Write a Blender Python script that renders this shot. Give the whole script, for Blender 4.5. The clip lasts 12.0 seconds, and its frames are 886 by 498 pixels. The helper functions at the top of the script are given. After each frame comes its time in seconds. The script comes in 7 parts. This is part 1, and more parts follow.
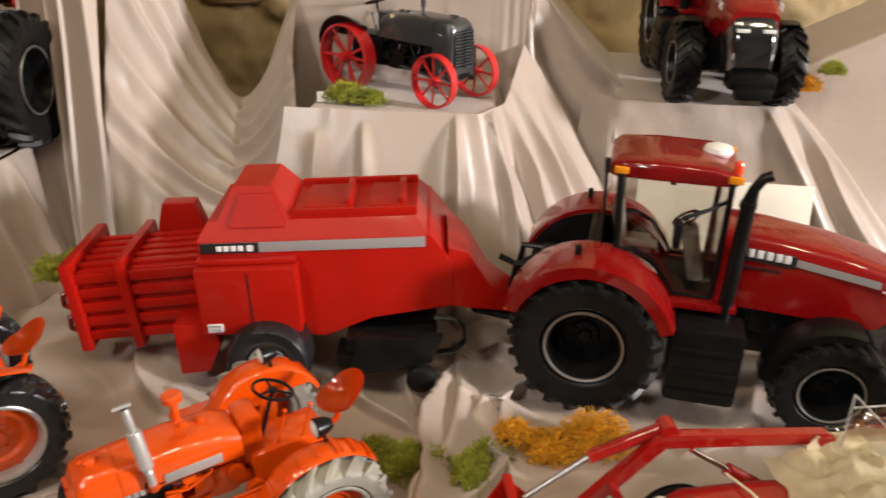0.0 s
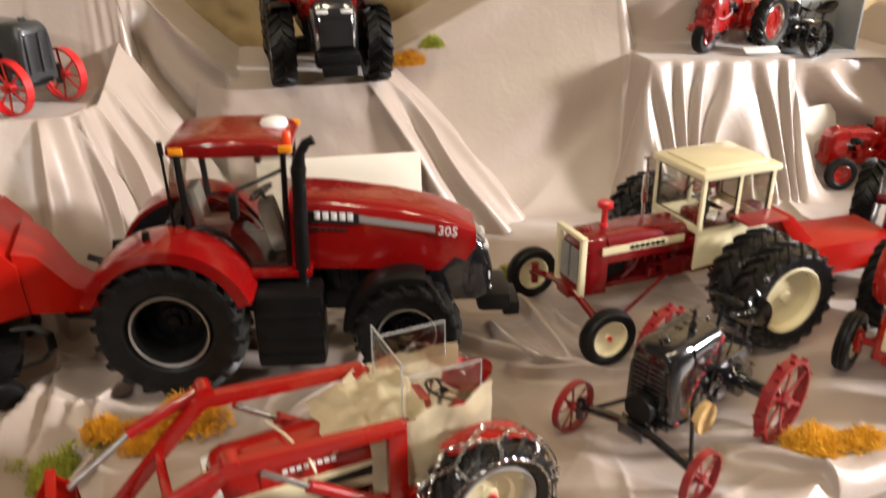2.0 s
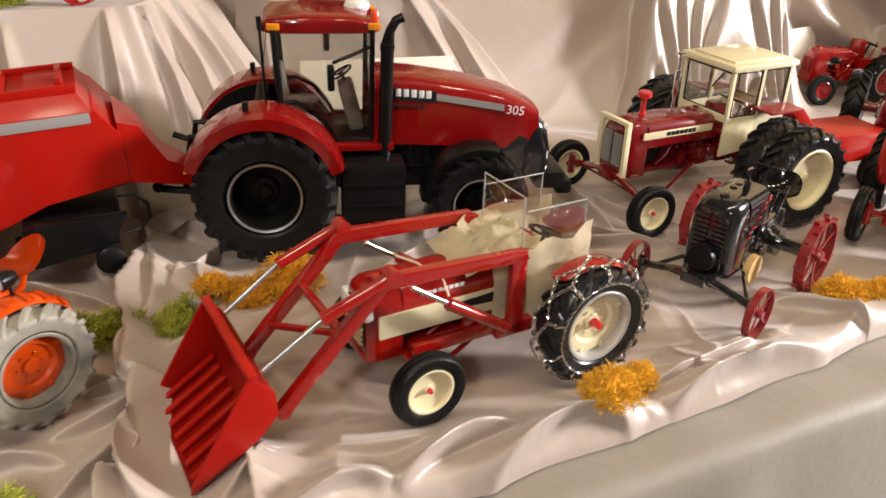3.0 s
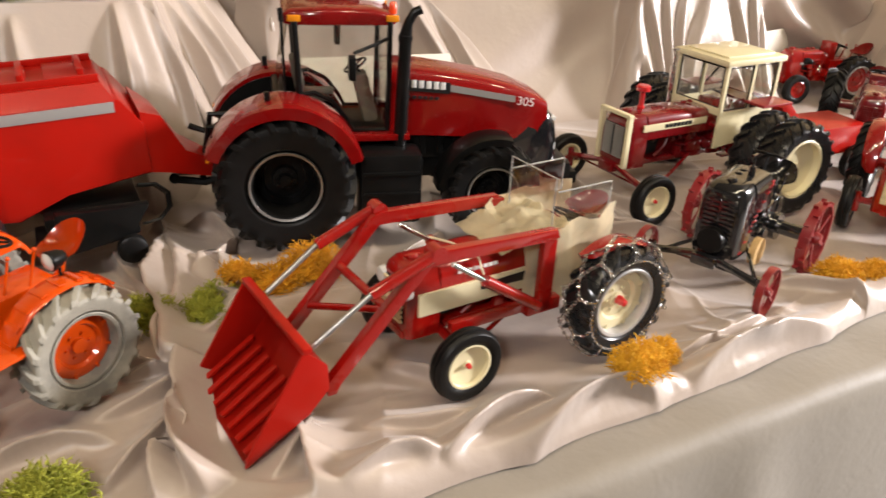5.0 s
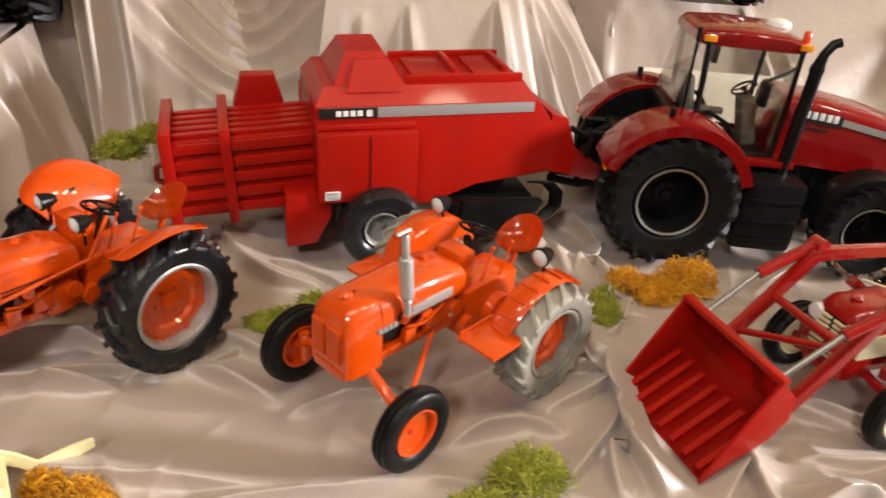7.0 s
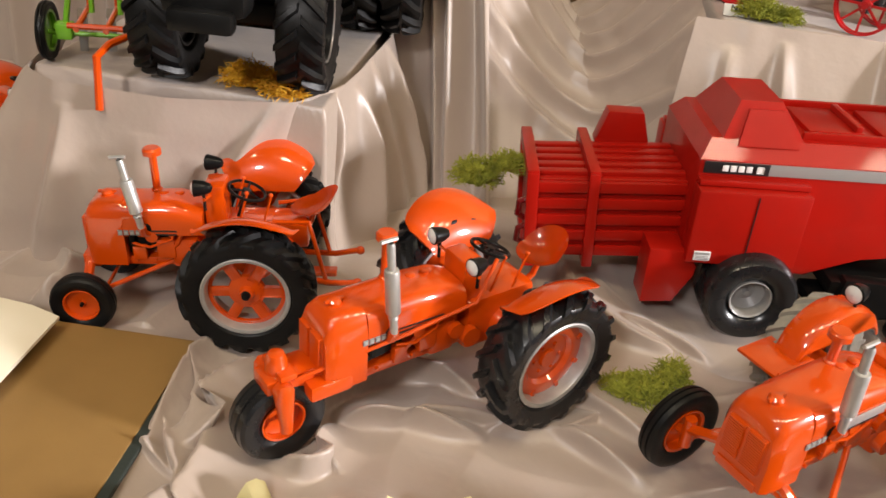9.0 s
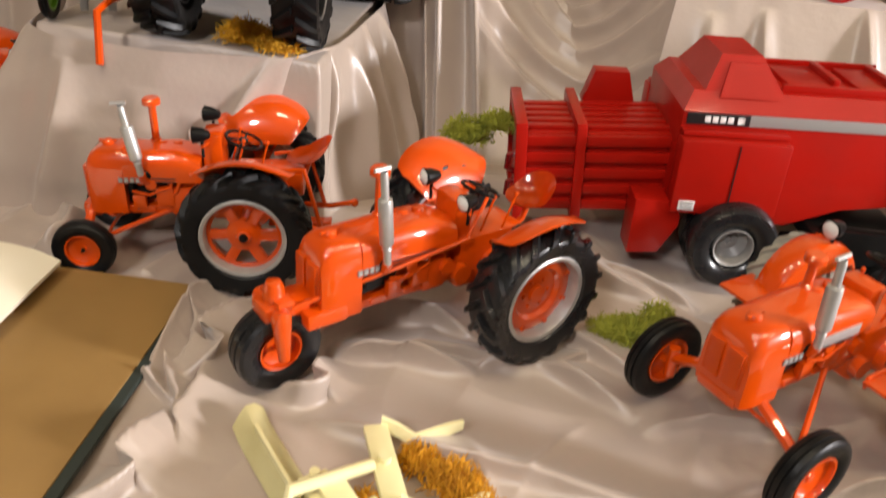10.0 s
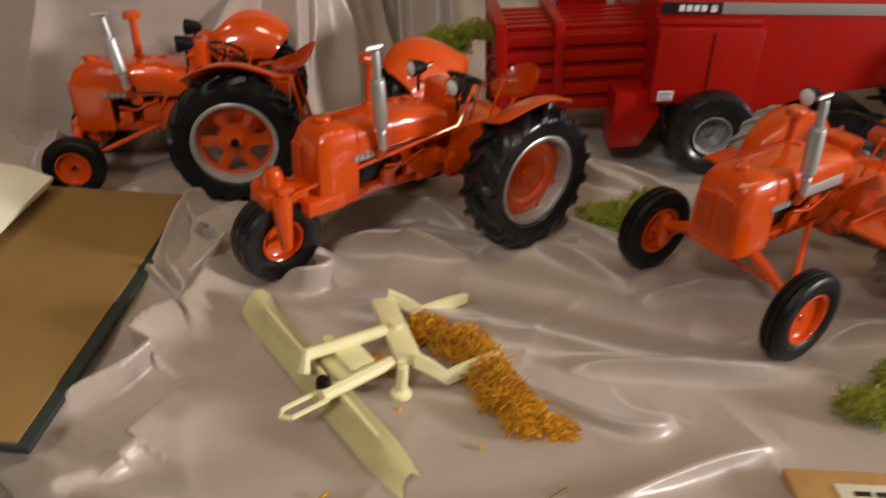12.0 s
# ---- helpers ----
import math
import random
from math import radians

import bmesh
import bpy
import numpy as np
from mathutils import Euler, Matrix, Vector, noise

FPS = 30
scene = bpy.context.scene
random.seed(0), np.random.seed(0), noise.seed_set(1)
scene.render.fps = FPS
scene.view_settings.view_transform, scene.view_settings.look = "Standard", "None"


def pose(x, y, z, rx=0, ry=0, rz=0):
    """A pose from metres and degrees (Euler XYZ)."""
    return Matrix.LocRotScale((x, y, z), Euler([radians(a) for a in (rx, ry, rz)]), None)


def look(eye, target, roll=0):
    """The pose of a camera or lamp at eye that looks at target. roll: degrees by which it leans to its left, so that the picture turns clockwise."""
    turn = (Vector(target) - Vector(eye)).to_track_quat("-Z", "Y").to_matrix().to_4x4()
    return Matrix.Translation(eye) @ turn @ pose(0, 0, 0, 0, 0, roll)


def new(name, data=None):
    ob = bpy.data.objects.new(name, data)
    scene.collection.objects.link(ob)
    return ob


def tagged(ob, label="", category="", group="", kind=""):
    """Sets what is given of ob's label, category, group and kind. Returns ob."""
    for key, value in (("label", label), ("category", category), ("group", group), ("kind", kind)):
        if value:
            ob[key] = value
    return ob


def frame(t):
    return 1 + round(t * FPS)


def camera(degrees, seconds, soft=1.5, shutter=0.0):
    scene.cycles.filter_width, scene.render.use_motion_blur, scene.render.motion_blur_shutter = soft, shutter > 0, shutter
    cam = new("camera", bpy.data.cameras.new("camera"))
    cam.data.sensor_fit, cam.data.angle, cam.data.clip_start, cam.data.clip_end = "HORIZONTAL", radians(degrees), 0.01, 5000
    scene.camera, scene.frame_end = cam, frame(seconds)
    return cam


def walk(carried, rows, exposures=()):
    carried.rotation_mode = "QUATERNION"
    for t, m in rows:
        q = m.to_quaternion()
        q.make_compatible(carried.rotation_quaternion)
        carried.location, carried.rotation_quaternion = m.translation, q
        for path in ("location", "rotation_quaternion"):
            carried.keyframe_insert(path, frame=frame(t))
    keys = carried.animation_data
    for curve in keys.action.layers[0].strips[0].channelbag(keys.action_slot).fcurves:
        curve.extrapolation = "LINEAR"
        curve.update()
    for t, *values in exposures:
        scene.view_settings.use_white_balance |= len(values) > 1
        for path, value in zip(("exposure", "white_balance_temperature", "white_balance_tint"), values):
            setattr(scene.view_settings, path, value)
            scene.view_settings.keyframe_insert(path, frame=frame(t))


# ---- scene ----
cam = camera(56.9, 12.0, shutter=0.5)
PATH = [
    (0, (0.108, 0.097, 1.163), (-0.044, 1.896, 0.303), 1.3),
    (0.5, (0.151, 0.09, 1.175), (0.102, 1.901, 0.328), 0.5),
    (1, (0.212, 0.092, 1.207), (0.312, 1.909, 0.379), -0.3),
    (1.5, (0.255, 0.078, 1.201), (0.564, 1.89, 0.414), -0.6),
    (2, (0.262, 0.061, 1.148), (0.655, 1.834, 0.311), -0.2),
    (2.5, (0.201, 0.027, 1.114), (0.661, 1.751, 0.211), 1.3),
    (2.7, (0.162, 0.018, 1.108), (0.655, 1.70, 0.196), 1.7),
    (4.3, (0.074, -0.017, 1.098), (0.735, 1.65, 0.212), 2.3),
    (4.5, (0.074, -0.012, 1.096), (0.736, 1.654, 0.21), 2.2),
    (5, (0.063, 0.001, 1.09), (0.721, 1.667, 0.201), 2.9),
    (5.5, (-0.003, 0.023, 1.092), (0.568, 1.719, 0.199), 4.2),
    (6, (-0.081, 0.032, 1.087), (0.329, 1.767, 0.181), 5.1),
    (6.5, (-0.111, 0.034, 1.091), (0.229, 1.774, 0.164), 5.4),
    (7, (-0.149, 0.048, 1.098), (0.214, 1.776, 0.158), 6.8),
    (7.5, (-0.194, 0.065, 1.098), (0.09, 1.799, 0.142), 7.2),
    (7.7, (-0.214, 0.074, 1.097), (0.003, 1.811, 0.13), 7.7),
    (9.3, (-0.268, 0.109, 1.099), (-0.405, 1.837, 0.101), 7.2),
    (9.5, (-0.263, 0.102, 1.099), (-0.396, 1.837, 0.114), 7.2),
    (10, (-0.259, 0.073, 1.07), (-0.365, 1.815, 0.094), 7.3),
    (10.5, (-0.288, 0.052, 1.019), (-0.388, 1.777, 0.013), 7.2),
    (11, (-0.291, 0.05, 1.0), (-0.356, 1.763, -0.029), 6.8),
    (11.5, (-0.293, 0.043, 0.99), (-0.342, 1.758, -0.037), 6.3),
    (12, (-0.266, 0.035, 1.024), (-0.296, 1.759, 0.011), 4.9),
]
walk(cam, [(t, look(eye, target, roll)) for t, eye, target, roll in PATH], exposures=((0.0, -0.3), (0.6, -0.28), (2.0, -0.24), (4.5, -0.18), (7.5, -0.14), (9.3, -0.14), (10.0, -0.16), (10.5, -0.05), (11.0, -0.42), (11.5, -0.7), (12.0, -0.98)))

# ---- world and lights ----
world = bpy.data.worlds.new("world")
scene.world = world
world.use_nodes = True
world.node_tree.nodes["Background"].inputs[0].default_value = (1.0, 0.86, 0.7, 1)
world.node_tree.nodes["Background"].inputs[1].default_value = 0.006


def ceiling_or_fill_lamp(x, y, z, size, watts, colour, target):
    data = bpy.data.lights.new("spot_light", "AREA")
    data.shape, data.size, data.energy, data.color = "DISK", size, watts, colour
    ob = new("ceiling_or_fill_light", data)
    ob.matrix_world = look((x, y, z), target)
    return ob


WARM, COOL = (1.0, 0.84, 0.60), (1.0, 0.95, 0.93)
LAMPS = [-1.2, -0.65, -0.1, 0.45, 1.0, 1.55]
for lx in LAMPS:
    ceiling_or_fill_lamp(lx, -0.05, 2.60, 0.20, 5.6, WARM, (lx, 0.5, 0.8))
# added cool fill lamp, well below the ceiling, that brightens the left side
ceiling_or_fill_lamp(-0.75, -1.05, 2.05, 0.24, 20.5, COOL, (-0.4, 0.7, 0.85))

# daylight from a window in the east wall
data = bpy.data.lights.new("window_light", "AREA")
data.shape, data.size, data.size_y, data.energy, data.color = "RECTANGLE", 0.35, 0.55, 300.0, (1.0, 0.955, 0.96)
window_light = new("window_light", data)
window_light.matrix_world = look((3.72, -0.25, 1.72), (0.2, 0.6, 0.85))


# ---- materials ----
def material(name, base, rough=0.5, metal=0.0, coat=0.0, grain=0.0, grain_scale=400.0, tone=0.0, tone_scale=20.0, tone_colour=None, bump=0.0, sheen=0.0,
             trans=0.0, spread=0.0, spec=0.5):
    m = bpy.data.materials.new(name)
    m.use_nodes = True
    nt = m.node_tree
    p = nt.nodes["Principled BSDF"]
    p.inputs["Base Color"].default_value = (*base, 1)
    p.inputs["Roughness"].default_value = rough
    p.inputs["Metallic"].default_value = metal
    p.inputs["Specular IOR Level"].default_value = spec
    p.inputs["Coat Weight"].default_value = coat
    p.inputs["Coat Roughness"].default_value = 0.06
    p.inputs["Coat IOR"].default_value = 1.6
    p.inputs["Sheen Weight"].default_value = sheen
    p.inputs["Transmission Weight"].default_value = trans
    tc = nt.nodes.new("ShaderNodeTexCoord")
    colour = None
    if tone > 0:
        n = nt.nodes.new("ShaderNodeTexNoise")
        n.inputs["Scale"].default_value, n.inputs["Detail"].default_value = tone_scale, 6
        nt.links.new(tc.outputs["Object"], n.inputs["Vector"])
        r = nt.nodes.new("ShaderNodeMapRange")
        r.inputs[1].default_value, r.inputs[2].default_value, r.inputs[4].default_value = 0.42, 0.68, tone
        nt.links.new(n.outputs["Fac"], r.inputs[0])
        mix = nt.nodes.new("ShaderNodeMix")
        mix.data_type = "RGBA"
        mix.inputs[6].default_value = (*base, 1)
        dark = tone_colour or tuple(c * 0.55 for c in base)
        mix.inputs[7].default_value = (*dark, 1)
        nt.links.new(r.outputs[0], mix.inputs[0])
        colour = mix.outputs[2]
        rr = nt.nodes.new("ShaderNodeMapRange")
        rr.inputs[3].default_value, rr.inputs[4].default_value = max(0.02, rough - 0.06), min(1, rough + 0.14)
        nt.links.new(n.outputs["Fac"], rr.inputs[0])
        nt.links.new(rr.outputs[0], p.inputs["Roughness"])
    if spread > 0:
        info = nt.nodes.new("ShaderNodeObjectInfo")
        hsv = nt.nodes.new("ShaderNodeHueSaturation")
        v = nt.nodes.new("ShaderNodeMapRange")
        v.inputs[3].default_value, v.inputs[4].default_value = 1 - spread, 1 + spread
        nt.links.new(info.outputs["Random"], v.inputs[0])
        nt.links.new(v.outputs[0], hsv.inputs["Value"])
        hsv.inputs["Color"].default_value = (*base, 1)
        if colour:
            nt.links.new(colour, hsv.inputs["Color"])
        colour = hsv.outputs[0]
    if colour:
        nt.links.new(colour, p.inputs["Base Color"])
    if bump > 0:
        n2 = nt.nodes.new("ShaderNodeTexNoise")
        n2.inputs["Scale"].default_value, n2.inputs["Detail"].default_value = grain_scale, 4
        nt.links.new(tc.outputs["Object"], n2.inputs["Vector"])
        b = nt.nodes.new("ShaderNodeBump")
        b.inputs["Strength"].default_value, b.inputs["Distance"].default_value = bump, 0.001 if name.find("rubble") < 0 else 0.02
        nt.links.new(n2.outputs["Fac"], b.inputs["Height"])
        nt.links.new(b.outputs[0], p.inputs["Normal"])
    return m


def satin(name, base, other, rough, weave=28.0, gloss=0.55):
    """Satin: shallow crumples and a fine grain in the relief, and broad, soft changes of tone."""
    m = material(name, base, rough, tone=0.6, tone_scale=9.0, tone_colour=other, sheen=0.25)
    nt = m.node_tree
    p = nt.nodes["Principled BSDF"]
    p.inputs["Specular IOR Level"].default_value = gloss
    p.inputs["Anisotropic"].default_value = 0.0
    tc = nt.nodes.new("ShaderNodeTexCoord")
    w = nt.nodes.new("ShaderNodeTexNoise")
    w.inputs["Scale"].default_value, w.inputs["Detail"].default_value, w.inputs["Distortion"].default_value = weave, 2, 0.6
    nt.links.new(tc.outputs["Object"], w.inputs["Vector"])
    n = nt.nodes.new("ShaderNodeTexNoise")
    n.inputs["Scale"].default_value, n.inputs["Detail"].default_value = 160, 5
    nt.links.new(tc.outputs["Object"], n.inputs["Vector"])
    add = nt.nodes.new("ShaderNodeMath")
    add.operation = "MULTIPLY_ADD"
    add.inputs[1].default_value = 2.5
    nt.links.new(w.outputs["Fac"], add.inputs[0])
    nt.links.new(n.outputs["Fac"], add.inputs[2])
    b = nt.nodes.new("ShaderNodeBump")
    b.inputs["Strength"].default_value, b.inputs["Distance"].default_value = 0.45, 0.0006
    nt.links.new(add.outputs[0], b.inputs["Height"])
    nt.links.new(b.outputs[0], p.inputs["Normal"])
    return m


ORANGE = material("orange_paint", (0.61, 0.064, 0.001), 0.30, spec=0.2, coat=1.0, tone=0.35, tone_scale=60, tone_colour=(0.62, 0.06, 0.002))
RED = material("red_plastic", (0.36, 0.007, 0.003), 0.32, spec=0.2, coat=0.15, tone=0.4, tone_scale=35, tone_colour=(0.27, 0.006, 0.002))
GLOSSRED = material("gloss_red_paint", (0.30, 0.005, 0.003), 0.24, spec=0.2, coat=1.0, tone=0.3, tone_scale=40)
DEEPRED = material("deep_red_paint", (0.205, 0.003, 0.003), 0.22, spec=0.15, coat=0.7, tone=0.3, tone_scale=40)
DARKRED = material("dark_red_paint", (0.16, 0.003, 0.005), 0.24, spec=0.2, coat=1.0, tone=0.4, tone_scale=60)
STEELRED = material("old_red_paint", (0.26, 0.008, 0.012), 0.35, coat=0.5, tone=0.4, tone_scale=60)
SPOKERED = material("wheel_red_paint", (0.55, 0.012, 0.014), 0.35, coat=0.5, tone=0.3, tone_scale=60)
CREAM = material("cream_paint", (0.74, 0.66, 0.42), 0.34, coat=0.4, tone=0.3, tone_scale=50, tone_colour=(0.62, 0.54, 0.32))
GRADERCREAM = material("pale_yellow_paint", (0.80, 0.74, 0.42), 0.40, coat=0.25, tone=0.45, tone_scale=45, tone_colour=(0.66, 0.58, 0.28), bump=0.1)
CLOTHCREAM = material("cream_canvas", (0.80, 0.70, 0.48), 0.7, tone=0.4, tone_scale=40, bump=0.3, grain_scale=900)
RUBBER = material("black_rubber", (0.006, 0.006, 0.0062), 0.36, spec=0.22, tone=0.4, tone_scale=50, tone_colour=(0.014, 0.013, 0.012), bump=0.12, grain_scale=500)
GLOSSRUBBER = material("shiny_black_rubber", (0.010, 0.010, 0.011), 0.24, tone=0.4, tone_scale=50, tone_colour=(0.02, 0.02, 0.02))
DUSTRUBBER = material("dusty_grey_rubber", (0.30, 0.28, 0.23), 0.62, tone=0.8, tone_scale=45, tone_colour=(0.10, 0.095, 0.085), bump=0.25, grain_scale=500)
BLACK = material("black_plastic", (0.005, 0.005, 0.005), 0.28, spec=0.2, tone=0.4, tone_scale=40, tone_colour=(0.011, 0.011, 0.011))
GLOSSBLACK = material("gloss_black_paint", (0.008, 0.008, 0.009), 0.14, coat=1.0)
GREYPAINT = material("dark_grey_paint", (0.030, 0.034, 0.036), 0.32, coat=0.4, tone=0.4, tone_scale=50)
SILVER = material("silver_paint", (0.52, 0.51, 0.49), 0.38, metal=0.6, tone=0.4, tone_scale=80)
CHROME = material("chrome", (0.80, 0.80, 0.80), 0.10, metal=1.0)
STEEL = material("dull_steel", (0.45, 0.44, 0.42), 0.35, metal=0.9, tone=0.3, tone_scale=90)
GREYSTRIPE = material("grey_decal", (0.27, 0.26, 0.25), 0.4)
BLACKSTRIPE = material("black_decal", (0.012, 0.012, 0.013), 0.35)
WHITE = material("white_print", (0.75, 0.74, 0.72), 0.5)
AMBER = material("amber_lens", (0.80, 0.28, 0.01), 0.2, coat=0.5)
REDLENS = material("red_lens", (0.75, 0.06, 0.01), 0.2, coat=0.5)
LENS = material("lamp_lens", (0.70, 0.70, 0.68), 0.12, coat=0.8)
GREEN = material("lime_green_paint", (0.19, 0.48, 0.03), 0.35, coat=0.4, tone=0.3, tone_scale=60)
MOSSGREEN = material("green_moss", (0.33, 0.34, 0.035), 0.9, tone=0.8, tone_scale=70, tone_colour=(0.13, 0.16, 0.014))
MOSSOCHRE = material("ochre_moss", (0.70, 0.33, 0.010), 0.9, tone=0.8, tone_scale=70, tone_colour=(0.38, 0.16, 0.008))
MOSSYELLOW = material("yellow_moss", (0.78, 0.42, 0.022), 0.9, tone=0.7, tone_scale=70, tone_colour=(0.52, 0.24, 0.010))
SATIN = satin("mauve_satin", (0.405, 0.328, 0.275), (0.345, 0.278, 0.238), 0.35, gloss=0.75)
TABLECLOTH = satin("beige_tablecloth", (0.235, 0.203, 0.160), (0.195, 0.168, 0.132), 0.55)
BROWNCOVER = material("brown_leathercloth", (0.27, 0.155, 0.045), 0.6, tone=0.5, tone_scale=18, tone_colour=(0.20, 0.11, 0.03), bump=0.3, grain_scale=1500)
COVEREDGE = material("dark_green_binding", (0.018, 0.026, 0.022), 0.6, bump=0.2, grain_scale=900)
PAPER = material("cream_paper", (0.74, 0.68, 0.54), 0.8, tone=0.3, tone_scale=12, tone_colour=(0.68, 0.62, 0.47))
CARD = material("ivory_card", (0.76, 0.70, 0.60), 0.75, tone=0.25, tone_scale=15, tone_colour=(0.70, 0.63, 0.53))
WOOD = material("light_wood", (0.52, 0.30, 0.11), 0.5, tone=0.6, tone_scale=60, tone_colour=(0.40, 0.21, 0.07))
CORK = material("cork_disc", (0.62, 0.40, 0.16), 0.6, tone=0.5, tone_scale=150)
STONE = material("brown_rubble_stone", (0.27, 0.18, 0.085), 0.9, tone=0.9, tone_scale=1.4, tone_colour=(0.13, 0.082, 0.036), bump=0.5, grain_scale=9, spread=0.4)
MORTAR = material("rough_cream_mortar", (0.47, 0.36, 0.20), 0.9, tone=1.0, tone_scale=6, tone_colour=(0.27, 0.18, 0.08), bump=1.0, grain_scale=70)
PLASTER = material("pale_plaster", (0.17, 0.15, 0.12), 0.9, tone=0.3, tone_scale=3, bump=0.3, grain_scale=80)
FLOOR = material("grey_floor_tiles", (0.22, 0.20, 0.18), 0.5, tone=0.5, tone_scale=4, bump=0.2, grain_scale=60)
GREYCARD = material("grey_display_box", (0.30, 0.31, 0.31), 0.5, tone=0.4, tone_scale=12)
SKIRTGREY = material("seat_grey", (0.20, 0.18, 0.15), 0.6, tone=0.3, tone_scale=60)

CLEAR = bpy.data.materials.new("clear_plastic")
CLEAR.use_nodes = True
_nt = CLEAR.node_tree
_nt.nodes.clear()
_o, _mx, _tr, _gl, _lw = (_nt.nodes.new("ShaderNode" + k) for k in ("OutputMaterial", "MixShader", "BsdfTransparent", "BsdfGlossy", "LayerWeight"))
_pw = _nt.nodes.new("ShaderNodeMath")
_pw.operation = "POWER"
_pw.inputs[1].default_value = 3.0
_ma = _nt.nodes.new("ShaderNodeMath")
_ma.operation = "MULTIPLY_ADD"
_ma.inputs[1].default_value, _ma.inputs[2].default_value = 0.55, 0.08
_lw.inputs[0].default_value = 0.5
_tr.inputs[0].default_value = (0.95, 0.95, 0.93, 1)
_gl.inputs["Roughness"].default_value = 0.04
_nt.links.new(_lw.outputs["Facing"], _pw.inputs[0])
_nt.links.new(_pw.outputs[0], _ma.inputs[0])
_nt.links.new(_ma.outputs[0], _mx.inputs[0])
_nt.links.new(_tr.outputs[0], _mx.inputs[1])
_nt.links.new(_gl.outputs[0], _mx.inputs[2])
_nt.links.new(_mx.outputs[0], _o.inputs[0])
CLEAREDGE = material("clear_plastic_edge", (0.75, 0.76, 0.74), 0.2, trans=0.6)
TINTED = CLEAR.copy()
TINTED.name = "tinted_window"
for _n in TINTED.node_tree.nodes:
    if _n.type == "BSDF_TRANSPARENT":
        _n.inputs[0].default_value = (0.72, 0.70, 0.64, 1)


# ---- mesh helpers ----
def thing(name, m, label, category, group=""):
    ob = new(name)
    ob.empty_display_size = 0.02
    ob.matrix_world = m
    return tagged(ob, label, category, group)


def mesh_of(bm, mat, sharp=38):
    me = bpy.data.meshes.new("mesh")
    bmesh.ops.recalc_face_normals(bm, faces=bm.faces)
    bm.to_mesh(me)
    bm.free()
    me.materials.append(mat)
    for p in me.polygons:
        p.use_smooth = True
    me.set_sharp_from_angle(angle=radians(sharp))
    return me


def part(name, bm, mat, parent, label="", m=None, sharp=38):
    ob = new(name, mesh_of(bm, mat, sharp))
    ob.parent = parent
    if m is not None:
        ob.matrix_local = m
    return tagged(ob, label) if label else ob


def BM():
    return bmesh.new()


def box(bm, c, s, bev=0.0, m=None, taper=None):
    """A box at c of full size s, with bevelled edges; taper scales its top in x and y."""
    vs = bmesh.ops.create_cube(bm, size=1)["verts"]
    for v in vs:
        k = taper if taper and v.co.z > 0 else (1, 1)
        v.co = Vector((v.co.x * s[0] * k[0], v.co.y * s[1] * k[1], v.co.z * s[2])) + Vector(c)
        if m is not None:
            v.co = m @ v.co
    if bev > 0:
        es = list({e for v in vs for e in v.link_edges})
        bmesh.ops.bevel(bm, geom=es, offset=bev, segments=2, affect="EDGES", profile=0.6)
    return bm


def cyl(bm, p0, p1, r0, r1=None, seg=14, cap=True):
    p0, p1 = Vector(p0), Vector(p1)
    r1 = r0 if r1 is None else r1
    z = (p1 - p0).normalized()
    x = z.orthogonal().normalized()
    y = z.cross(x)
    rings = []
    for p, r in ((p0, r0), (p1, r1)):
        rings.append([bm.verts.new(p + (x * math.cos(6.28319 * i / seg) + y * math.sin(6.28319 * i / seg)) * r) for i in range(seg)])
    for i in range(seg):
        j = (i + 1) % seg
        bm.faces.new((rings[0][i], rings[0][j], rings[1][j], rings[1][i]))
    if cap:
        bm.faces.new(rings[0][::-1])
        bm.faces.new(rings[1])
    return bm


def tube(bm, pts, r, seg=8, closed=False):
    pts = [Vector(p) for p in pts]
    n = len(pts)
    rings = []
    up = None
    for i, p in enumerate(pts):
        a = pts[(i - 1) % n] if closed or i > 0 else p
        b = pts[(i + 1) % n] if closed or i < n - 1 else p
        t = (b - a).normalized()
        if up is None:
            up = t.orthogonal().normalized()
        up = (up - t * up.dot(t)).normalized()
        w = t.cross(up)
        rr = r[i] if isinstance(r, (list, tuple)) else r
        rings.append([bm.verts.new(p + (up * math.cos(6.28319 * k / seg) + w * math.sin(6.28319 * k / seg)) * rr) for k in range(seg)])
    for i in range(n if closed else n - 1):
        A, B = rings[i], rings[(i + 1) % n]
        for k in range(seg):
            bm.faces.new((A[k], A[(k + 1) % seg], B[(k + 1) % seg], B[k]))
    if not closed:
        bm.faces.new(rings[0][::-1])
        bm.faces.new(rings[-1])
    return bm


def lathe(bm, prof, seg=40, o=(0, 0, 0), axis="y", closed=False):
    """Turn a profile of (radius, height) round an axis."""
    o = Vector(o)
    rings = []
    for r, h in prof:
        ring = []
        for i in range(seg):
            a = 6.28319 * i / seg
            c, s = r * math.cos(a), r * math.sin(a)
            co = {"y": (c, h, s), "z": (c, s, h), "x": (h, c, s)}[axis]
            ring.append(bm.verts.new(o + Vector(co)))
        rings.append(ring)
    n = len(rings)
    for k in range(n if closed else n - 1):
        A, B = rings[k], rings[(k + 1) % n]
        for i in range(seg):
            j = (i + 1) % seg
            bm.faces.new((A[i], A[j], B[j], B[i]))
    if not closed:
        bm.faces.new(rings[0][::-1])
        bm.faces.new(rings[-1])
    return bm


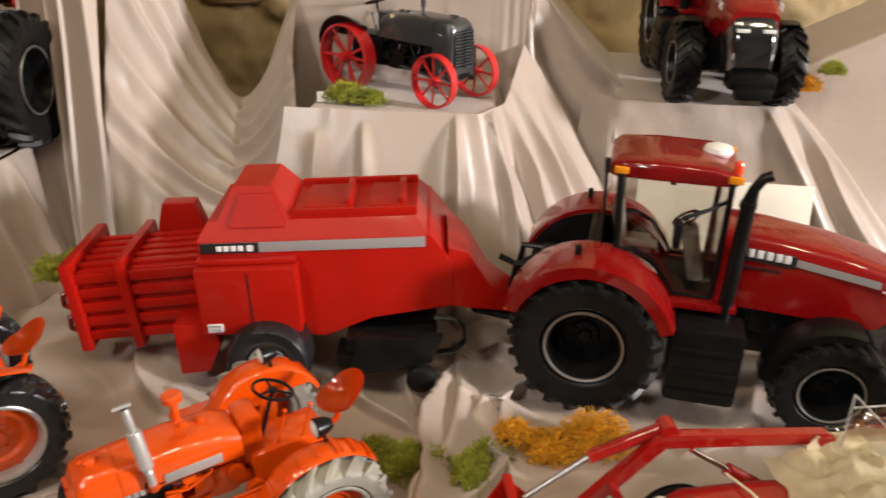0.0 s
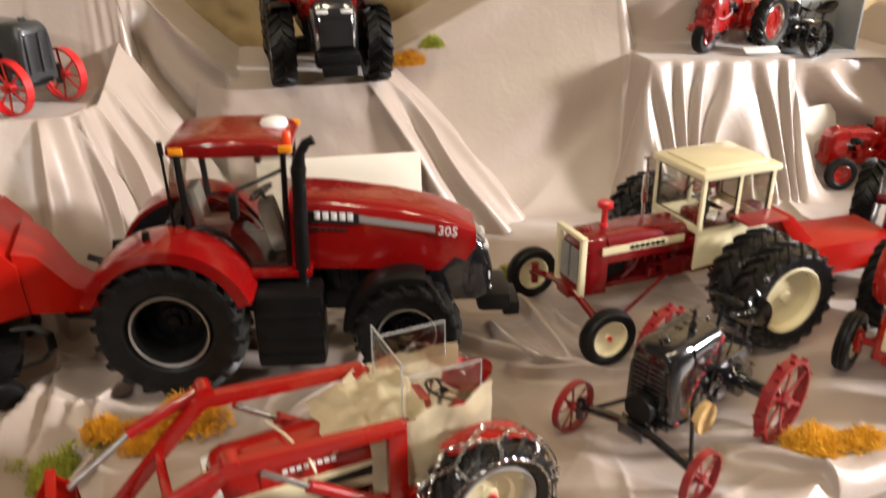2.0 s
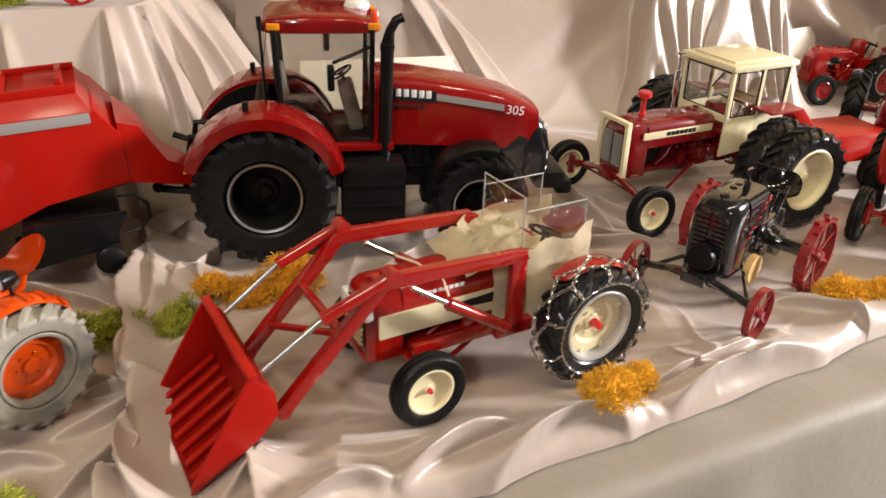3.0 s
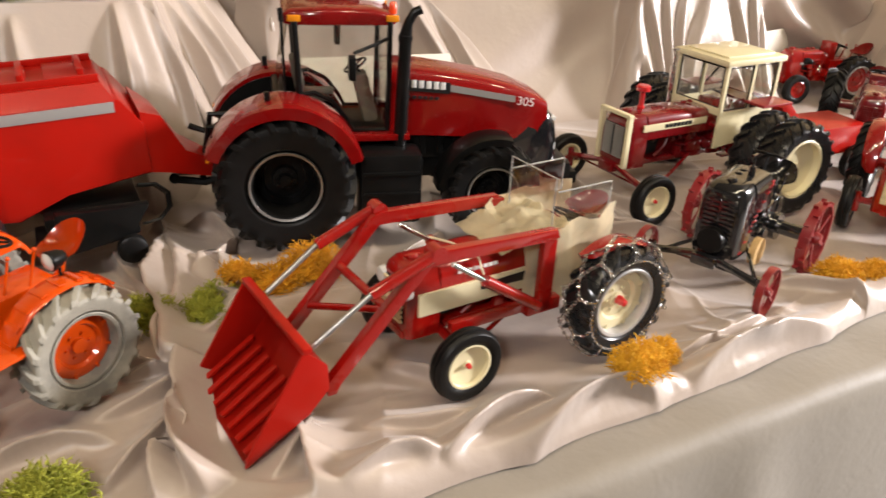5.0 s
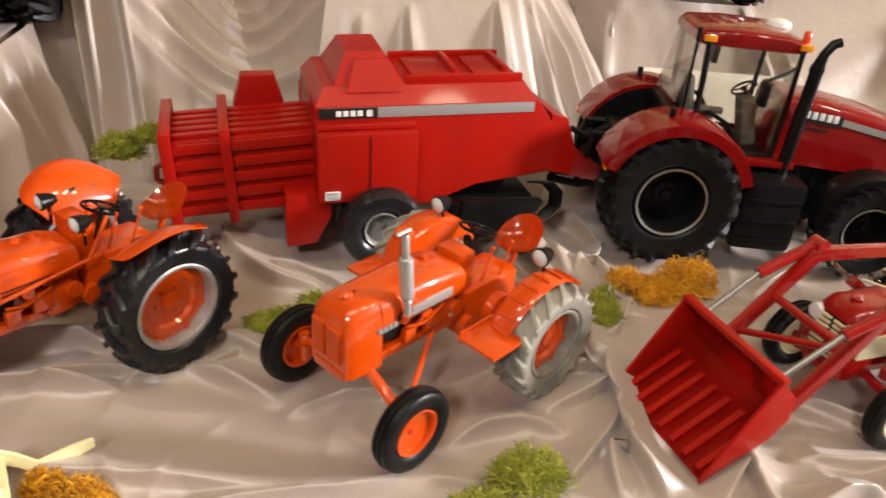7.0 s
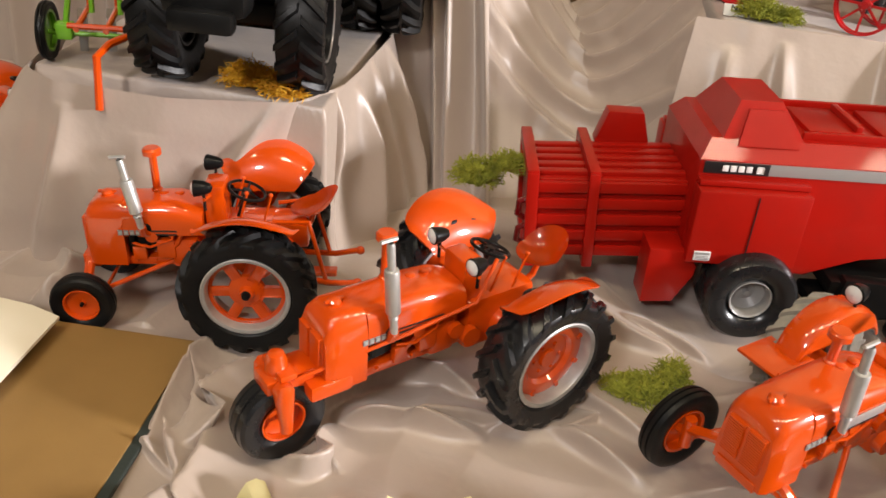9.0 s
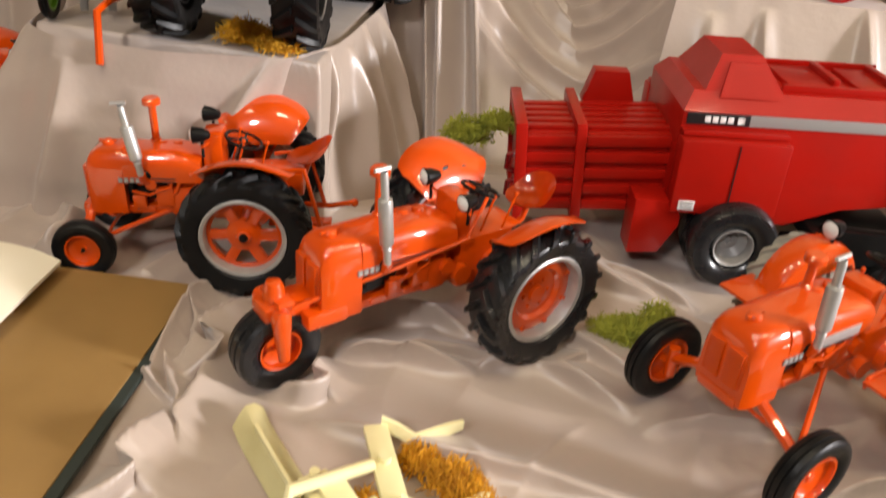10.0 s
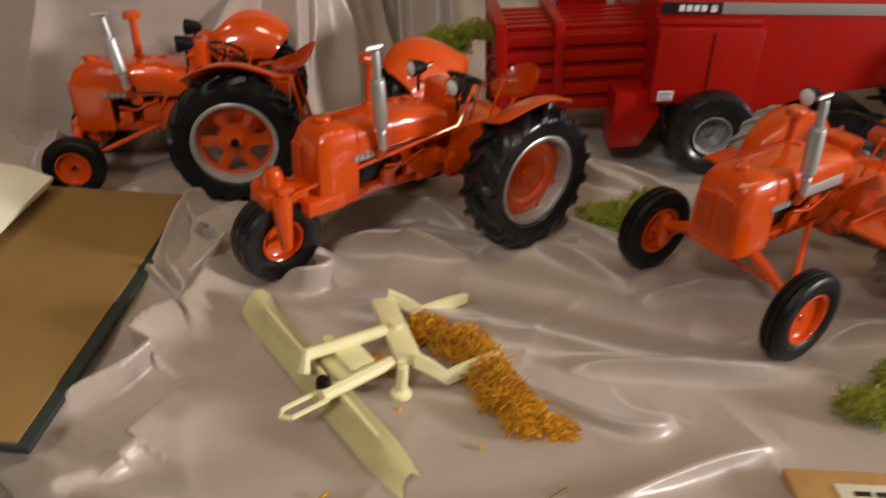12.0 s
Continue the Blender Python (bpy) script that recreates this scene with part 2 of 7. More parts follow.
def prism(bm, poly, y0, y1, bev=0.0, m=None):
    """A polygon of (x, z) given thickness from y0 to y1."""
    a = [bm.verts.new((x, y0, z)) for x, z in poly]
    b = [bm.verts.new((x, y1, z)) for x, z in poly]
    n = len(poly)
    fs = [bm.faces.new(a), bm.faces.new(b[::-1])]
    for i in range(n):
        j = (i + 1) % n
        fs.append(bm.faces.new((a[j], a[i], b[i], b[j])))
    if m is not None:
        for v in a + b:
            v.co = m @ v.co
    if bev > 0:
        bmesh.ops.bevel(bm, geom=list({e for f in fs for e in f.edges}), offset=bev, segments=2, affect="EDGES", profile=0.6)
    return bm


def loft(bm, rings, cap=True):
    vs = [[bm.verts.new(p) for p in ring] for ring in rings]
    n = len(vs[0])
    for A, B in zip(vs, vs[1:]):
        for i in range(n):
            j = (i + 1) % n
            bm.faces.new((A[i], A[j], B[j], B[i]))
    if cap:
        bm.faces.new(vs[0][::-1])
        bm.faces.new(vs[-1])
    return bm


def hood_ring(x, w, z0, z1, e=0.45, n=18, lean=0.0):
    """A cross-section with a flat foot and rounded shoulders: half width w, from z0 to z1."""
    pts = []
    for i in range(n):
        a = math.pi * i / (n - 1)
        c, s = math.cos(a), math.sin(a)
        s = max(s, 0.0)
        zz = z0 + (z1 - z0) * s ** e
        pts.append((x + lean * (zz - z0), w * math.copysign(abs(c) ** e, c), zz))
    return pts


def ellipsoid(bm, c, r, m=None, u=20, v=12):
    vs = bmesh.ops.create_uvsphere(bm, u_segments=u, v_segments=v, radius=1)["verts"]
    for q in vs:
        co = Vector((q.co.x * r[0], q.co.y * r[1], q.co.z * r[2]))
        q.co = (m @ co if m is not None else co) + Vector(c)
    return bm


def place(x, y, z, heading):
    return pose(x, y, z, 0, 0, heading)


def text_part(words, size, mat, parent, m, depth=0.0003):
    cu = bpy.data.curves.new("lettering", "FONT")
    cu.body, cu.size, cu.extrude, cu.align_x, cu.align_y = words, size, depth, "CENTER", "CENTER"
    cu.materials.append(mat)
    ob = new("lettering", cu)
    ob.parent = parent
    ob.matrix_local = m
    return ob


# ---- places of the toys: x, y, support height, heading, wheelbase, half tracks rear and front ----
G = 0.752
SPOT = {
    "case_a": (-0.0215, 0.514, G + 0.016, 217, 0.112, 0.058, 0.053),
    "case_b": (-0.262, 0.551, G + 0.0065, 223, 0.149, 0.055, 0.0),
    "case_c": (-0.424, 0.585, G + 0.0065, 190, 0.1125, 0.055, 0.037),
    "case_d": (-0.66, 0.71, G, 250, 0.11, 0.05, 0.04),
    "magnum": (0.1845, 0.729, G + 0.008, -8.3, 0.186, 0.064, 0.060),
    "cabbed": (0.682, 0.729, G, 190, 0.161, 0.070, 0.070),
    "loader": (0.364, 0.4945, G, 192.5, 0.129, 0.053, 0.049),
    "steel": (0.597, 0.554, G, 209, 0.111, 0.054, 0.056),
    "edge_near": (0.845, 0.60, G, 215, 0.10, 0.05, 0.045),
    "edge_far": (0.985, 0.80, G, 222, 0.12, 0.05, 0.045),
    "edge_back": (1.12, 1.00, G, 176, 0.10, 0.042, 0.036),
}


PITCH = {"case_a": 3.5, "case_b": 2.2, "case_c": 4.0}   # nose-down tilt on the uneven cloth


def stand(key):
    x, y, z, h = SPOT[key][:4]
    return place(x, y, z, h) @ pose(0, 0, 0, 0, PITCH.get(key, 0.0), 0)


def wheel_feet():
    feet = []
    for key, (x, y, z, h, wb, b, a) in SPOT.items():
        m = stand(key)
        feet += [m @ Vector(q) for q in ((0, b, 0), (0, -b, 0), (wb, a, 0), (wb, -a, 0))]
    m = place(-0.084, 0.70, G + 0.006, 6)
    feet += [m @ Vector((0, -0.045, 0)), m @ Vector((0, 0.045, 0))]
    return feet


# ---- the draped cloth ----
FRONT_X = [-1.3, -0.62, -0.50, -0.455, -0.43, -0.40, -0.34, -0.26, -0.10, 0.0, 0.148, 0.227, 0.423, 0.692, 1.0, 1.7]
FRONT_Y = [0.30, 0.30, 0.30, 0.290, 0.262, 0.247, 0.244, 0.257, 0.283, 0.300, 0.342, 0.358, 0.384, 0.447, 0.49, 0.60]

# raised boxes under the cloth: x0, x1, y0, y1, top at x0, top at x1, reach left, right, front, droop power
BOXES = [
    (-0.095, 0.088, 0.885, 1.20, 0.935, 0.935, 0.12, 0.14, 0.075, 2.0),
    (-0.135, 0.115, 1.01, 1.26, 1.088, 1.088, 0.03, 0.05, 0.016, 1.7),
    (0.225, 0.398, 1.000, 1.26, 0.925, 0.925, 0.05, 0.11, 0.060, 1.8),
    (0.40, 0.725, 1.12, 1.26, 0.925, 1.085, 0.05, 0.04, 0.150, 1.5),
    (0.740, 0.945, 1.010, 1.26, 0.932, 0.925, 0.05, 0.045, 0.070, 1.6),
    (0.722, 0.915, 1.130, 1.26, 1.082, 1.062, 0.12, 0.08, 0.014, 1.5),
    (0.945, 1.20, 1.07, 1.30, 0.905, 0.905, 0.05, 0.15, 0.05, 1.5),
    (-0.620, -0.402, 0.652, 0.98, 0.884, 0.884, 0.02, 0.010, 0.010, 1.7),
    (0.10, 0.235, 1.06, 1.26, 1.06, 0.925, 0.03, 0.03, 0.09, 1.6),
    (1.25, 1.60, 0.98, 1.26, 0.95, 1.05, 0.14, 0.1, 0.20, 1.5),
]


def smooth_noise(X, Y, scale, seed):
    """Smooth value noise on arrays."""
    rng = np.random.RandomState(seed)
    table = rng.rand(256, 256)
    u, v = X * scale + 37.3, Y * scale + 11.7
    i, j = np.floor(u).astype(int), np.floor(v).astype(int)
    fu, fv = u - i, v - j
    fu, fv = fu * fu * (3 - 2 * fu), fv * fv * (3 - 2 * fv)
    g = lambda a, b: table[a % 256, b % 256]
    return (g(i, j) * (1 - fu) + g(i + 1, j) * fu) * (1 - fv) + (g(i, j + 1) * (1 - fu) + g(i + 1, j + 1) * fu) * fv


def ridges(X, Y, turn, stretch, scale, seed):
    """Long creases that run along the direction turn (degrees)."""
    c, s = math.cos(radians(turn)), math.sin(radians(turn))
    U, V = X * c + Y * s, -X * s + Y * c
    W = V + 0.045 * (smooth_noise(X, Y, 7, seed + 5) - 0.5)
    n = smooth_noise(U / stretch, W, scale, seed)
    return np.clip(1 - np.abs(n * 2 - 1) * 1.6, 0, 1) ** 1.8


# single folds that lie on the table: a bent crest from a past b to c, its width and height
FOLDS = []


def fold(a, b, c, width, height):
    FOLDS.append((np.array(a), np.array(b), np.array(c), width, height))


fold((-0.368, 0.459), (-0.323, 0.534), (-0.248, 0.518), 0.012, 0.012)
fold((-0.248, 0.518), (-0.202, 0.543), (-0.123, 0.479), 0.013, 0.009)
fold((-0.348, 0.419), (-0.238, 0.407), (-0.105, 0.397), 0.014, 0.007)
fold((-0.429, 0.557), (-0.441, 0.478), (-0.465, 0.355), 0.008, 0.017)
fold((-0.396, 0.525), (-0.405, 0.474), (-0.422, 0.434), 0.008, 0.013)
fold((-0.465, 0.353), (-0.457, 0.421), (-0.417, 0.416), 0.006, 0.013)
fold((-0.416, 0.414), (-0.418, 0.355), (-0.462, 0.297), 0.007, 0.013)
fold((-0.388, 0.347), (-0.400, 0.299), (-0.413, 0.279), 0.013, 0.005)
fold((-0.343, 0.480), (-0.346, 0.435), (-0.378, 0.446), 0.007, 0.011)
fold((-0.443, 0.463), (-0.417, 0.423), (-0.390, 0.383), 0.006, 0.009)
fold((-0.408, 0.513), (-0.406, 0.438), (-0.396, 0.372), 0.007, 0.009)
fold((-0.231, 0.371), (-0.176, 0.341), (-0.151, 0.358), 0.012, 0.005)
fold((-0.198, 0.283), (-0.149, 0.317), (-0.095, 0.342), 0.012, 0.0045)
fold((-0.435, 0.268), (-0.412, 0.286), (-0.409, 0.324), 0.013, 0.004)
fold((-0.412, 0.255), (-0.369, 0.269), (-0.324, 0.260), 0.012, 0.005)
fold((-0.256, 0.491), (-0.209, 0.505), (-0.152, 0.468), 0.011, 0.01)
fold((-0.316, 0.480), (-0.282, 0.503), (-0.222, 0.499), 0.01, 0.009)
fold((0.011, 0.447), (0.050, 0.472), (0.078, 0.488), 0.007, 0.01)
fold((0.029, 0.495), (0.058, 0.498), (0.079, 0.486), 0.006, 0.009)
fold((0.066, 0.541), (0.070, 0.511), (0.078, 0.486), 0.007, 0.009)
fold((0.096, 0.723), (0.073, 0.564), (0.078, 0.488), 0.009, 0.015)
fold((0.078, 0.488), (0.070, 0.425), (0.077, 0.375), 0.009, 0.015)
fold((0.117, 0.678), (0.118, 0.599), (0.084, 0.526), 0.008, 0.011)
fold((-0.204, 0.385), (-0.125, 0.394), (-0.032, 0.398), 0.013, 0.008)
fold((-0.178, 0.534), (-0.209, 0.508), (-0.243, 0.496), 0.009, 0.007)
fold((-0.152, 0.460), (-0.101, 0.476), (-0.042, 0.468), 0.01, 0.006)
fold((-0.055, 0.425), (-0.012, 0.444), (0.030, 0.432), 0.01, 0.007)
fold((-0.208, 0.708), (-0.180, 0.638), (-0.121, 0.613), 0.012, 0.008)
fold((0.085, 0.465), (0.057, 0.420), (0.049, 0.377), 0.008, 0.009)
fold((0.064, 0.716), (0.080, 0.551), (0.073, 0.402), 0.008, 0.015)
fold((0.082, 0.736), (0.095, 0.650), (0.078, 0.535), 0.007, 0.012)
fold((0.012, 0.500), (0.044, 0.508), (0.074, 0.488), 0.007, 0.009)
fold((0.014, 0.393), (0.045, 0.432), (0.073, 0.472), 0.008, 0.01)
fold((0.212, 0.361), (0.258, 0.394), (0.310, 0.401), 0.009, 0.012)
fold((0.258, 0.350), (0.335, 0.393), (0.388, 0.377), 0.01, 0.012)
fold((0.416, 0.390), (0.483, 0.417), (0.584, 0.423), 0.01, 0.01)
fold((0.146, 0.354), (0.185, 0.372), (0.212, 0.364), 0.011, 0.01)
fold((0.110, 0.373), (0.139, 0.409), (0.132, 0.349), 0.008, 0.013)
fold((0.174, 0.410), (0.218, 0.403), (0.259, 0.406), 0.01, 0.006)
fold((0.210, 0.466), (0.235, 0.451), (0.263, 0.415), 0.009, 0.006)
fold((0.413, 0.421), (0.497, 0.448), (0.562, 0.444), 0.01, 0.007)
fold((0.495, 0.381), (0.569, 0.401), (0.603, 0.395), 0.011, 0.009)
fold((0.525, 0.728), (0.533, 0.670), (0.584, 0.642), 0.008, 0.011)
fold((0.455, 0.639), (0.492, 0.636), (0.537, 0.604), 0.008, 0.009)
fold((0.136, 0.673), (0.123, 0.726), (0.087, 0.733), 0.008, 0.011)
fold((0.028, 0.702), (0.049, 0.632), (0.079, 0.568), 0.01, 0.008)
fold((0.392, 0.407), (0.473, 0.437), (0.547, 0.441), 0.011, 0.009)
fold((0.568, 0.497), (0.621, 0.469), (0.640, 0.413), 0.011, 0.008)
fold((0.458, 0.461), (0.463, 0.427), (0.516, 0.421), 0.009, 0.007)
fold((0.250, 0.611), (0.292, 0.640), (0.325, 0.654), 0.009, 0.007)
fold((0.452, 0.728), (0.469, 0.656), (0.507, 0.628), 0.009, 0.012)
fold((0.450, 0.646), (0.472, 0.618), (0.558, 0.612), 0.009, 0.01)
fold((0.496, 0.770), (0.500, 0.701), (0.512, 0.641), 0.009, 0.013)
fold((0.409, 0.703), (0.450, 0.660), (0.502, 0.642), 0.009, 0.011)
fold((0.223, 0.772), (0.264, 0.720), (0.310, 0.752), 0.009, 0.008)
fold((0.074, 0.601), (0.085, 0.693), (0.060, 0.747), 0.009, 0.013)
fold((0.100, 0.616), (0.115, 0.661), (0.135, 0.694), 0.008, 0.011)
fold((-0.043, 0.673), (0.007, 0.643), (0.054, 0.615), 0.01, 0.008)
fold((-0.602, 0.615), (-0.562, 0.568), (-0.576, 0.540), 0.009, 0.012)
fold((-0.484, 0.520), (-0.460, 0.501), (-0.449, 0.439), 0.008, 0.013)
fold((-0.448, 0.499), (-0.423, 0.482), (-0.430, 0.434), 0.007, 0.012)
fold((-0.345, 0.476), (-0.309, 0.491), (-0.252, 0.486), 0.011, 0.011)
fold((-0.361, 0.585), (-0.344, 0.547), (-0.370, 0.527), 0.008, 0.009)
fold((-0.169, 0.643), (-0.128, 0.625), (-0.097, 0.605), 0.01, 0.008)


def crest(X, Y, a, b, c, width, height):
    """Rise of one fold over the plan and its lean: gentle behind, steep in front."""
    rise, nx, ny = np.zeros_like(X), np.zeros_like(X), np.zeros_like(X)
    mid = 2 * b - 0.5 * (a + c)
    ts = np.linspace(0, 1, 15)[:, None]
    P = (1 - ts) ** 2 * a + 2 * ts * (1 - ts) * mid + ts ** 2 * c
    best = np.full(X.shape, 1e9)
    for k in range(14):
        p, q = P[k], P[k + 1]
        d = q - p
        L = math.hypot(*d)
        ux, uy = d / L
        if uy * 0.35 - ux > 0:      # the steep side looks to the front
            side = 1.0
        else:
            side = -1.0
        t = np.clip(((X - p[0]) * ux + (Y - p[1]) * uy) / L, 0, 1)
        ex, ey = X - p[0] - t * d[0], Y - p[1] - t * d[1]
        dist = np.hypot(ex, ey)
        sign = (-ex * uy + ey * ux) * side
        near = dist < best
        best = np.where(near, dist, best)
        g = (k + t) / 14
        along = np.clip(1 - np.abs(2 * g - 1) ** 3, 0, 1)
        w = np.where(sign > 0, 0.42 * width, 1.3 * width)
        rise = np.where(near, height * along * np.exp(-(dist / w) ** 1.35), rise)
        nx, ny = np.where(near, -uy * side, nx), np.where(near, ux * side, ny)
    return rise, nx * rise, ny * rise


def wrinkles(X, Y):
    """Small bent creases strewn over the lying cloth: each is a narrow crest that dies out at both ends."""
    rng = np.random.RandomState(12)
    out = np.zeros_like(X)
    small = X.size < 50
    for k in range(190):
        cx, cy = rng.uniform(-0.75, 1.05), rng.uniform(0.30, 0.86)
        turn = rng.choice([18, -30, 62, 100, -8]) + rng.uniform(-18, 18)
        L, w, h, bend = rng.uniform(0.035, 0.10), rng.uniform(0.0035, 0.0075), rng.uniform(0.0010, 0.0032), rng.uniform(-4, 4)
        if small:
            i0, i1 = 0, X.shape[0]
        else:
            i0, i1 = np.searchsorted(X[:, 0], [cx - L - 0.03, cx + L + 0.03])
        c, s = math.cos(radians(turn)), math.sin(radians(turn))
        U, V = (X[i0:i1] - cx) * c + (Y[i0:i1] - cy) * s, -(X[i0:i1] - cx) * s + (Y[i0:i1] - cy) * c
        V = V + bend * U * U
        along = np.clip(1 - (U / L) ** 2, 0, 1) ** 1.5
        width = w * (1.5 - 0.7 * along) * np.where(V > 0, 1.6, 0.7)
        out[i0:i1] = np.maximum(out[i0:i1], h * along * np.exp(-(np.abs(V) / width) ** 1.3))
    return out


def cloth_height(X, Y):
    """Height of the sheet over the plan, and how far its folds lean over sideways."""
    DX, DY = np.zeros_like(X), np.zeros_like(X)
    base = 0.7455 + 0.005 * smooth_noise(X, Y, 9, 3) + 0.014 * ridges(X, Y, 20, 4.0, 12, 7) * smooth_noise(X, Y, 5, 9) ** 2 + 0.014 * ridges(X, Y, -35, 4.0, 13, 17) * smooth_noise(X, Y, 6, 19) ** 2 + 0.010 * ridges(X, Y, 75, 4.0, 16, 27) * smooth_noise(X, Y, 6, 29) ** 2
    total = np.zeros_like(X)
    for a, b, c, width, height in FOLDS:
        lo, hi = np.minimum(np.minimum(a, b), c) - 0.05, np.maximum(np.maximum(a, b), c) + 0.05
        near = (X > lo[0]) & (X < hi[0]) & (Y > lo[1]) & (Y < hi[1])
        if not near.any():
            continue
        rise, lx, ly = crest(X[near], Y[near], a, b, c, width, (2.1 if a[0] > -0.4 else 1.7) * height)
        total[near] += rise ** 4
        DX[near] += 0.45 * lx
        DY[near] += 0.45 * ly
    base = base + total ** 0.25 + wrinkles(X, Y)
    book_side = np.clip((X + 0.450) / 0.010, 0, 1)
    base = np.where((Y > 0.26) & (Y < 0.54), base * book_side + np.minimum(base, 0.750) * (1 - book_side), base)
    for f in wheel_feet():
        k = np.exp(-((X - f.x) ** 2 + (Y - f.y) ** 2) / (0.013 if f.z < G + 0.004 else 0.022) ** 2)
        base = base * (1 - k) + (f.z - 0.0015) * k
    Z = base.copy()
    for x0, x1, y0, y1, za, zb, wl, wr, wf, power in BOXES:
        cx, cy = np.clip(X, x0, x1), np.clip(Y, y0, y1)
        vx, vy = X - cx, Y - cy
        d = np.hypot(vx, vy)
        ang = np.arctan2(vx, -vy)
        side = np.where(vx < 0, wl, wr)
        f = np.abs(np.sin(ang)) ** 1.5
        reach = (wf * (1 - f) + side * f) * (1 + 0.35 * np.abs(np.sin(2 * ang)))
        q = d / reach
        top = za + (zb - za) * (cx - x0) / (x1 - x0) + 0.0015 * smooth_noise(X, Y, 30, 41)
        drop = 1 - np.clip(1 - q, 0, 1) ** power
        drop = drop * np.clip(d / 0.006, 0, 1) ** 0.6
        Z = np.maximum(Z, top - (top - base) * drop)
    flat = np.clip(1 - (Z - base) / 0.01, 0, 1)
    for f in wheel_feet():
        flat = flat * (1 - np.exp(-((X - f.x) ** 2 + (Y - f.y) ** 2) / 0.02 ** 2))
    flat = flat * np.clip((X + 0.445) / 0.02, 0, 1)
    return Z, DX * flat, DY * flat


def window(V, a, c, soft):
    """1 between a and c, falling softly to 0 outside."""
    return np.clip((V - a) / soft + 0.5, 0, 1) * np.clip((c - V) / soft + 0.5, 0, 1)


def pleat(phase, sharp=0.35):
    return 2.2 * (0.5 + 0.5 * np.sin(phase)) ** 2 - 0.8 + sharp * np.sin(2 * phase + 0.7)


def hanging_folds(X, Y, Z):
    """How far the hanging parts of the cloth stand out to the front: pleats, swags and folds that fan out from corners."""
    steep = np.clip(np.abs(np.gradient(Z, axis=1) / np.gradient(Y, axis=1)) / 1.2 - 0.25, 0, 1)
    n = smooth_noise(X, Z * 0.35, 9, 71)
    out = np.zeros_like(X)
    # swag between the steps
    u = (Z - 0.925) - 0.15 * np.clip((0.245 - X) / 0.13, 0, 2) ** 2
    out += 0.011 * pleat(6.283 * u / 0.058 + 0.8 * n, 0.15) * window(X, 0.10, 0.25, 0.04) * window(Z, 0.80, 1.06, 0.05)
    # the long sloping sheet
    out += 0.006 * pleat(6.283 * (Z - 0.55 * X) / 0.17 + 1.0 * n, 0.2) * window(X, 0.44, 0.72, 0.06) * window(Z, 0.78, 1.05, 0.06)
    # tight pleats below the far step
    drop = np.clip((0.93 - Z) / 0.15, 0, 1)
    out += 0.010 * drop ** 0.7 * pleat(6.283 * (X + 0.05 * drop * np.sin(X * 40)) / 0.037 + 1.0 * n, 0.4) * window(X, 0.735, 0.99, 0.02) * (Z < 0.931)
    # far end
    out += 0.02 * pleat(6.283 * (X * 0.6 + Z) / 0.10 + 2 * n, 0.2) * window(X, 1.02, 1.7, 0.06) * window(Z, 0.78, 1.2, 0.05)
    return soften(-out * steep, 1)


def soften(A, size):
    """Blur along both sides of the sheet."""
    half = int(math.ceil(3 * size))
    k = np.exp(-0.5 * (np.arange(-half, half + 1) / size) ** 2)
    k /= k.sum()
    for axis in (0, 1):
        pad = [(0, 0), (0, 0)]
        pad[axis] = (half, half)
        B = np.pad(A, pad, mode="edge")
        n = A.shape[axis]
        A = sum(w * (B[i:i + n] if axis == 0 else B[:, i:i + n]) for i, w in enumerate(k))
    return A


def build_cloth():
    xs = np.concatenate([np.linspace(-1.15, -0.72, 70, endpoint=False), np.linspace(-0.72, 0.95, 1000, endpoint=False), np.linspace(0.95, 1.60, 110)])
    ts = np.concatenate([np.linspace(0, 0.41, 320, endpoint=False), np.linspace(0.41, 1, 200)])
    nx, ny = len(xs), len(ts)
    fy = np.interp(xs, FRONT_X, FRONT_Y)
    fy = np.convolve(np.pad(fy, 9, mode="edge"), np.ones(19) / 19, mode="valid") + 0.004 * np.sin(xs * 13 + 2 * np.sin(xs * 5)) + 0.0012 * np.sin(xs * 61 + 1)
    X = np.repeat(xs[:, None], ny, 1)
    Y = fy[:, None] + (1.275 - fy[:, None]) * ts[None, :]
    Z, DX, DY = (soften(A, 0.5) for A in cloth_height(X, Y))
    Y0 = Y
    X, Y = X + DX, Y + DY + hanging_folds(X, Y, soften(Z, 2))
    # the turned front hem comes down to the tablecloth
    d = (Y0 - fy[:, None]) / 0.014
    lip = np.sqrt(np.clip(1 - (1 - np.clip(d, 0, 1)) ** 2, 0, 1))
    Z = 0.7385 + (Z - 0.7385 + 0.005 * np.exp(-((d - 1.0) / 0.9) ** 2)) * lip
    verts = np.stack([X, Y, Z], -1).reshape(-1, 3)
    i, j = np.meshgrid(np.arange(nx - 1), np.arange(ny - 1), indexing="ij")
    a = (i * ny + j).ravel()
    faces = np.stack([a, a + ny, a + ny + 1, a + 1], -1)
    me = bpy.data.meshes.new("draped_cloth")
    me.from_pydata(verts.tolist(), [], faces.tolist())
    me.materials.append(SATIN)
    for p in me.polygons:
        p.use_smooth = True
    ob = new("draped_cloth", me)
    return tagged(ob, "mauve grey satin cloth draped in folds over display steps", "cloth")


CLOTH = build_cloth()


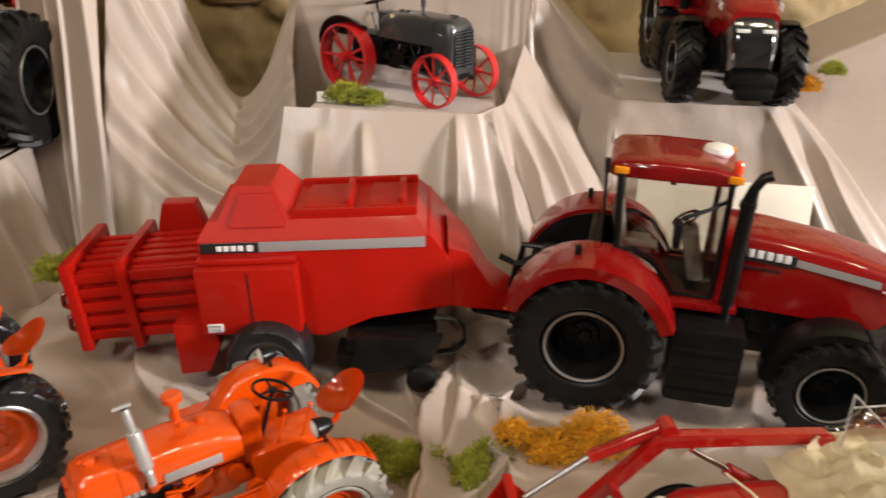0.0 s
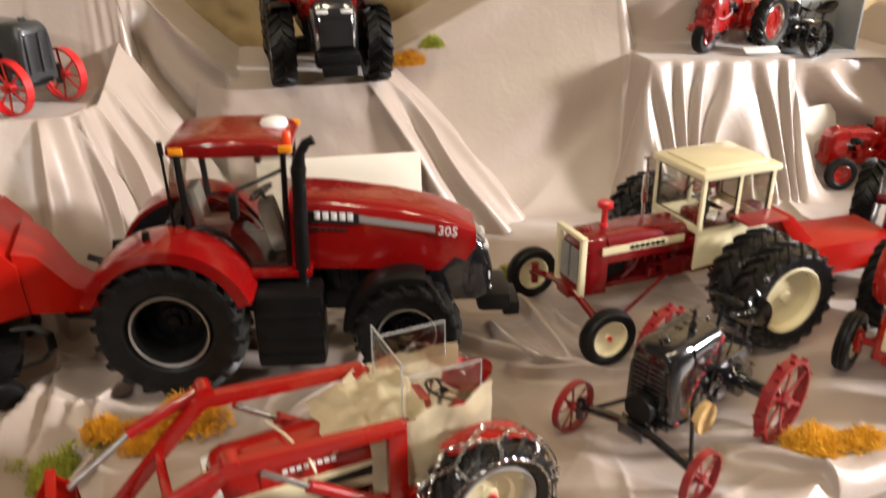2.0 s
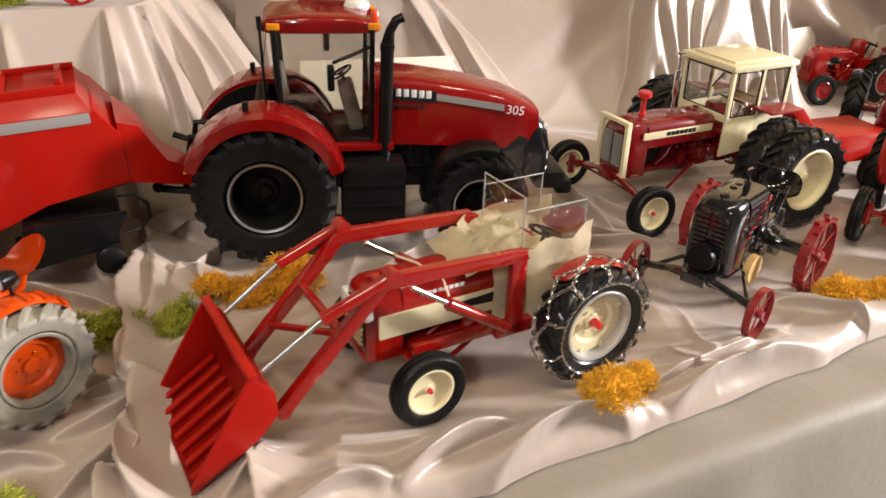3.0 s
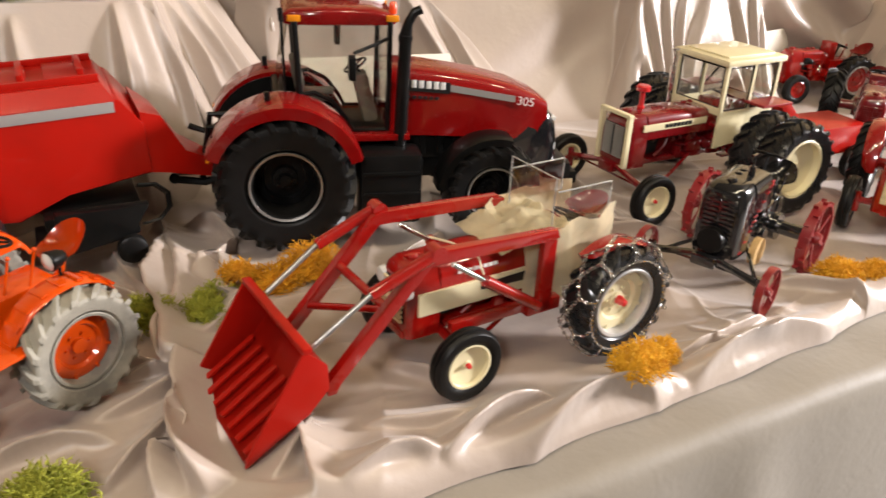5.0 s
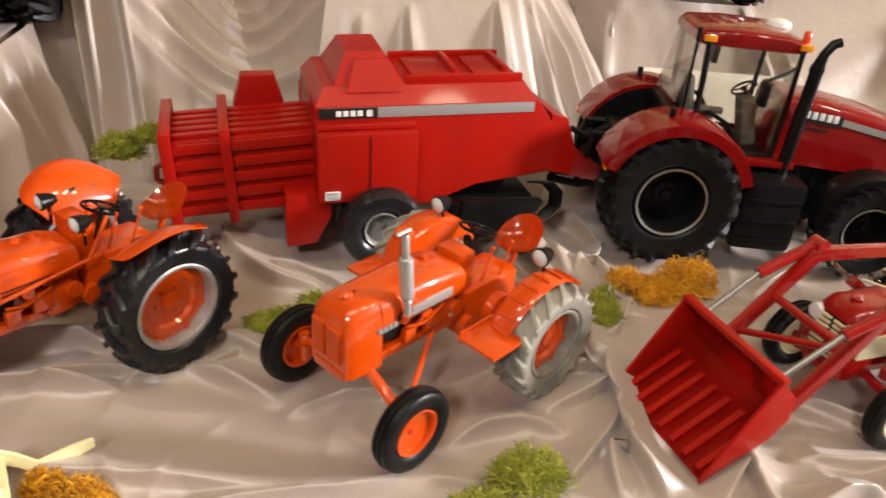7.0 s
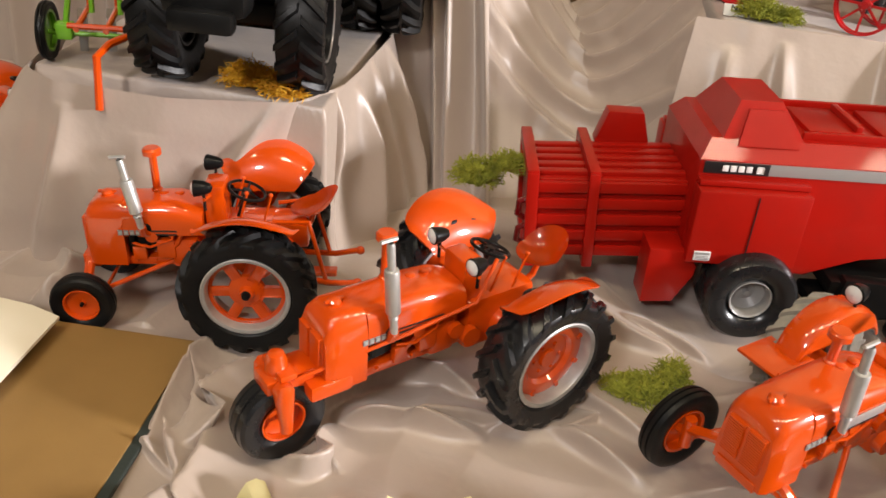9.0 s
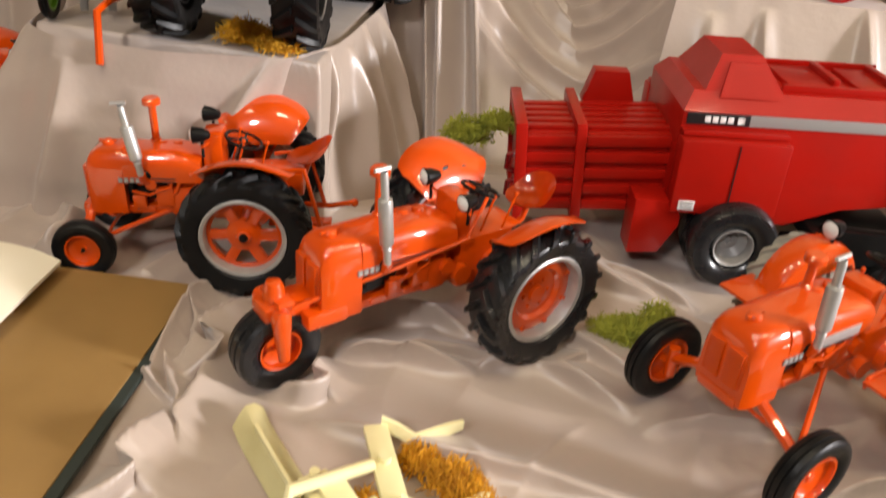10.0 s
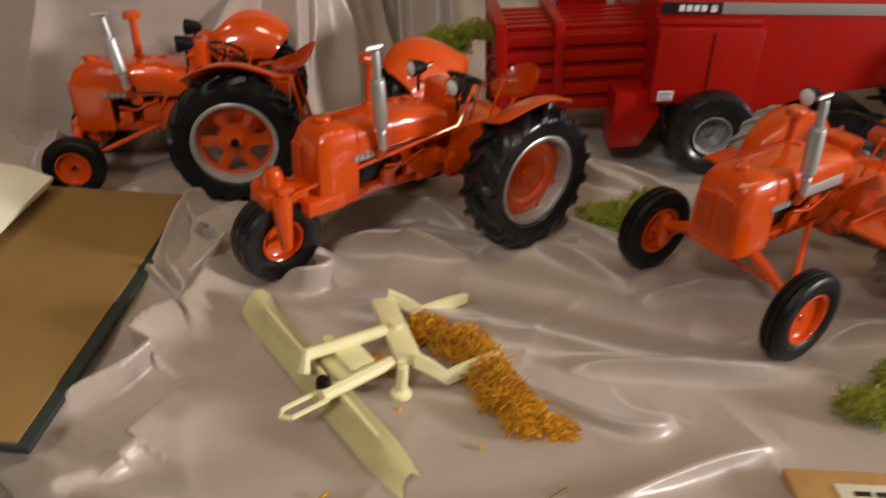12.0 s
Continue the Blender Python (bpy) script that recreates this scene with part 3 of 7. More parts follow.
def curve(points, n, blur):
    """A smooth line of n places past the given ones."""
    P = np.array(points, float)
    d = np.concatenate([[0], np.cumsum(np.linalg.norm(np.diff(P, axis=0), axis=1))])
    t = np.linspace(0, d[-1], n)
    C = np.stack([np.interp(t, d, P[:, k]) for k in range(3)], -1)
    if blur:
        k = np.hanning(2 * blur + 1)
        k /= k.sum()
        C = np.stack([np.convolve(np.pad(C[:, a], blur, mode="reflect", reflect_type="odd"), k, mode="valid") for a in range(3)], -1)
    return C


def ripple(T, at, width):
    """A round crest with a tighter flank on one side."""
    d = T - at
    return np.exp(-(np.abs(d) / np.where(d > 0, width, 0.6 * width)) ** 1.7)


def hang(name, S, falls, crossings, seed):
    """A hanging sheet: S holds its places (along the top, downwards); folds stand out along its own normal."""
    nu, nv = S.shape[:2]
    U, V = np.meshgrid(np.linspace(0, 1, nu), np.linspace(0, 1, nv), indexing="ij")
    out = np.zeros((nu, nv))
    rng = np.random.RandomState(seed)
    for at, width, height, start, drift in falls:
        grow = np.clip((V - start) / 0.35, 0, 1) * (1 - 0.35 * np.clip((V - 0.8) / 0.2, 0, 1))
        sway = at + drift * V + 0.006 * np.sin(V * rng.uniform(3, 7) + rng.uniform(0, 6))
        out = np.maximum(out, height * grow ** 0.7 * ripple(U, sway, width * (0.75 + 0.5 * V)))
    for at, width, height, tilt in crossings:
        ends = np.clip(np.sin(np.pi * np.clip(U, 0, 1)), 0, 1) ** 0.35
        out = np.maximum(out, height * ends * ripple(V, at + tilt * (U - 0.5), width))
    out = out + 0.0022 * smooth_noise(U * 3, V * 1.2, 6, seed + 3)
    N = np.cross(np.gradient(S, axis=0), np.gradient(S, axis=1))
    N /= np.linalg.norm(N, axis=2, keepdims=True) + 1e-9
    N *= np.where(N[..., 1:2] > 0, -1, 1)
    S = S + N * out[..., None]
    i, j = np.meshgrid(np.arange(nu - 1), np.arange(nv - 1), indexing="ij")
    a = (i * nv + j).ravel()
    me = bpy.data.meshes.new(name)
    me.from_pydata(S.reshape(-1, 3).tolist(), [], np.stack([a, a + nv, a + nv + 1, a + 1], -1).tolist())
    me.materials.append(SATIN)
    for p in me.polygons:
        p.use_smooth = True
    ob = new(name, me)
    ob.parent = CLOTH
    return ob


def ruled(top, bottom, nu=420, nv=110, blur=18):
    """Straight falls between two lines."""
    A, B = curve(top, nu, blur)[:, None], curve(bottom, nu, blur)[:, None]
    v = np.linspace(0, 1, nv)[None, :, None]
    return A + (B - A) * v


def random_falls(n, seed, lo, hi, width, height, drift=0.0):
    rng = np.random.RandomState(seed)
    at = np.linspace(lo, hi, n) + rng.uniform(-0.35, 0.35, n) * (hi - lo) / n
    return [(u, width * rng.uniform(0.6, 1.5), height * rng.uniform(0.45, 1.2), rng.choice([-0.3, -0.3, 0.0, 0.2]), drift * rng.uniform(-1, 1)) for u in at]


FOOT = 0.746
# tall curtain behind the left step
hang("curtain", ruled([(-0.98, 1.06, 1.40), (-0.60, 1.08, 1.38), (-0.385, 1.09, 1.35)], [(-0.98, 1.00, FOOT), (-0.52, 0.99, FOOT), (-0.43, 0.93, FOOT), (-0.38, 0.85, FOOT), (-0.27, 0.815, FOOT)], 620, 150),
     random_falls(26, 5, 0.02, 0.99, 0.013, 0.024, 0.015), [], 5)
# swag from the curtain to the antique tractor's step
vs = np.linspace(0, 1, 130)
edge = lambda pts: np.stack([np.interp(vs, (0, 0.3, 0.55, 1), [p[k] for p in pts]) for k in range(3)], -1)
left = edge([(-0.385, 1.09, 1.33), (-0.345, 1.00, 1.06), (-0.325, 0.91, 0.92), (-0.30, 0.82, FOOT)])
low = edge([(-0.240, 1.07, 0.895), (-0.215, 0.99, 0.868), (-0.195, 0.92, 0.83), (-0.19, 0.825, FOOT)])
right = edge([(-0.140, 1.075, 1.09), (-0.128, 0.95, 0.975), (-0.108, 0.882, 0.934), (-0.09, 0.795, FOOT)])
us = np.linspace(0, 1, 150)[:, None, None]
bow = np.where(us < 0.58, (us / 0.58), (1 - us) / 0.42)
bow = 1 - (1 - np.clip(bow, 0, 1)) ** 1.7
straight = left[None] * (1 - us) + right[None] * us
hang("swag", straight + bow * (low[None] - (left * 0.42 + right * 0.58)[None]), [(0.93, 0.05, 0.006, 0.4, 0.0)],
     [(0.07, 0.025, 0.008, 0.05), (0.17, 0.03, 0.014, 0.08), (0.27, 0.028, 0.012, 0.10), (0.37, 0.03, 0.016, 0.12), (0.48, 0.03, 0.013, 0.10), (0.60, 0.035, 0.014, 0.14), (0.73, 0.04, 0.010, 0.2)], 8)
# front of the antique tractor's step, fanning out at its corner
hang("step_front", ruled([(-0.120, 0.878, 0.937), (-0.02, 0.876, 0.937), (0.074, 0.882, 0.937), (0.098, 0.925, 0.937), (0.116, 1.01, 0.985)], [(-0.14, 0.80, FOOT), (-0.02, 0.79, FOOT), (0.08, 0.79, FOOT), (0.19, 0.835, FOOT), (0.27, 0.93, FOOT)], 420, 110, 10),
     [(0.10, 0.035, 0.010, 0.1, 0.0), (0.24, 0.028, 0.013, 0.05, 0.01), (0.37, 0.03, 0.008, 0.3, 0.0), (0.50, 0.026, 0.019, 0.0, -0.05), (0.60, 0.022, 0.016, 0.0, 0.0), (0.69, 0.022, 0.021, 0.0, 0.02), (0.79, 0.024, 0.018, 0.0, 0.02), (0.90, 0.03, 0.012, 0.1, 0.0)], [], 11)
# front of the second step
hang("step_front", ruled([(0.19, 1.03, 0.93), (0.222, 0.995, 0.928), (0.31, 0.990, 0.928), (0.394, 0.996, 0.928), (0.412, 1.04, 0.928), (0.42, 1.12, 0.93)], [(0.16, 0.99, FOOT), (0.20, 0.962, FOOT), (0.31, 0.962, FOOT), (0.42, 0.955, FOOT), (0.53, 0.93, FOOT), (0.62, 1.04, FOOT)], 360, 100, 10),
     [(0.12, 0.03, 0.007, 0.1, 0.0), (0.30, 0.03, 0.003, 0.3, 0.0), (0.60, 0.030, 0.013, 0.0, 0.04), (0.70, 0.022, 0.017, 0.0, 0.03), (0.82, 0.03, 0.012, 0.1, 0.0)], [], 14)
# front and flank of the left step
hang("step_front", ruled([(-0.640, 0.74, 0.886), (-0.618, 0.640, 0.886), (-0.590, 0.622, 0.886), (-0.506, 0.622, 0.886), (-0.424, 0.648, 0.886), (-0.400, 0.70, 0.886), (-0.392, 0.85, 0.886), (-0.40, 0.96, 0.886)],
                         [(-0.70, 0.72, FOOT), (-0.66, 0.61, FOOT), (-0.60, 0.60, FOOT), (-0.51, 0.618, FOOT), (-0.435, 0.662, FOOT), (-0.375, 0.70, FOOT), (-0.345, 0.83, FOOT), (-0.36, 0.95, FOOT)], 480, 100, 10),
     [(0.16, 0.02, 0.012, 0.0, 0.02), (0.23, 0.018, 0.010, 0.1, 0.03), (0.33, 0.03, 0.006, 0.2, 0.02), (0.475, 0.018, 0.012, 0.0, -0.10), (0.515, 0.016, 0.017, 0.0, -0.03), (0.56, 0.015, 0.015, 0.0, 0.02), (0.63, 0.02, 0.016, 0.05, 0.03), (0.71, 0.02, 0.012, 0.0, 0.02),
      (0.79, 0.018, 0.016, 0.0, 0.0), (0.88, 0.02, 0.014, 0.0, 0.0)], [], 17)


def ground_z(x, y):
    return float(cloth_height(np.array([[x]]), np.array([[y]]))[0][0, 0])


# ---- table, its cover, floor, room ----
TABLE = place(0.2, 0.318, 0, 8.1)


def wall(name, c, s, mat, label):
    bm = BM()
    box(bm, c, s, 0.0)
    ob = new(name, mesh_of(bm, mat))
    return tagged(ob, label, "wall", kind="structure")


table = thing("display_table", TABLE, "long display table under a floor-length beige cover", "table")
bm = BM()
box(bm, (0.1, 0.52, 0.715), (3.6, 1.0, 0.03), 0.003)
part("tabletop", bm, WOOD, table)
for tx in (-1.5, 1.7):
    for ty in (0.10, 0.94):
        bm = BM()
        box(bm, (tx, ty, 0.35), (0.05, 0.05, 0.70), 0.004)
        part("leg", bm, WOOD, table)


def table_cover():
    """Flat top, rounded edge, then a pleated skirt down to the floor."""
    nx = 700
    xs = np.linspace(-1.75, 1.95, nx)
    rows = []
    for k, (y, z) in enumerate([(1.03, 0.7365), (0.06, 0.7365), (0.03, 0.7368), (0.012, 0.7368), (0.003, 0.734), (-0.002, 0.727), (-0.004, 0.715), (-0.006, 0.69), (-0.009, 0.65),
                                (-0.013, 0.58), (-0.018, 0.48), (-0.024, 0.34), (-0.03, 0.18), (-0.034, 0.004)]):
        t = max(0.0, (0.73 - z) / 0.73)
        ph = xs * 52 + 1.6 * np.sin(xs * 9.0) + 0.8 * np.sin(xs * 23)
        amp = 0.042 * t ** 0.65 * (0.65 + 0.35 * np.sin(xs * 13))
        rows.append(np.stack([xs + 0.25 * amp * np.cos(ph), y - amp * (0.5 + 0.5 * np.sin(ph)), np.full(nx, z) + (0.0006 * np.sin(xs * 60) if k < 4 else 0)], -1))
    V = np.stack(rows, 0)
    n = V.shape[0]
    i, j = np.meshgrid(np.arange(n - 1), np.arange(nx - 1), indexing="ij")
    a = (i * nx + j).ravel()
    me = bpy.data.meshes.new("table_cover")
    me.from_pydata(V.reshape(-1, 3).tolist(), [], np.stack([a, a + 1, a + nx + 1, a + nx], -1).tolist())
    me.materials.append(TABLECLOTH)
    for p in me.polygons:
        p.use_smooth = True
    ob = new("table_cover", me)
    ob.matrix_world = TABLE
    return tagged(ob, "beige satin table cover hanging in pleats to the floor", "tablecloth")


table_cover()
tagged(wall("floor", (0.3, -0.4, -0.05), (7.2, 5.2, 0.1), FLOOR, "grey tiled floor"), category="floor")
tagged(wall("ceiling", (0.3, -0.4, 2.85), (7.2, 5.2, 0.1), PLASTER, "white plaster ceiling"), category="ceiling")
wall("wall_west", (-3.25, -0.4, 1.4), (0.1, 5.2, 2.8), PLASTER, "pale plaster wall")
wall("wall_east", (3.85, -0.4, 1.4), (0.1, 5.2, 2.8), PLASTER, "pale plaster wall")
wall("wall_south", (0.3, -2.95, 1.4), (7.2, 0.1, 2.8), PLASTER, "pale plaster wall")


def stone_wall():
    """Rough mortar face with rubble stones standing out of it."""
    xs = np.concatenate([np.linspace(-3.2, -1.1, 40, endpoint=False), np.linspace(-1.1, 2.0, 460, endpoint=False), np.linspace(2.0, 3.8, 30)])
    zs = np.concatenate([np.linspace(0, 0.7, 12, endpoint=False), np.linspace(0.7, 1.6, 150, endpoint=False), np.linspace(1.6, 2.8, 20)])
    nx, nz = len(xs), len(zs)
    X, Z = np.meshgrid(xs, zs, indexing="ij")
    Y = 1.50 - 0.045 * smooth_noise(X, Z * 1.4, 6, 51) - 0.022 * smooth_noise(X, Z * 1.3, 14, 52) - 0.012 * smooth_noise(X, Z, 38, 53) - 0.005 * smooth_noise(X, Z, 90, 54)
    V = np.stack([X, Y, Z], -1).reshape(-1, 3)
    i, j = np.meshgrid(np.arange(nx - 1), np.arange(nz - 1), indexing="ij")
    a = (i * nz + j).ravel()
    me = bpy.data.meshes.new("wall_north")
    me.from_pydata(V.tolist(), [], np.stack([a, a + nz, a + nz + 1, a + 1], -1).tolist())
    me.materials.append(MORTAR)
    for p in me.polygons:
        p.use_smooth = True
    ob = tagged(new("wall_north", me), "old rubble stone wall with rough cream mortar", "wall", kind="structure")
    rng = random.Random(5)
    shapes = []
    for k in range(9):
        bm = BM()
        bmesh.ops.create_icosphere(bm, subdivisions=4, radius=1)
        for v in bm.verts:
            c = v.co.copy()
            v.co = Vector([math.copysign(abs(q) ** 0.7, q) for q in c])
            n = noise.noise(c * 1.3 + Vector((k * 9.1, 0, 0)))
            n2 = noise.noise(c * 3.5 + Vector((k * 5.1, 3, 0)))
            n3 = noise.noise(c * 9.0 + Vector((k * 3.1, 7, 0)))
            v.co *= 1 + 0.30 * n + 0.16 * n2 + 0.07 * n3
        shapes.append(mesh_of(bm, STONE, 80))
    z = 0.70
    while z < 1.55:
        h = rng.uniform(0.05, 0.10)
        x = -1.1 + rng.random() * 0.1
        while x < 2.0:
            w = rng.uniform(0.07, 0.20)
            if rng.random() < 0.40:
                o = new("stone", shapes[rng.randrange(9)])
                o.parent = ob
                o.matrix_local = Matrix.Translation((x + w / 2, 1.482 + rng.uniform(-0.004, 0.012), z + h / 2)) @ pose(0, 0, 0, 0, rng.uniform(-14, 14), 0) @ Matrix.Diagonal((w * 0.46, rng.uniform(0.018, 0.026), h * rng.uniform(0.34, 0.50), 1))
            x += w * 1.05
        z += h
    return ob


stone_wall()


# ---- wheels ----
def tyre_mesh(R, w, rim, kind, mat, lugs=18):
    """A tyre as one moulded skin, sidewalls and tread together: kind is lug, rib or plain."""
    bm = BM()
    h = w / 2
    if kind != "lug":
        Rt = R
        prof = [(rim, -h * 0.62), (rim + (Rt - rim) * 0.25, -h * 0.90), (rim + (Rt - rim) * 0.55, -h), (rim + (Rt - rim) * 0.82, -h * 0.96), (Rt * 0.975, -h * 0.78), (Rt, -h * 0.4)]
        if kind == "rib":
            prof += [(Rt * 0.965, -h * 0.34), (Rt * 0.965, -h * 0.26), (Rt * 1.01, -h * 0.2), (Rt * 1.01, h * 0.2), (Rt * 0.965, h * 0.26), (Rt * 0.965, h * 0.34)]
        prof += [(r, -y) for r, y in prof[:6][::-1]]
        prof += [(rim * 0.97, h * 0.5), (rim * 0.97, -h * 0.5)]
        lathe(bm, prof, 64, closed=True)
        return mesh_of(bm, mat, 35)
    Rt = R * 0.925
    # rows: radius, height across, share of the lug that stands on it, share of the sweep
    half = [(rim * 0.97, 0.45, 0, 0), (rim, 0.62, 0, 0), (rim + (Rt - rim) * 0.14, 0.80, 0, 0), (rim + (Rt - rim) * 0.20, 0.86, 0, 0), (rim + (Rt - rim) * 0.26, 0.87, 0, 0), (rim + (Rt - rim) * 0.50, 0.96, 0, 0),
            (rim + (Rt - rim) * 0.70, 0.99, 0.0, 0), (rim + (Rt - rim) * 0.76, 0.99, 0.55, 0.0), (Rt * 0.955, 0.93, 0.9, 0.12), (Rt * 0.985, 0.72, 1, 0.36), (Rt * 1.0, 0.40, 1, 0.66), (Rt * 1.005, 0.10, 1, 0.93), (Rt * 1.005, 0.045, 0, 0.97)]
    rows = [(r, -y * h, k, q, 0) for r, y, k, q in half] + [(r, y * h, k, q, 6) for r, y, k, q in half[::-1]]
    n = lugs * 12
    step = 6.28319 / n
    grid = []
    for r, y, k, q, shift in rows:
        ring = []
        for i in range(n):
            up = 1.0 if (i + shift) % 12 in (4, 5, 6, 7) else 0.0
            rr = r + k * up * (R - Rt) * (1.0 if abs(y) < 0.95 * h else 0.7)
            yy = y * (1.0 + (0.055 * up if 0 < k < 1 else 0.0))
            a = (i + q * 11.0) * step
            ring.append(bm.verts.new((rr * math.cos(a), yy, rr * math.sin(a))))
        grid.append(ring)
    grid.append(grid[0])
    for A, B in zip(grid, grid[1:]):
        for i in range(n):
            j = (i + 1) % n
            bm.faces.new((A[i], A[j], B[j], B[i]))
    return mesh_of(bm, mat, 32)


_tyres = {}


def wheel(parent, x, y, z, R, w, rim, kind, tyre_mat, rim_mat, disc_mat, side, style="disc", lugs=18, label="", hub_mat=None, steer=0):
    """A wheel whose outer face looks to side (+1: the thing's left). The rim is the wheel, the tyre its sub-part."""
    bm = BM()
    h = w / 2 * 0.78
    ring = [(rim * 1.0, h), (rim * 1.03, h * 1.02), (rim * 1.0, h * 1.06), (rim * 0.93, h * 1.0), (rim * 0.90, h * 0.75), (rim * 0.88, -h * 0.9), (rim * 0.95, -h), (rim, -h)]
    lathe(bm, ring, 44, closed=True)
    turn = Matrix.Rotation(0 if side > 0 else math.pi, 4, "Z")
    place_m = Matrix.Translation((x, y, z)) @ Matrix.Rotation(radians(steer), 4, "Z") @ turn
    wh = part("wheel", bm, rim_mat, parent, label, m=place_m)
    bm = BM()
    if style == "disc":
        lathe(bm, [(0.0005, h * 0.30), (rim * 0.20, h * 0.30), (rim * 0.22, h * 0.12), (rim * 0.55, h * 0.05), (rim * 0.62, h * 0.30), (rim * 0.80, h * 0.36), (rim * 0.905, h * 0.25), (rim * 0.905, h * 0.1), (0.0005, -h * 0.1)], 36)
        for i in range(6):
            a = 6.28319 * i / 6
            cyl(bm, (rim * 0.34 * math.cos(a), h * 0.06, rim * 0.34 * math.sin(a)), (rim * 0.34 * math.cos(a), h * 0.22, rim * 0.34 * math.sin(a)), rim * 0.045, seg=8)
        for i in range(8):
            a = 6.28319 * (i + 0.5) / 8
            box(bm, (0, 0, 0), (rim * 0.16, h * 0.12, rim * 0.09), 0, m=Matrix.Translation((rim * 0.84 * math.cos(a), h * 0.36, rim * 0.84 * math.sin(a))) @ Matrix.Rotation(-a, 4, "Y"))
    elif style == "spoke":
        lathe(bm, [(0.0005, h * 0.75), (rim * 0.16, h * 0.72), (rim * 0.20, h * 0.45), (rim * 0.42, h * 0.30), (rim * 0.44, h * 0.05), (0.0005, 0)], 32)
        for i in range(6):
            a = 6.28319 * i / 6
            box(bm, (0, 0, 0), (rim * 0.58, h * 0.22, rim * 0.26), rim * 0.03, m=Matrix.Rotation(-a, 4, "Y") @ Matrix.Translation((rim * 0.62, h * 0.20, 0)))
        lathe(bm, [(rim * 0.80, h * 0.36), (rim * 0.905, h * 0.30), (rim * 0.905, h * 0.05), (rim * 0.80, h * 0.1)], 36, closed=True)
    elif style == "deep":
        lathe(bm, [(0.0005, h * 0.12), (rim * 0.16, h * 0.10), (rim * 0.20, -h * 0.15), (rim * 0.34, -h * 0.2), (rim * 0.38, -h * 0.45), (rim * 0.60, -h * 0.5), (rim * 0.64, -h * 0.2), (rim * 0.88, -h * 0.3), (rim * 0.9, -h * 0.7), (0.0005, -h * 0.8)], 36)
        bm2 = BM()
        lathe(bm2, [(rim * 0.94, h * 0.92), (rim * 0.89, h * 0.7), (rim * 0.84, -h * 0.25), (rim * 0.875, -h * 0.25), (rim * 0.91, h * 0.5)], 44, closed=True)
        part("rim_well", bm2, BLACK, wh)
        wh.data.materials.clear()
        wh.data.materials.append(BLACK)
        bm2 = BM()
        lathe(bm2, [(rim * 1.035, h * 1.0), (rim * 1.02, h * 1.10), (rim * 0.965, h * 1.06), (rim * 0.955, h * 0.98)], 48, closed=True)
        part("rim_ring", bm2, rim_mat, wh)
        for i in range(10):
            a = 6.28319 * i / 10
            cyl(bm, (rim * 0.27 * math.cos(a), -h * 0.3, rim * 0.27 * math.sin(a)), (rim * 0.27 * math.cos(a), -h * 0.05, rim * 0.27 * math.sin(a)), rim * 0.03, seg=6)
    else:
        lathe(bm, [(0.0005, h * 0.50), (rim * 0.15, h * 0.48), (rim * 0.19, h * 0.2), (rim * 0.5, h * 0.12), (rim * 0.88, h * 0.42), (rim * 0.905, h * 0.3), (0.0005, -h * 0.1)], 36)
    part("disc", bm, disc_mat, wh)
    if hub_mat:
        bm = BM()
        lathe(bm, [(0.0005, h * 1.05), (rim * 0.09, h * 1.0), (rim * 0.13, h * 0.5), (rim * 0.13, h * 0.1), (0.0005, h * 0.05)], 16)
        part("hub", bm, hub_mat, wh)
    key = (R, w, rim, kind, tyre_mat.name, lugs)
    if key not in _tyres:
        _tyres[key] = tyre_mesh(R, w, rim * 0.99, kind, tyre_mat, lugs)
    ty = new("tyre", _tyres[key])
    ty.parent = wh
    if side < 0:
        ty.matrix_local = Matrix.Rotation(math.pi, 4, "Z")
    return wh


def steel_wheel(parent, x, y, z, R, w, spokes, mat, side, cleats=0, pose_turn=0):
    """A flat-rimmed steel wheel with two rows of spokes."""
    bm = BM()
    lathe(bm, [(R, -w / 2), (R, w / 2), (R * 0.93, w / 2), (R * 0.93, w * 0.12), (R * 0.90, w * 0.12), (R * 0.90, -w * 0.12), (R * 0.93, -w * 0.12), (R * 0.93, -w / 2)], 48, closed=True)
    for i in range(cleats):
        a = 6.28319 * i / cleats
        box(bm, (0, 0, 0), (R * 0.10, w * 0.5, R * 0.05), 0, m=Matrix.Rotation(-a, 4, "Y") @ Matrix.Translation((R * 1.04, (w * 0.25 if i % 2 else -w * 0.25), 0)))
    wh = part("wheel", bm, mat, parent, m=Matrix.Translation((x, y, z)) @ Matrix.Rotation(radians(pose_turn), 4, "Z"))
    bm = BM()
    lathe(bm, [(0.0005, -w * 0.7), (R * 0.13, -w * 0.7), (R * 0.17, -w * 0.3), (R * 0.17, w * 0.3), (R * 0.13, w * 0.7), (0.0005, w * 0.7)], 20)
    part("hub", bm, mat, wh)
    for i in range(spokes):
        a = 6.28319 * i / spokes
        bm = BM()
        k = 0.35 if i % 2 else -0.35
        box(bm, (0, 0, 0), (R * 0.80, R * 0.035, R * 0.085), 0, m=Matrix.Rotation(-a, 4, "Y") @ Matrix.Translation((R * 0.53, w * k * 0.5, 0)) @ Matrix.Rotation(w * k / R * 0.8, 4, "Z"))
        part("spoke", bm, mat, wh)
    return wh


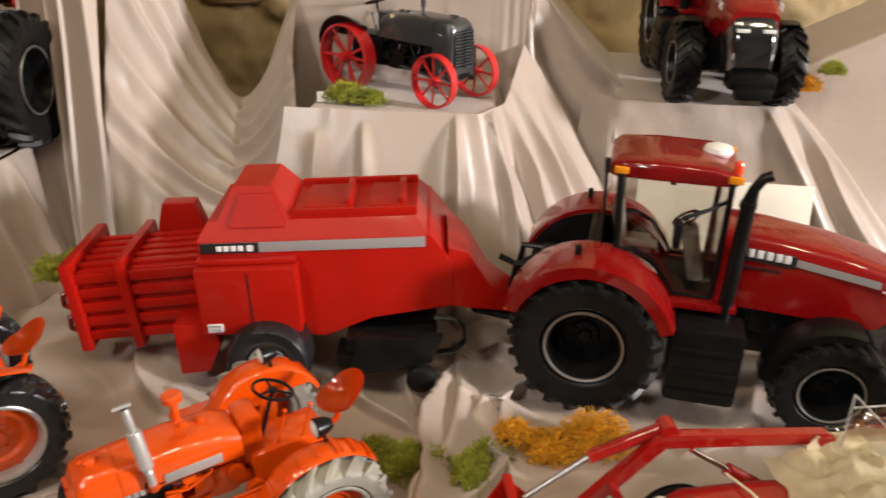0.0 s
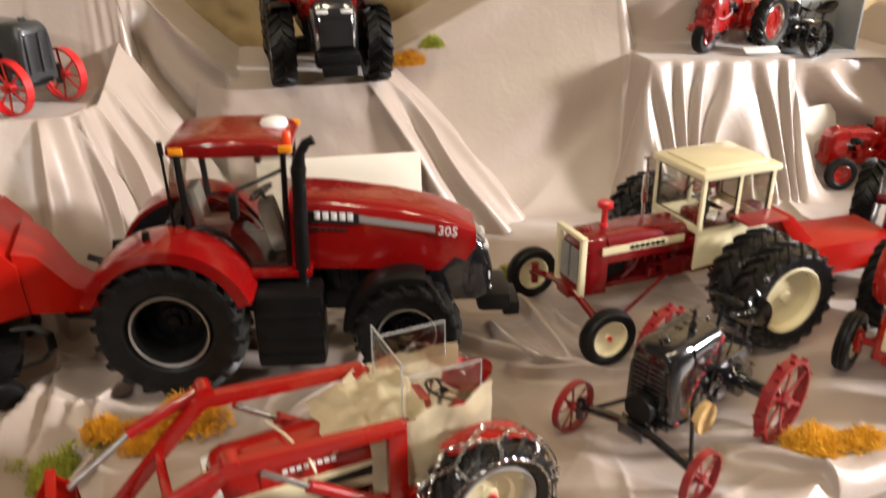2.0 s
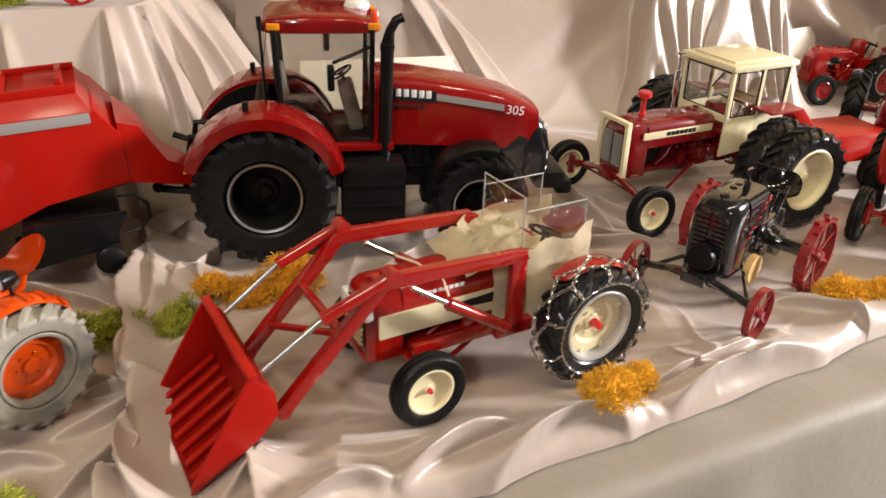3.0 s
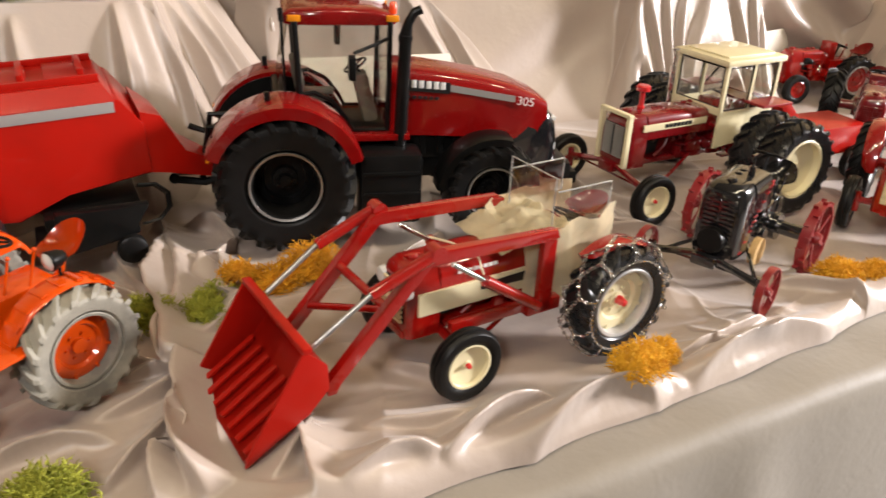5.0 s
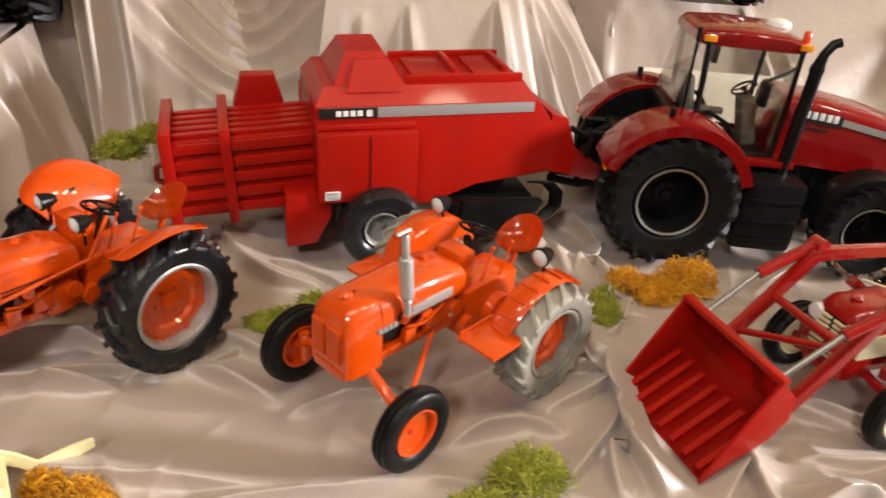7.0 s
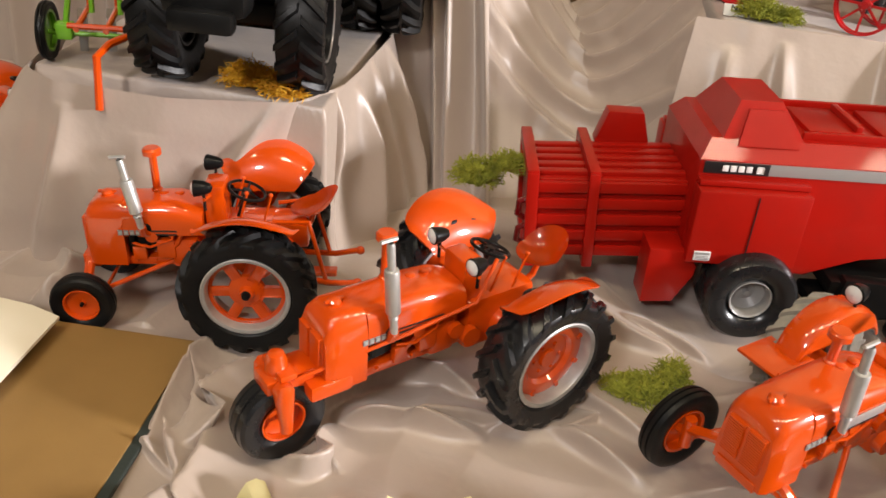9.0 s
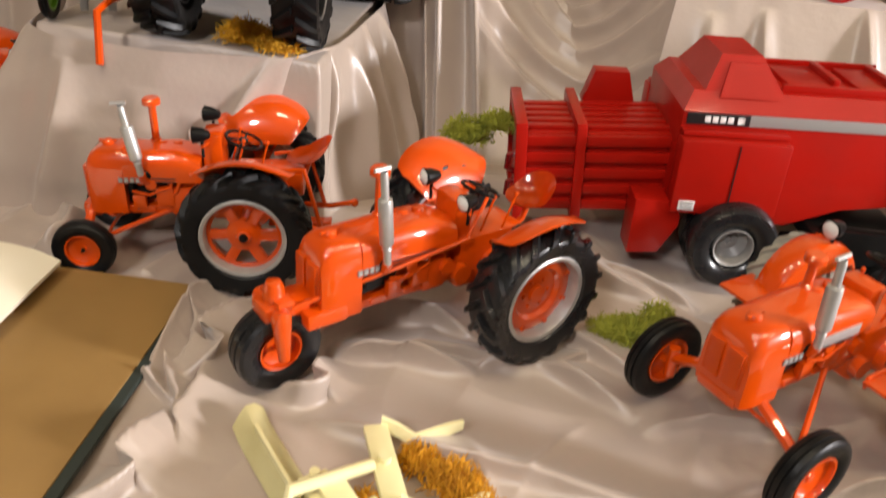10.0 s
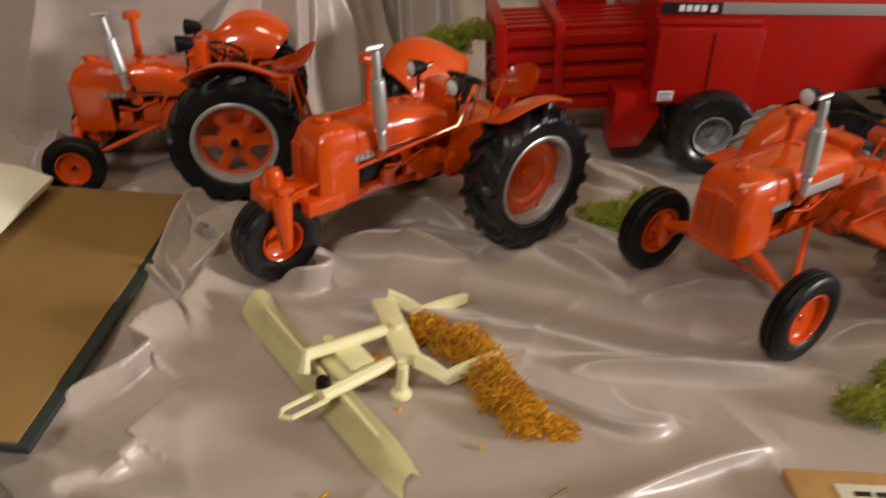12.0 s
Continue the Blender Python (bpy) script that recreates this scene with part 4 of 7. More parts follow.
# ---- parts of the old tractors ----
def fender(parent, b, R, w, side, mat, a0=8, a1=168, flat=False, ribs=0, rise=1.10, zmin=0.55):
    """A sheet fender: an inner panel that stands beside the tyre and a rolled lip over it."""
    n = 22
    yin, yout = b - w * 0.62, b + w * (0.10 if not flat else 0.38)
    bm = BM()
    rings = []
    for i in range(n + 1):
        t = i / n
        a = radians(a0 + (a1 - a0) * t)
        env = math.sin(math.pi * t) ** 0.35 if 0 < t < 1 else 0.0
        Ro = R * rise
        low = zmin * R / max(math.sin(a), 0.25)
        low = min(low, Ro * 0.97)
        width = (yout - yin) * (0.35 + 0.65 * env)
        if flat:
            Ro = R * rise * (1 + 0.05 * math.sin(math.pi * t) + (0.10 * (t - 0.75) if t > 0.75 else 0))
            prof = []
            for q in range(11):
                ph = radians(9.5 * q)
                prof.append((low + (Ro * 1.035 - low) * math.sin(ph) ** 0.85, yin - 0.002 + (width + 0.002) * (1 - math.cos(ph)) ** 0.85))
        else:
            prof = [(low, yin), (Ro * 0.985, yin), (Ro * 1.01, yin + width * 0.06), (Ro * 1.025, yin + width * 0.35), (Ro * 1.02, yin + width * 0.7), (Ro * 0.99, yin + width * 0.95), (Ro * 0.975, yin + width)]
        rings.append([bm.verts.new((r * math.cos(a), side * y, R + r * math.sin(a) * 1.0)) for r, y in prof])
    for A, B in zip(rings, rings[1:]):
        for k in range(len(A) - 1):
            bm.faces.new((A[k], A[k + 1], B[k + 1], B[k]))
    bmesh.ops.remove_doubles(bm, verts=bm.verts, dist=0.00002)
    bmesh.ops.solidify(bm, geom=bm.faces[:], thickness=0.0011)
    ob = part("fender", bm, mat, parent)
    for i in range(ribs):
        a = radians(a0 + 22 + (a1 - a0 - 44) * i / max(1, ribs - 1))
        bm = BM()
        box(bm, (0, 0, 0), (0.0012, (yout - yin) * 0.7, 0.004), 0.0004, m=Matrix.Translation((R * rise * 1.026 * math.cos(a), side * (yin + yout) / 2, R + R * rise * 1.026 * math.sin(a))) @ Matrix.Rotation(-a, 4, "Y"))
        part("rib", bm, mat, ob)
    return ob


def steering(parent, x, z, tilt, r=0.0125, y=0.0, column=0.03, mat=None):
    mat = mat or BLACK
    m = Matrix.Translation((x, y, z)) @ Matrix.Rotation(radians(tilt), 4, "Y")
    bm = BM()
    tube(bm, [m @ Vector((r * math.cos(6.28319 * i / 24), r * math.sin(6.28319 * i / 24), 0)) for i in range(24)], 0.0011, 7, True)
    lathe(bm, [(0.0002, 0.001), (0.003, 0.0008), (0.003, -0.0012), (0.0002, -0.0015)], 12, axis="z")
    for v in list(bm.verts)[-48:]:
        v.co = m @ v.co
    wh = part("steering_wheel", bm, mat, parent)
    for i in range(3):
        a = 6.28319 * i / 3 + 0.5
        bm = BM()
        cyl(bm, m @ Vector((0, 0, 0)), m @ Vector((r * math.cos(a), r * math.sin(a), 0)), 0.0008, seg=6)
        part("spoke", bm, mat, wh)
    bm = BM()
    cyl(bm, m @ Vector((0, 0, 0)), m @ Vector((0, 0, -column)), 0.0015, seg=8)
    part("steering_column", bm, mat, parent)


def pan_seat(parent, x, z, mat, tilt=20, s=1.0, y=0.0):
    """A pressed pan seat with a raised back rim."""
    bm = BM()
    rings = []
    for k in range(7):
        t = k / 6
        ring = []
        for i in range(28):
            a = 6.28319 * i / 28
            back = max(0.0, -math.cos(a))
            r = t * (0.0165 + 0.001 * math.cos(2 * a)) * s
            zz = (t ** 3) * (0.005 + 0.010 * back) * s
            ring.append((r * math.cos(a) * 0.92 - 0.0045 * back * t * t * s, r * math.sin(a) * 1.12, zz))
        rings.append(ring)
    m = Matrix.Translation((x, y, z)) @ Matrix.Rotation(radians(tilt), 4, "Y")
    vs = [[bm.verts.new(m @ Vector(p)) for p in ring] for ring in rings[1:]]
    c = bm.verts.new(m @ Vector((0, 0, 0)))
    for i in range(28):
        bm.faces.new((c, vs[0][i], vs[0][(i + 1) % 28]))
        for A, B in zip(vs, vs[1:]):
            bm.faces.new((A[i], B[i], B[(i + 1) % 28], A[(i + 1) % 28]))
    bmesh.ops.solidify(bm, geom=bm.faces[:], thickness=0.0012)
    st = part("seat", bm, mat, parent)
    bm = BM()
    tube(bm, [(x, y, z - 0.001), (x + 0.004, y, z - 0.012), (x + 0.022, y, z - 0.022), (x + 0.04, y, z - 0.026)], 0.0022, 8)
    part("seat_spring", bm, mat, st)
    return st


def lamp(parent, x, y, z, facing, r=0.0062, mat=None):
    """A round headlight on a stalk; facing in degrees from straight ahead."""
    m = Matrix.Translation((x, y, z)) @ Matrix.Rotation(radians(facing), 4, "Z")
    bm = BM()
    lathe(bm, [(0.0004, -0.010), (r * 0.5, -0.009), (r * 0.85, -0.005), (r, 0.0), (r * 1.06, 0.0012), (r * 0.98, 0.002), (0.0004, 0.0016)], 20, axis="x")
    cyl(bm, (-0.004, 0, -r * 0.6), (-0.004, 0, -0.016), 0.0011, seg=6)
    ob = part("headlight", bm, mat or BLACK, parent, "black shell with a pale lens", m=m)
    bm = BM()
    lathe(bm, [(r * 0.9, 0.0021), (r * 0.6, 0.0034), (0.0004, 0.0040), (0.0004, 0.0017), (r * 0.9, 0.0017)], 20, axis="x")
    part("lens", bm, LENS, ob)


def muffler(parent, x, y, z0, z1, mat, r=0.0042, lean=0.0):
    L = z1 - z0
    bm = BM()
    lathe(bm, [(0.0004, 0), (r * 0.55, 0), (r * 0.55, L * 0.18), (r * 0.7, L * 0.19), (r * 0.55, L * 0.22), (r, L * 0.26), (r, L * 0.70), (r * 0.9, L * 0.72), (r * 0.55, L * 0.73), (r * 0.55, L * 0.97), (r * 0.42, L), (r * 0.38, L * 0.9), (0.0004, L * 0.88)], 18, axis="z")
    ob = part("muffler", bm, mat, parent, "silver upright silencer", m=Matrix.Translation((x, y, z0)) @ Matrix.Rotation(radians(lean), 4, "Y"))
    bm = BM()
    cyl(bm, (-0.004, 0, L + 0.0015), (0.006, 0, L + 0.0022), 0.0012, seg=6)
    part("rain_flap", bm, mat, ob)
    return ob


def intake(parent, x, y, z0, z1, mat, r=0.0026, cap=0.0062):
    L = z1 - z0
    bm = BM()
    lathe(bm, [(0.0004, 0), (r * 1.5, 0), (r * 1.5, 0.003), (r, 0.004), (r, L - cap), (cap * 0.55, L - cap * 0.95), (cap, L - cap * 0.75), (cap, L - cap * 0.2), (cap * 0.8, L), (0.0004, L)], 18, axis="z")
    return part("air_intake", bm, mat, parent, m=Matrix.Translation((x, y, z0)))


def grille(parent, x, w, z0, z1, n, mat, back):
    bm = BM()
    box(bm, (x - 0.002, 0, (z0 + z1) / 2), (0.003, w * 1.9, z1 - z0), 0.001)
    g = part("grille", bm, back, parent)
    for i in range(n):
        z = z0 + (z1 - z0) * (i + 0.5) / n
        bm = BM()
        for s in (-1, 1):
            box(bm, (x, s * w * 0.5, z), (0.0024, w * 0.82, (z1 - z0) / n * 0.52), 0.0003)
        part("slat", bm, mat, g)
    return g


def bars(parent, x, y, z, side, length, height, n, mat, gap=0.35):
    """Lettering too small or not to be copied: a row of plain bars on a side face."""
    w = length / n
    bm = BM()
    for i in range(n):
        box(bm, (x - length / 2 + w * (i + 0.5), y, z), (w * (1 - gap), 0.0006, height), 0)
    return part("lettering", bm, mat, parent)


def old_tractor(name, label, spot, paint, R=0.0425, w=0.024, rim=0.026, r=0.027, fwid=0.013, frim=0.015, nose=0.135, hood_w=0.0175, hood_z=0.091, tyre=None, ftyre=None, rim_mat=None, disc_mat=None,
                rear_style="disc", front_style="dish", fenders="shell", stack=True, pipe=True, lamps="dash", seat=True, fork=False, linkage=False, steps=False, slats=15, chin=0.034, group="",
                grille_mat=None, grille_back=None, decal=True, muffler_mat=None, engine=None, hub=None, rail=False, lean=5.0, fend=(60, 142), tall=0.0, steel=None, lugs=17, pipe_x=0.088, stack_x=0.076, pipe_top=0.096, pitch=0.0, rise=1.10, foot=0.0, stack_h=0.030):
    x0, y0, z0, head, wb, b, a = spot
    t = thing(name, place(x0, y0, z0, head) @ pose(0, 0, 0, 0, pitch, 0), label, "toy tractor", group)
    tyre, ftyre, rim_mat, disc_mat = tyre or RUBBER, ftyre or RUBBER, rim_mat or SILVER, disc_mat or paint
    engine = engine or paint
    for s in (1, -1):
        if steel:
            steel_wheel(t, 0, s * b, R, R, w, 12, steel, s, cleats=lugs if lugs > 17 else 0)
        else:
            wheel(t, 0, s * b, R, R, w, rim, "lug", tyre, rim_mat, disc_mat, s, rear_style, lugs, hub_mat=hub)
    # backbone
    bm = BM()
    box(bm, (0.004, 0, R + 0.006), (0.052, 0.030, 0.036), 0.004)
    part("gearbox", bm, engine, t)
    bm = BM()
    cyl(bm, (0, -b + w * 0.2, R), (0, b - w * 0.2, R), 0.0065, seg=16)
    for s in (1, -1):
        cyl(bm, (0, s * 0.014, R), (0, s * 0.022, R), 0.013, seg=18)
    part("rear_axle", bm, engine, t)
    bm = BM()
    box(bm, ((nose + 0.03) / 2 - 0.006, 0, chin + 0.016), (nose - 0.042, 0.012, 0.034), 0.002)
    box(bm, ((nose + 0.03) / 2, 0, chin + 0.001), (nose - 0.03, 0.026, 0.006), 0.001)
    box(bm, (0.048, 0, chin + 0.008), (0.018, 0.030, 0.022), 0.003)
    part("engine_block", bm, engine, t)
    for s in (1, -1):
        bm = BM()
        cyl(bm, (nose - 0.05, s * 0.0125, chin + 0.030), (0.050, s * 0.0125, chin + 0.030), 0.0035, seg=10)
        for k in range(4):
            cyl(bm, (0.056 + k * 0.010, s * 0.010, chin + 0.030), (0.056 + k * 0.010, s * 0.0135, chin + 0.020), 0.0022, seg=8)
        part("manifold", bm, engine, t)
        bm = BM()
        box(bm, (0.060, s * 0.0135, chin + 0.012), (0.012, 0.006, 0.014), 0.0012)
        box(bm, (0.078, s * 0.0130, chin + 0.008), (0.009, 0.005, 0.010), 0.001)
        cyl(bm, (0.068, s * 0.012, chin + 0.022), (0.068, s * 0.018, chin + 0.022), 0.004, seg=12)
        tube(bm, [(0.052, s * 0.014, chin + 0.03), (0.055, s * 0.017, chin + 0.02), (0.07, s * 0.017, chin + 0.014), (0.082, s * 0.015, chin + 0.016)], 0.001, 6)
        for k in range(6):
            cyl(bm, (0.045 + k * 0.012, s * 0.0125, chin + 0.002), (0.045 + k * 0.012, s * 0.0148, chin + 0.002), 0.0012, seg=6)
        part("engine_fitting", bm, engine, t)
        bm = BM()
        box(bm, (nose - 0.034, s * 0.0130, chin + 0.030), (0.012, 0.007, 0.010), 0.002)
        ellipsoid(bm, (nose - 0.041, s * 0.0150, chin + 0.028), (0.005, 0.004, 0.005), u=10, v=8)
        cyl(bm, (nose - 0.030, s * 0.014, chin + 0.026), (nose - 0.030, s * 0.014, chin + 0.014), 0.0018, seg=8)
        part("carburettor", bm, BLACK, t)
        # black slab stands in for the shade in the gap under the hood
        bm = BM()
        prism(bm, [(nose - 0.052, chin + 0.010), (nose - 0.0262, chin + 0.006), (nose - 0.0262, chin + (hood_z - chin) * 0.55), (nose - 0.046, chin + (hood_z - chin) * 0.55), (nose - 0.056, chin + (hood_z - chin) * 0.46)], s * 0.0062, s * 0.0105)
        part("engine_gap_shade", bm, BLACK, t)
        bm = BM()
        tube(bm, [(nose - 0.048, s * 0.0135, chin + 0.006), (nose - 0.060, s * 0.0150, chin + 0.016), (nose - 0.066, s * 0.0150, chin + 0.030)], 0.0016, 7)
        for k in range(5):
            box(bm, (0.046 + k * 0.0075, s * 0.0128, chin + 0.0385), (0.0052, 0.0034, 0.0050), 0.0008)
        cyl(bm, (0.040, s * 0.0148, chin + 0.012), (0.040, s * 0.0185, chin + 0.012), 0.0052, seg=14)
        cyl(bm, (0.030, s * 0.0150, R + 0.002), (0.030, s * 0.0205, R + 0.002), 0.0066, seg=16)
        part("engine_pipework", bm, engine, t)
    # hood and nose
    bm = BM()
    loft(bm, [hood_ring(nose - 0.001, hood_w * 0.86, chin, hood_z - 0.008, 0.42), hood_ring(nose - 0.004, hood_w * 0.96, chin, hood_z - 0.003, 0.40), hood_ring(nose - 0.010, hood_w, chin, hood_z, 0.40),
              hood_ring(nose - 0.026, hood_w, chin, hood_z, 0.40)])
    part("radiator_shell", bm, paint, t)
    bm = BM()
    top = chin + (hood_z - chin) * 0.52
    loft(bm, [hood_ring(nose - 0.0262, hood_w * 0.985, top, hood_z - 0.0008, 0.42), hood_ring(nose - 0.06, hood_w * 0.99, top, hood_z, 0.42), hood_ring(0.045, hood_w * 1.0, top, hood_z - 0.002, 0.42), hood_ring(0.034, hood_w * 0.96, top, hood_z - 0.006, 0.5)])
    part("hood", bm, paint, t)
    grille(t, nose + 0.0006, hood_w * 0.72, chin + 0.010, hood_z - 0.012, slats, grille_mat or paint, grille_back or paint)
    bm = BM()
    lathe(bm, [(0.0004, 0), (0.0042, 0), (0.0042, 0.002), (0.003, 0.0035), (0.0004, 0.004)], 16, axis="z", o=(nose - 0.014, 0, hood_z - 0.0005))
    box(bm, (nose - 0.014, 0, hood_z + 0.002), (0.012, 0.0022, 0.002), 0.0006)
    part("radiator_cap", bm, paint, t)
    for k, fx in enumerate((0.052, 0.062)):
        bm = BM()
        lathe(bm, [(0.0004, 0), (0.0032, 0), (0.0032, 0.0016), (0.0024, 0.0022), (0.0004, 0.0022)], 14, axis="z", o=(fx, -0.004, hood_z - 0.0015))
        part("filler_cap", bm, paint, t)
    if decal:
        for s in (1, -1):
            for dz in (0.0, 0.0026):
                bm = BM()
                box(bm, ((nose - 0.04 + 0.05) / 2, s * (hood_w * 0.992 + 0.0002), hood_z - 0.0185 - dz), (nose - 0.092, 0.0006, 0.0008), 0)
                part("pinstripe", bm, BLACKSTRIPE, t)
            bars(t, nose - 0.030, s * (hood_w + 0.0003), hood_z - 0.0198, s, 0.0155, 0.0036, 4, GREYSTRIPE, 0.25)
            bars(t, nose - 0.030, s * (hood_w + 0.0006), hood_z - 0.0198, s, 0.0150, 0.0018, 4, SILVER, 0.5)
    # dash, steering, seat
    bm = BM()
    box(bm, (0.026, 0, R + 0.034), (0.014, 0.022, 0.034), 0.003)
    part("dash", bm, paint, t)
    steering(t, 0.006, hood_z + 0.004, -20, column=0.034)
    for k, (lx, ly) in enumerate(((0.012, 0.010), (0.018, -0.009), (-0.004, 0.012))):
        bm = BM()
        cyl(bm, (lx, ly, R + 0.02), (lx - 0.008, ly * 1.2, R + 0.046), 0.0008, seg=6)
        ellipsoid(bm, (lx - 0.008, ly * 1.2, R + 0.047), (0.0016,) * 3, u=8, v=6)
        part("lever", bm, paint, t)
    if seat:
        pan_seat(t, -0.038, R + 0.029, paint, tilt=10, s=0.94)
    if fenders:
        for s in (1, -1):
            f = fender(t, b, R, w, s, paint, flat=fenders == "shell", ribs=8 if fenders == "ribbed" else 0, a0=fend[0], a1=fend[1], rise=rise if fenders != "shell" else rise + 0.03)
            if lamps == "fender":
                lamp(t, -0.004, s * (b - w * 0.5), R * (1 + rise) + 0.0115, 0)
    if steps:
        for s in (1, -1):
            bm = BM()
            box(bm, (0.064, s * (hood_w * 0.99 + 0.0004), hood_z - 0.0165), (0.034, 0.0007, 0.0065), 0.0002)
            part("name_plate", bm, SILVER, t)
            bm = BM()
            box(bm, (R + 0.004, s * (b - w * 0.25), R * 0.92 + foot), (0.034, w * 1.15, 0.0022), 0.0006)
            box(bm, (R + 0.004, s * (b - w * 0.80), R * 0.90 + foot), (0.030, 0.002, 0.008), 0.0006)
            part("footplate", bm, paint, t)
    if lamps == "dash":
        for s in (1, -1):
            lamp(t, 0.034, s * 0.020, R + 0.054, 6 * s, r=0.0054)
            bm = BM()
            cyl(bm, (0.028, s * 0.008, R + 0.044), (0.030, s * 0.021, R + 0.046), 0.0012, seg=6)
            part("lamp_bracket", bm, paint, t)
    if pipe:
        muffler(t, pipe_x, 0.0215, chin + 0.030, R + pipe_top + tall, muffler_mat or SILVER, lean=lean)
        bm = BM()
        tube(bm, [(pipe_x, 0.0215, chin + 0.032), (pipe_x, 0.019, chin + 0.026), (pipe_x - 0.004, 0.014, chin + 0.024)], 0.003, 8)
        part("exhaust_elbow", bm, engine, t)
    if stack:
        intake(t, stack_x, -0.009, hood_z - 0.003, hood_z + stack_h, paint)
    # front end
    if fork:
        bm = BM()
        box(bm, (nose - 0.004, 0, chin + 0.003), (0.026, 0.036, 0.010), 0.002)
        box(bm, ((nose + wb) / 2 + 0.002, 0, chin + 0.009), (wb - nose + 0.016, 0.018, 0.011), 0.0025)
        box(bm, (wb - 0.002, 0, chin + 0.016), (0.010, 0.024, 0.004), 0.0012)
        lathe(bm, [(0.0004, 0), (0.0062, 0), (0.0062, 0.018), (0.0045, 0.022), (0.0004, 0.023)], 16, axis="z", o=(wb, 0, chin + 0.004))
        part("steering_head", bm, paint, t)
        bm = BM()
        for s in (1, -1):
            tube(bm, [(wb, s * 0.003, chin + 0.008), (wb + 0.002, s * (fwid * 0.5 + 0.005), r * 2.02), (wb + 0.002, s * (fwid * 0.625 + 0.0035), r * 1.75), (wb + 0.001, s * (fwid * 0.625 + 0.0035), r * 0.95)], [0.0050, 0.0060, 0.0054, 0.0036], 10)
        part("fork", bm, paint, t)
        wheel(t, wb, 0, r, r, fwid * 1.25, frim * 0.8, "rib", ftyre, paint, paint, 1, "dish", hub_mat=paint)
        if rail:
            bm = BM()
            tube(bm, [(wb - 0.006, 0.010, chin + 0.012), (nose - 0.05, 0.0205, chin + 0.026), (0.03, 0.0205, hood_z - 0.016), (0.01, 0.012, hood_z + 0.004)], 0.0013, 7)
            part("drag_link", bm, paint, t)
    else:
        bm = BM()
        tube(bm, [(wb, -a + 0.006, r * 1.15), (wb, -0.012, chin + 0.001), (wb, 0.012, chin + 0.001), (wb, a - 0.006, r * 1.15)], 0.0034, 8)
        box(bm, (wb, 0, chin - 0.001), (0.012, 0.022, 0.010), 0.002)
        part("front_axle", bm, paint, t)
        for s in (1, -1):
            bm = BM()
            cyl(bm, (wb, s * (a - 0.007), r * 0.7), (wb, s * (a - 0.007), r * 1.45), 0.0036, seg=10)
            cyl(bm, (wb, s * (a - 0.008), r), (wb, s * a, r), 0.0028, seg=8)
            part("stub_axle", bm, paint, t)
            bm = BM()
            cyl(bm, (wb - 0.003, s * (a - 0.010), r), (0.055, s * 0.012, chin + 0.002), 0.0018, seg=8)
            part("radius_rod", bm, paint, t)
            if steel:
                steel_wheel(t, wb, s * a, r, r, fwid, 8, steel, s)
            else:
                wheel(t, wb, s * a, r, r, fwid, frim, "rib", ftyre, disc_mat, disc_mat, s, front_style, hub_mat=hub)
        bm = BM()
        cyl(bm, (wb - 0.010, -a + 0.010, r * 1.05), (wb - 0.010, a - 0.010, r * 1.05), 0.0013, seg=8)
        part("tie_rod", bm, paint, t)
    # drawbar and linkage
    bm = BM()
    box(bm, (-0.030, 0, R * 0.55), (0.045, 0.010, 0.003), 0.0008)
    part("drawbar", bm, paint, t)
    if linkage:
        for s in (1, -1):
            bm = BM()
            tube(bm, [(-0.014, s * 0.016, R * 0.72), (-0.050, s * 0.020, R * 0.62), (-0.066, s * 0.022, R * 0.66)], 0.0022, 8)
            ellipsoid(bm, (-0.068, s * 0.022, R * 0.66), (0.0034, 0.0026, 0.0034), u=10, v=8)
            part("lift_arm", bm, paint, t)
            bm = BM()
            tube(bm, [(-0.012, s * 0.014, R * 1.62), (-0.036, s * 0.017, R * 1.66), (-0.046, s * 0.019, R * 0.68)], 0.0016, 8)
            part("lift_rod", bm, paint, t)
        bm = BM()
        box(bm, (-0.022, 0, R * 1.35), (0.026, 0.026, 0.018), 0.003)
        cyl(bm, (-0.02, 0.02, R * 1.2), (-0.02, -0.02, R * 1.2), 0.006, seg=12)
        part("lift_box", bm, paint, t)
    return t


# ---- the four orange tractors ----
old_tractor("toy_tractor", "orange die-cast toy tractor with dusty grey tyres and ribbed fenders", SPOT["case_a"], ORANGE, tyre=DUSTRUBBER, rim_mat=DUSTRUBBER, R=0.0395, rim=0.0235, w=0.026, fenders="ribbed", fend=(4, 160), steps=True, lamps="fender",
            nose=0.130, hood_w=0.0180, hood_z=0.092, r=0.0265, group="orange tractors", pitch=PITCH["case_a"], chin=0.047, foot=0.020, pipe_top=0.094, rise=1.04, stack_x=0.064, stack_h=0.020)
old_tractor("toy_tractor", "orange die-cast toy tractor with one front wheel on a fork", SPOT["case_b"], ORANGE, nose=0.128, fork=True, rail=True, w=0.028, R=0.047, rim=0.029, fwid=0.016, r=0.0265, frim=0.016, ftyre=GLOSSRUBBER, tyre=GLOSSRUBBER,
            group="orange tractors", chin=0.044, hood_z=0.091, pipe_top=0.088, fend=(52, 130), rise=1.04, pitch=PITCH["case_b"])
old_tractor("toy_tractor", "orange die-cast toy tractor with spoked rear wheels and lifting arms", SPOT["case_c"], ORANGE, nose=0.112, rear_style="spoke", lean=8.0, linkage=True, R=0.0440, rim=0.0275, hub=BLACK, group="orange tractors", chin=0.038,
            hood_z=0.083, r=0.0208, frim=0.0115, fwid=0.012, pipe_x=0.072, stack_x=0.068, pipe_top=0.074, pitch=PITCH["case_c"], fend=(50, 130))
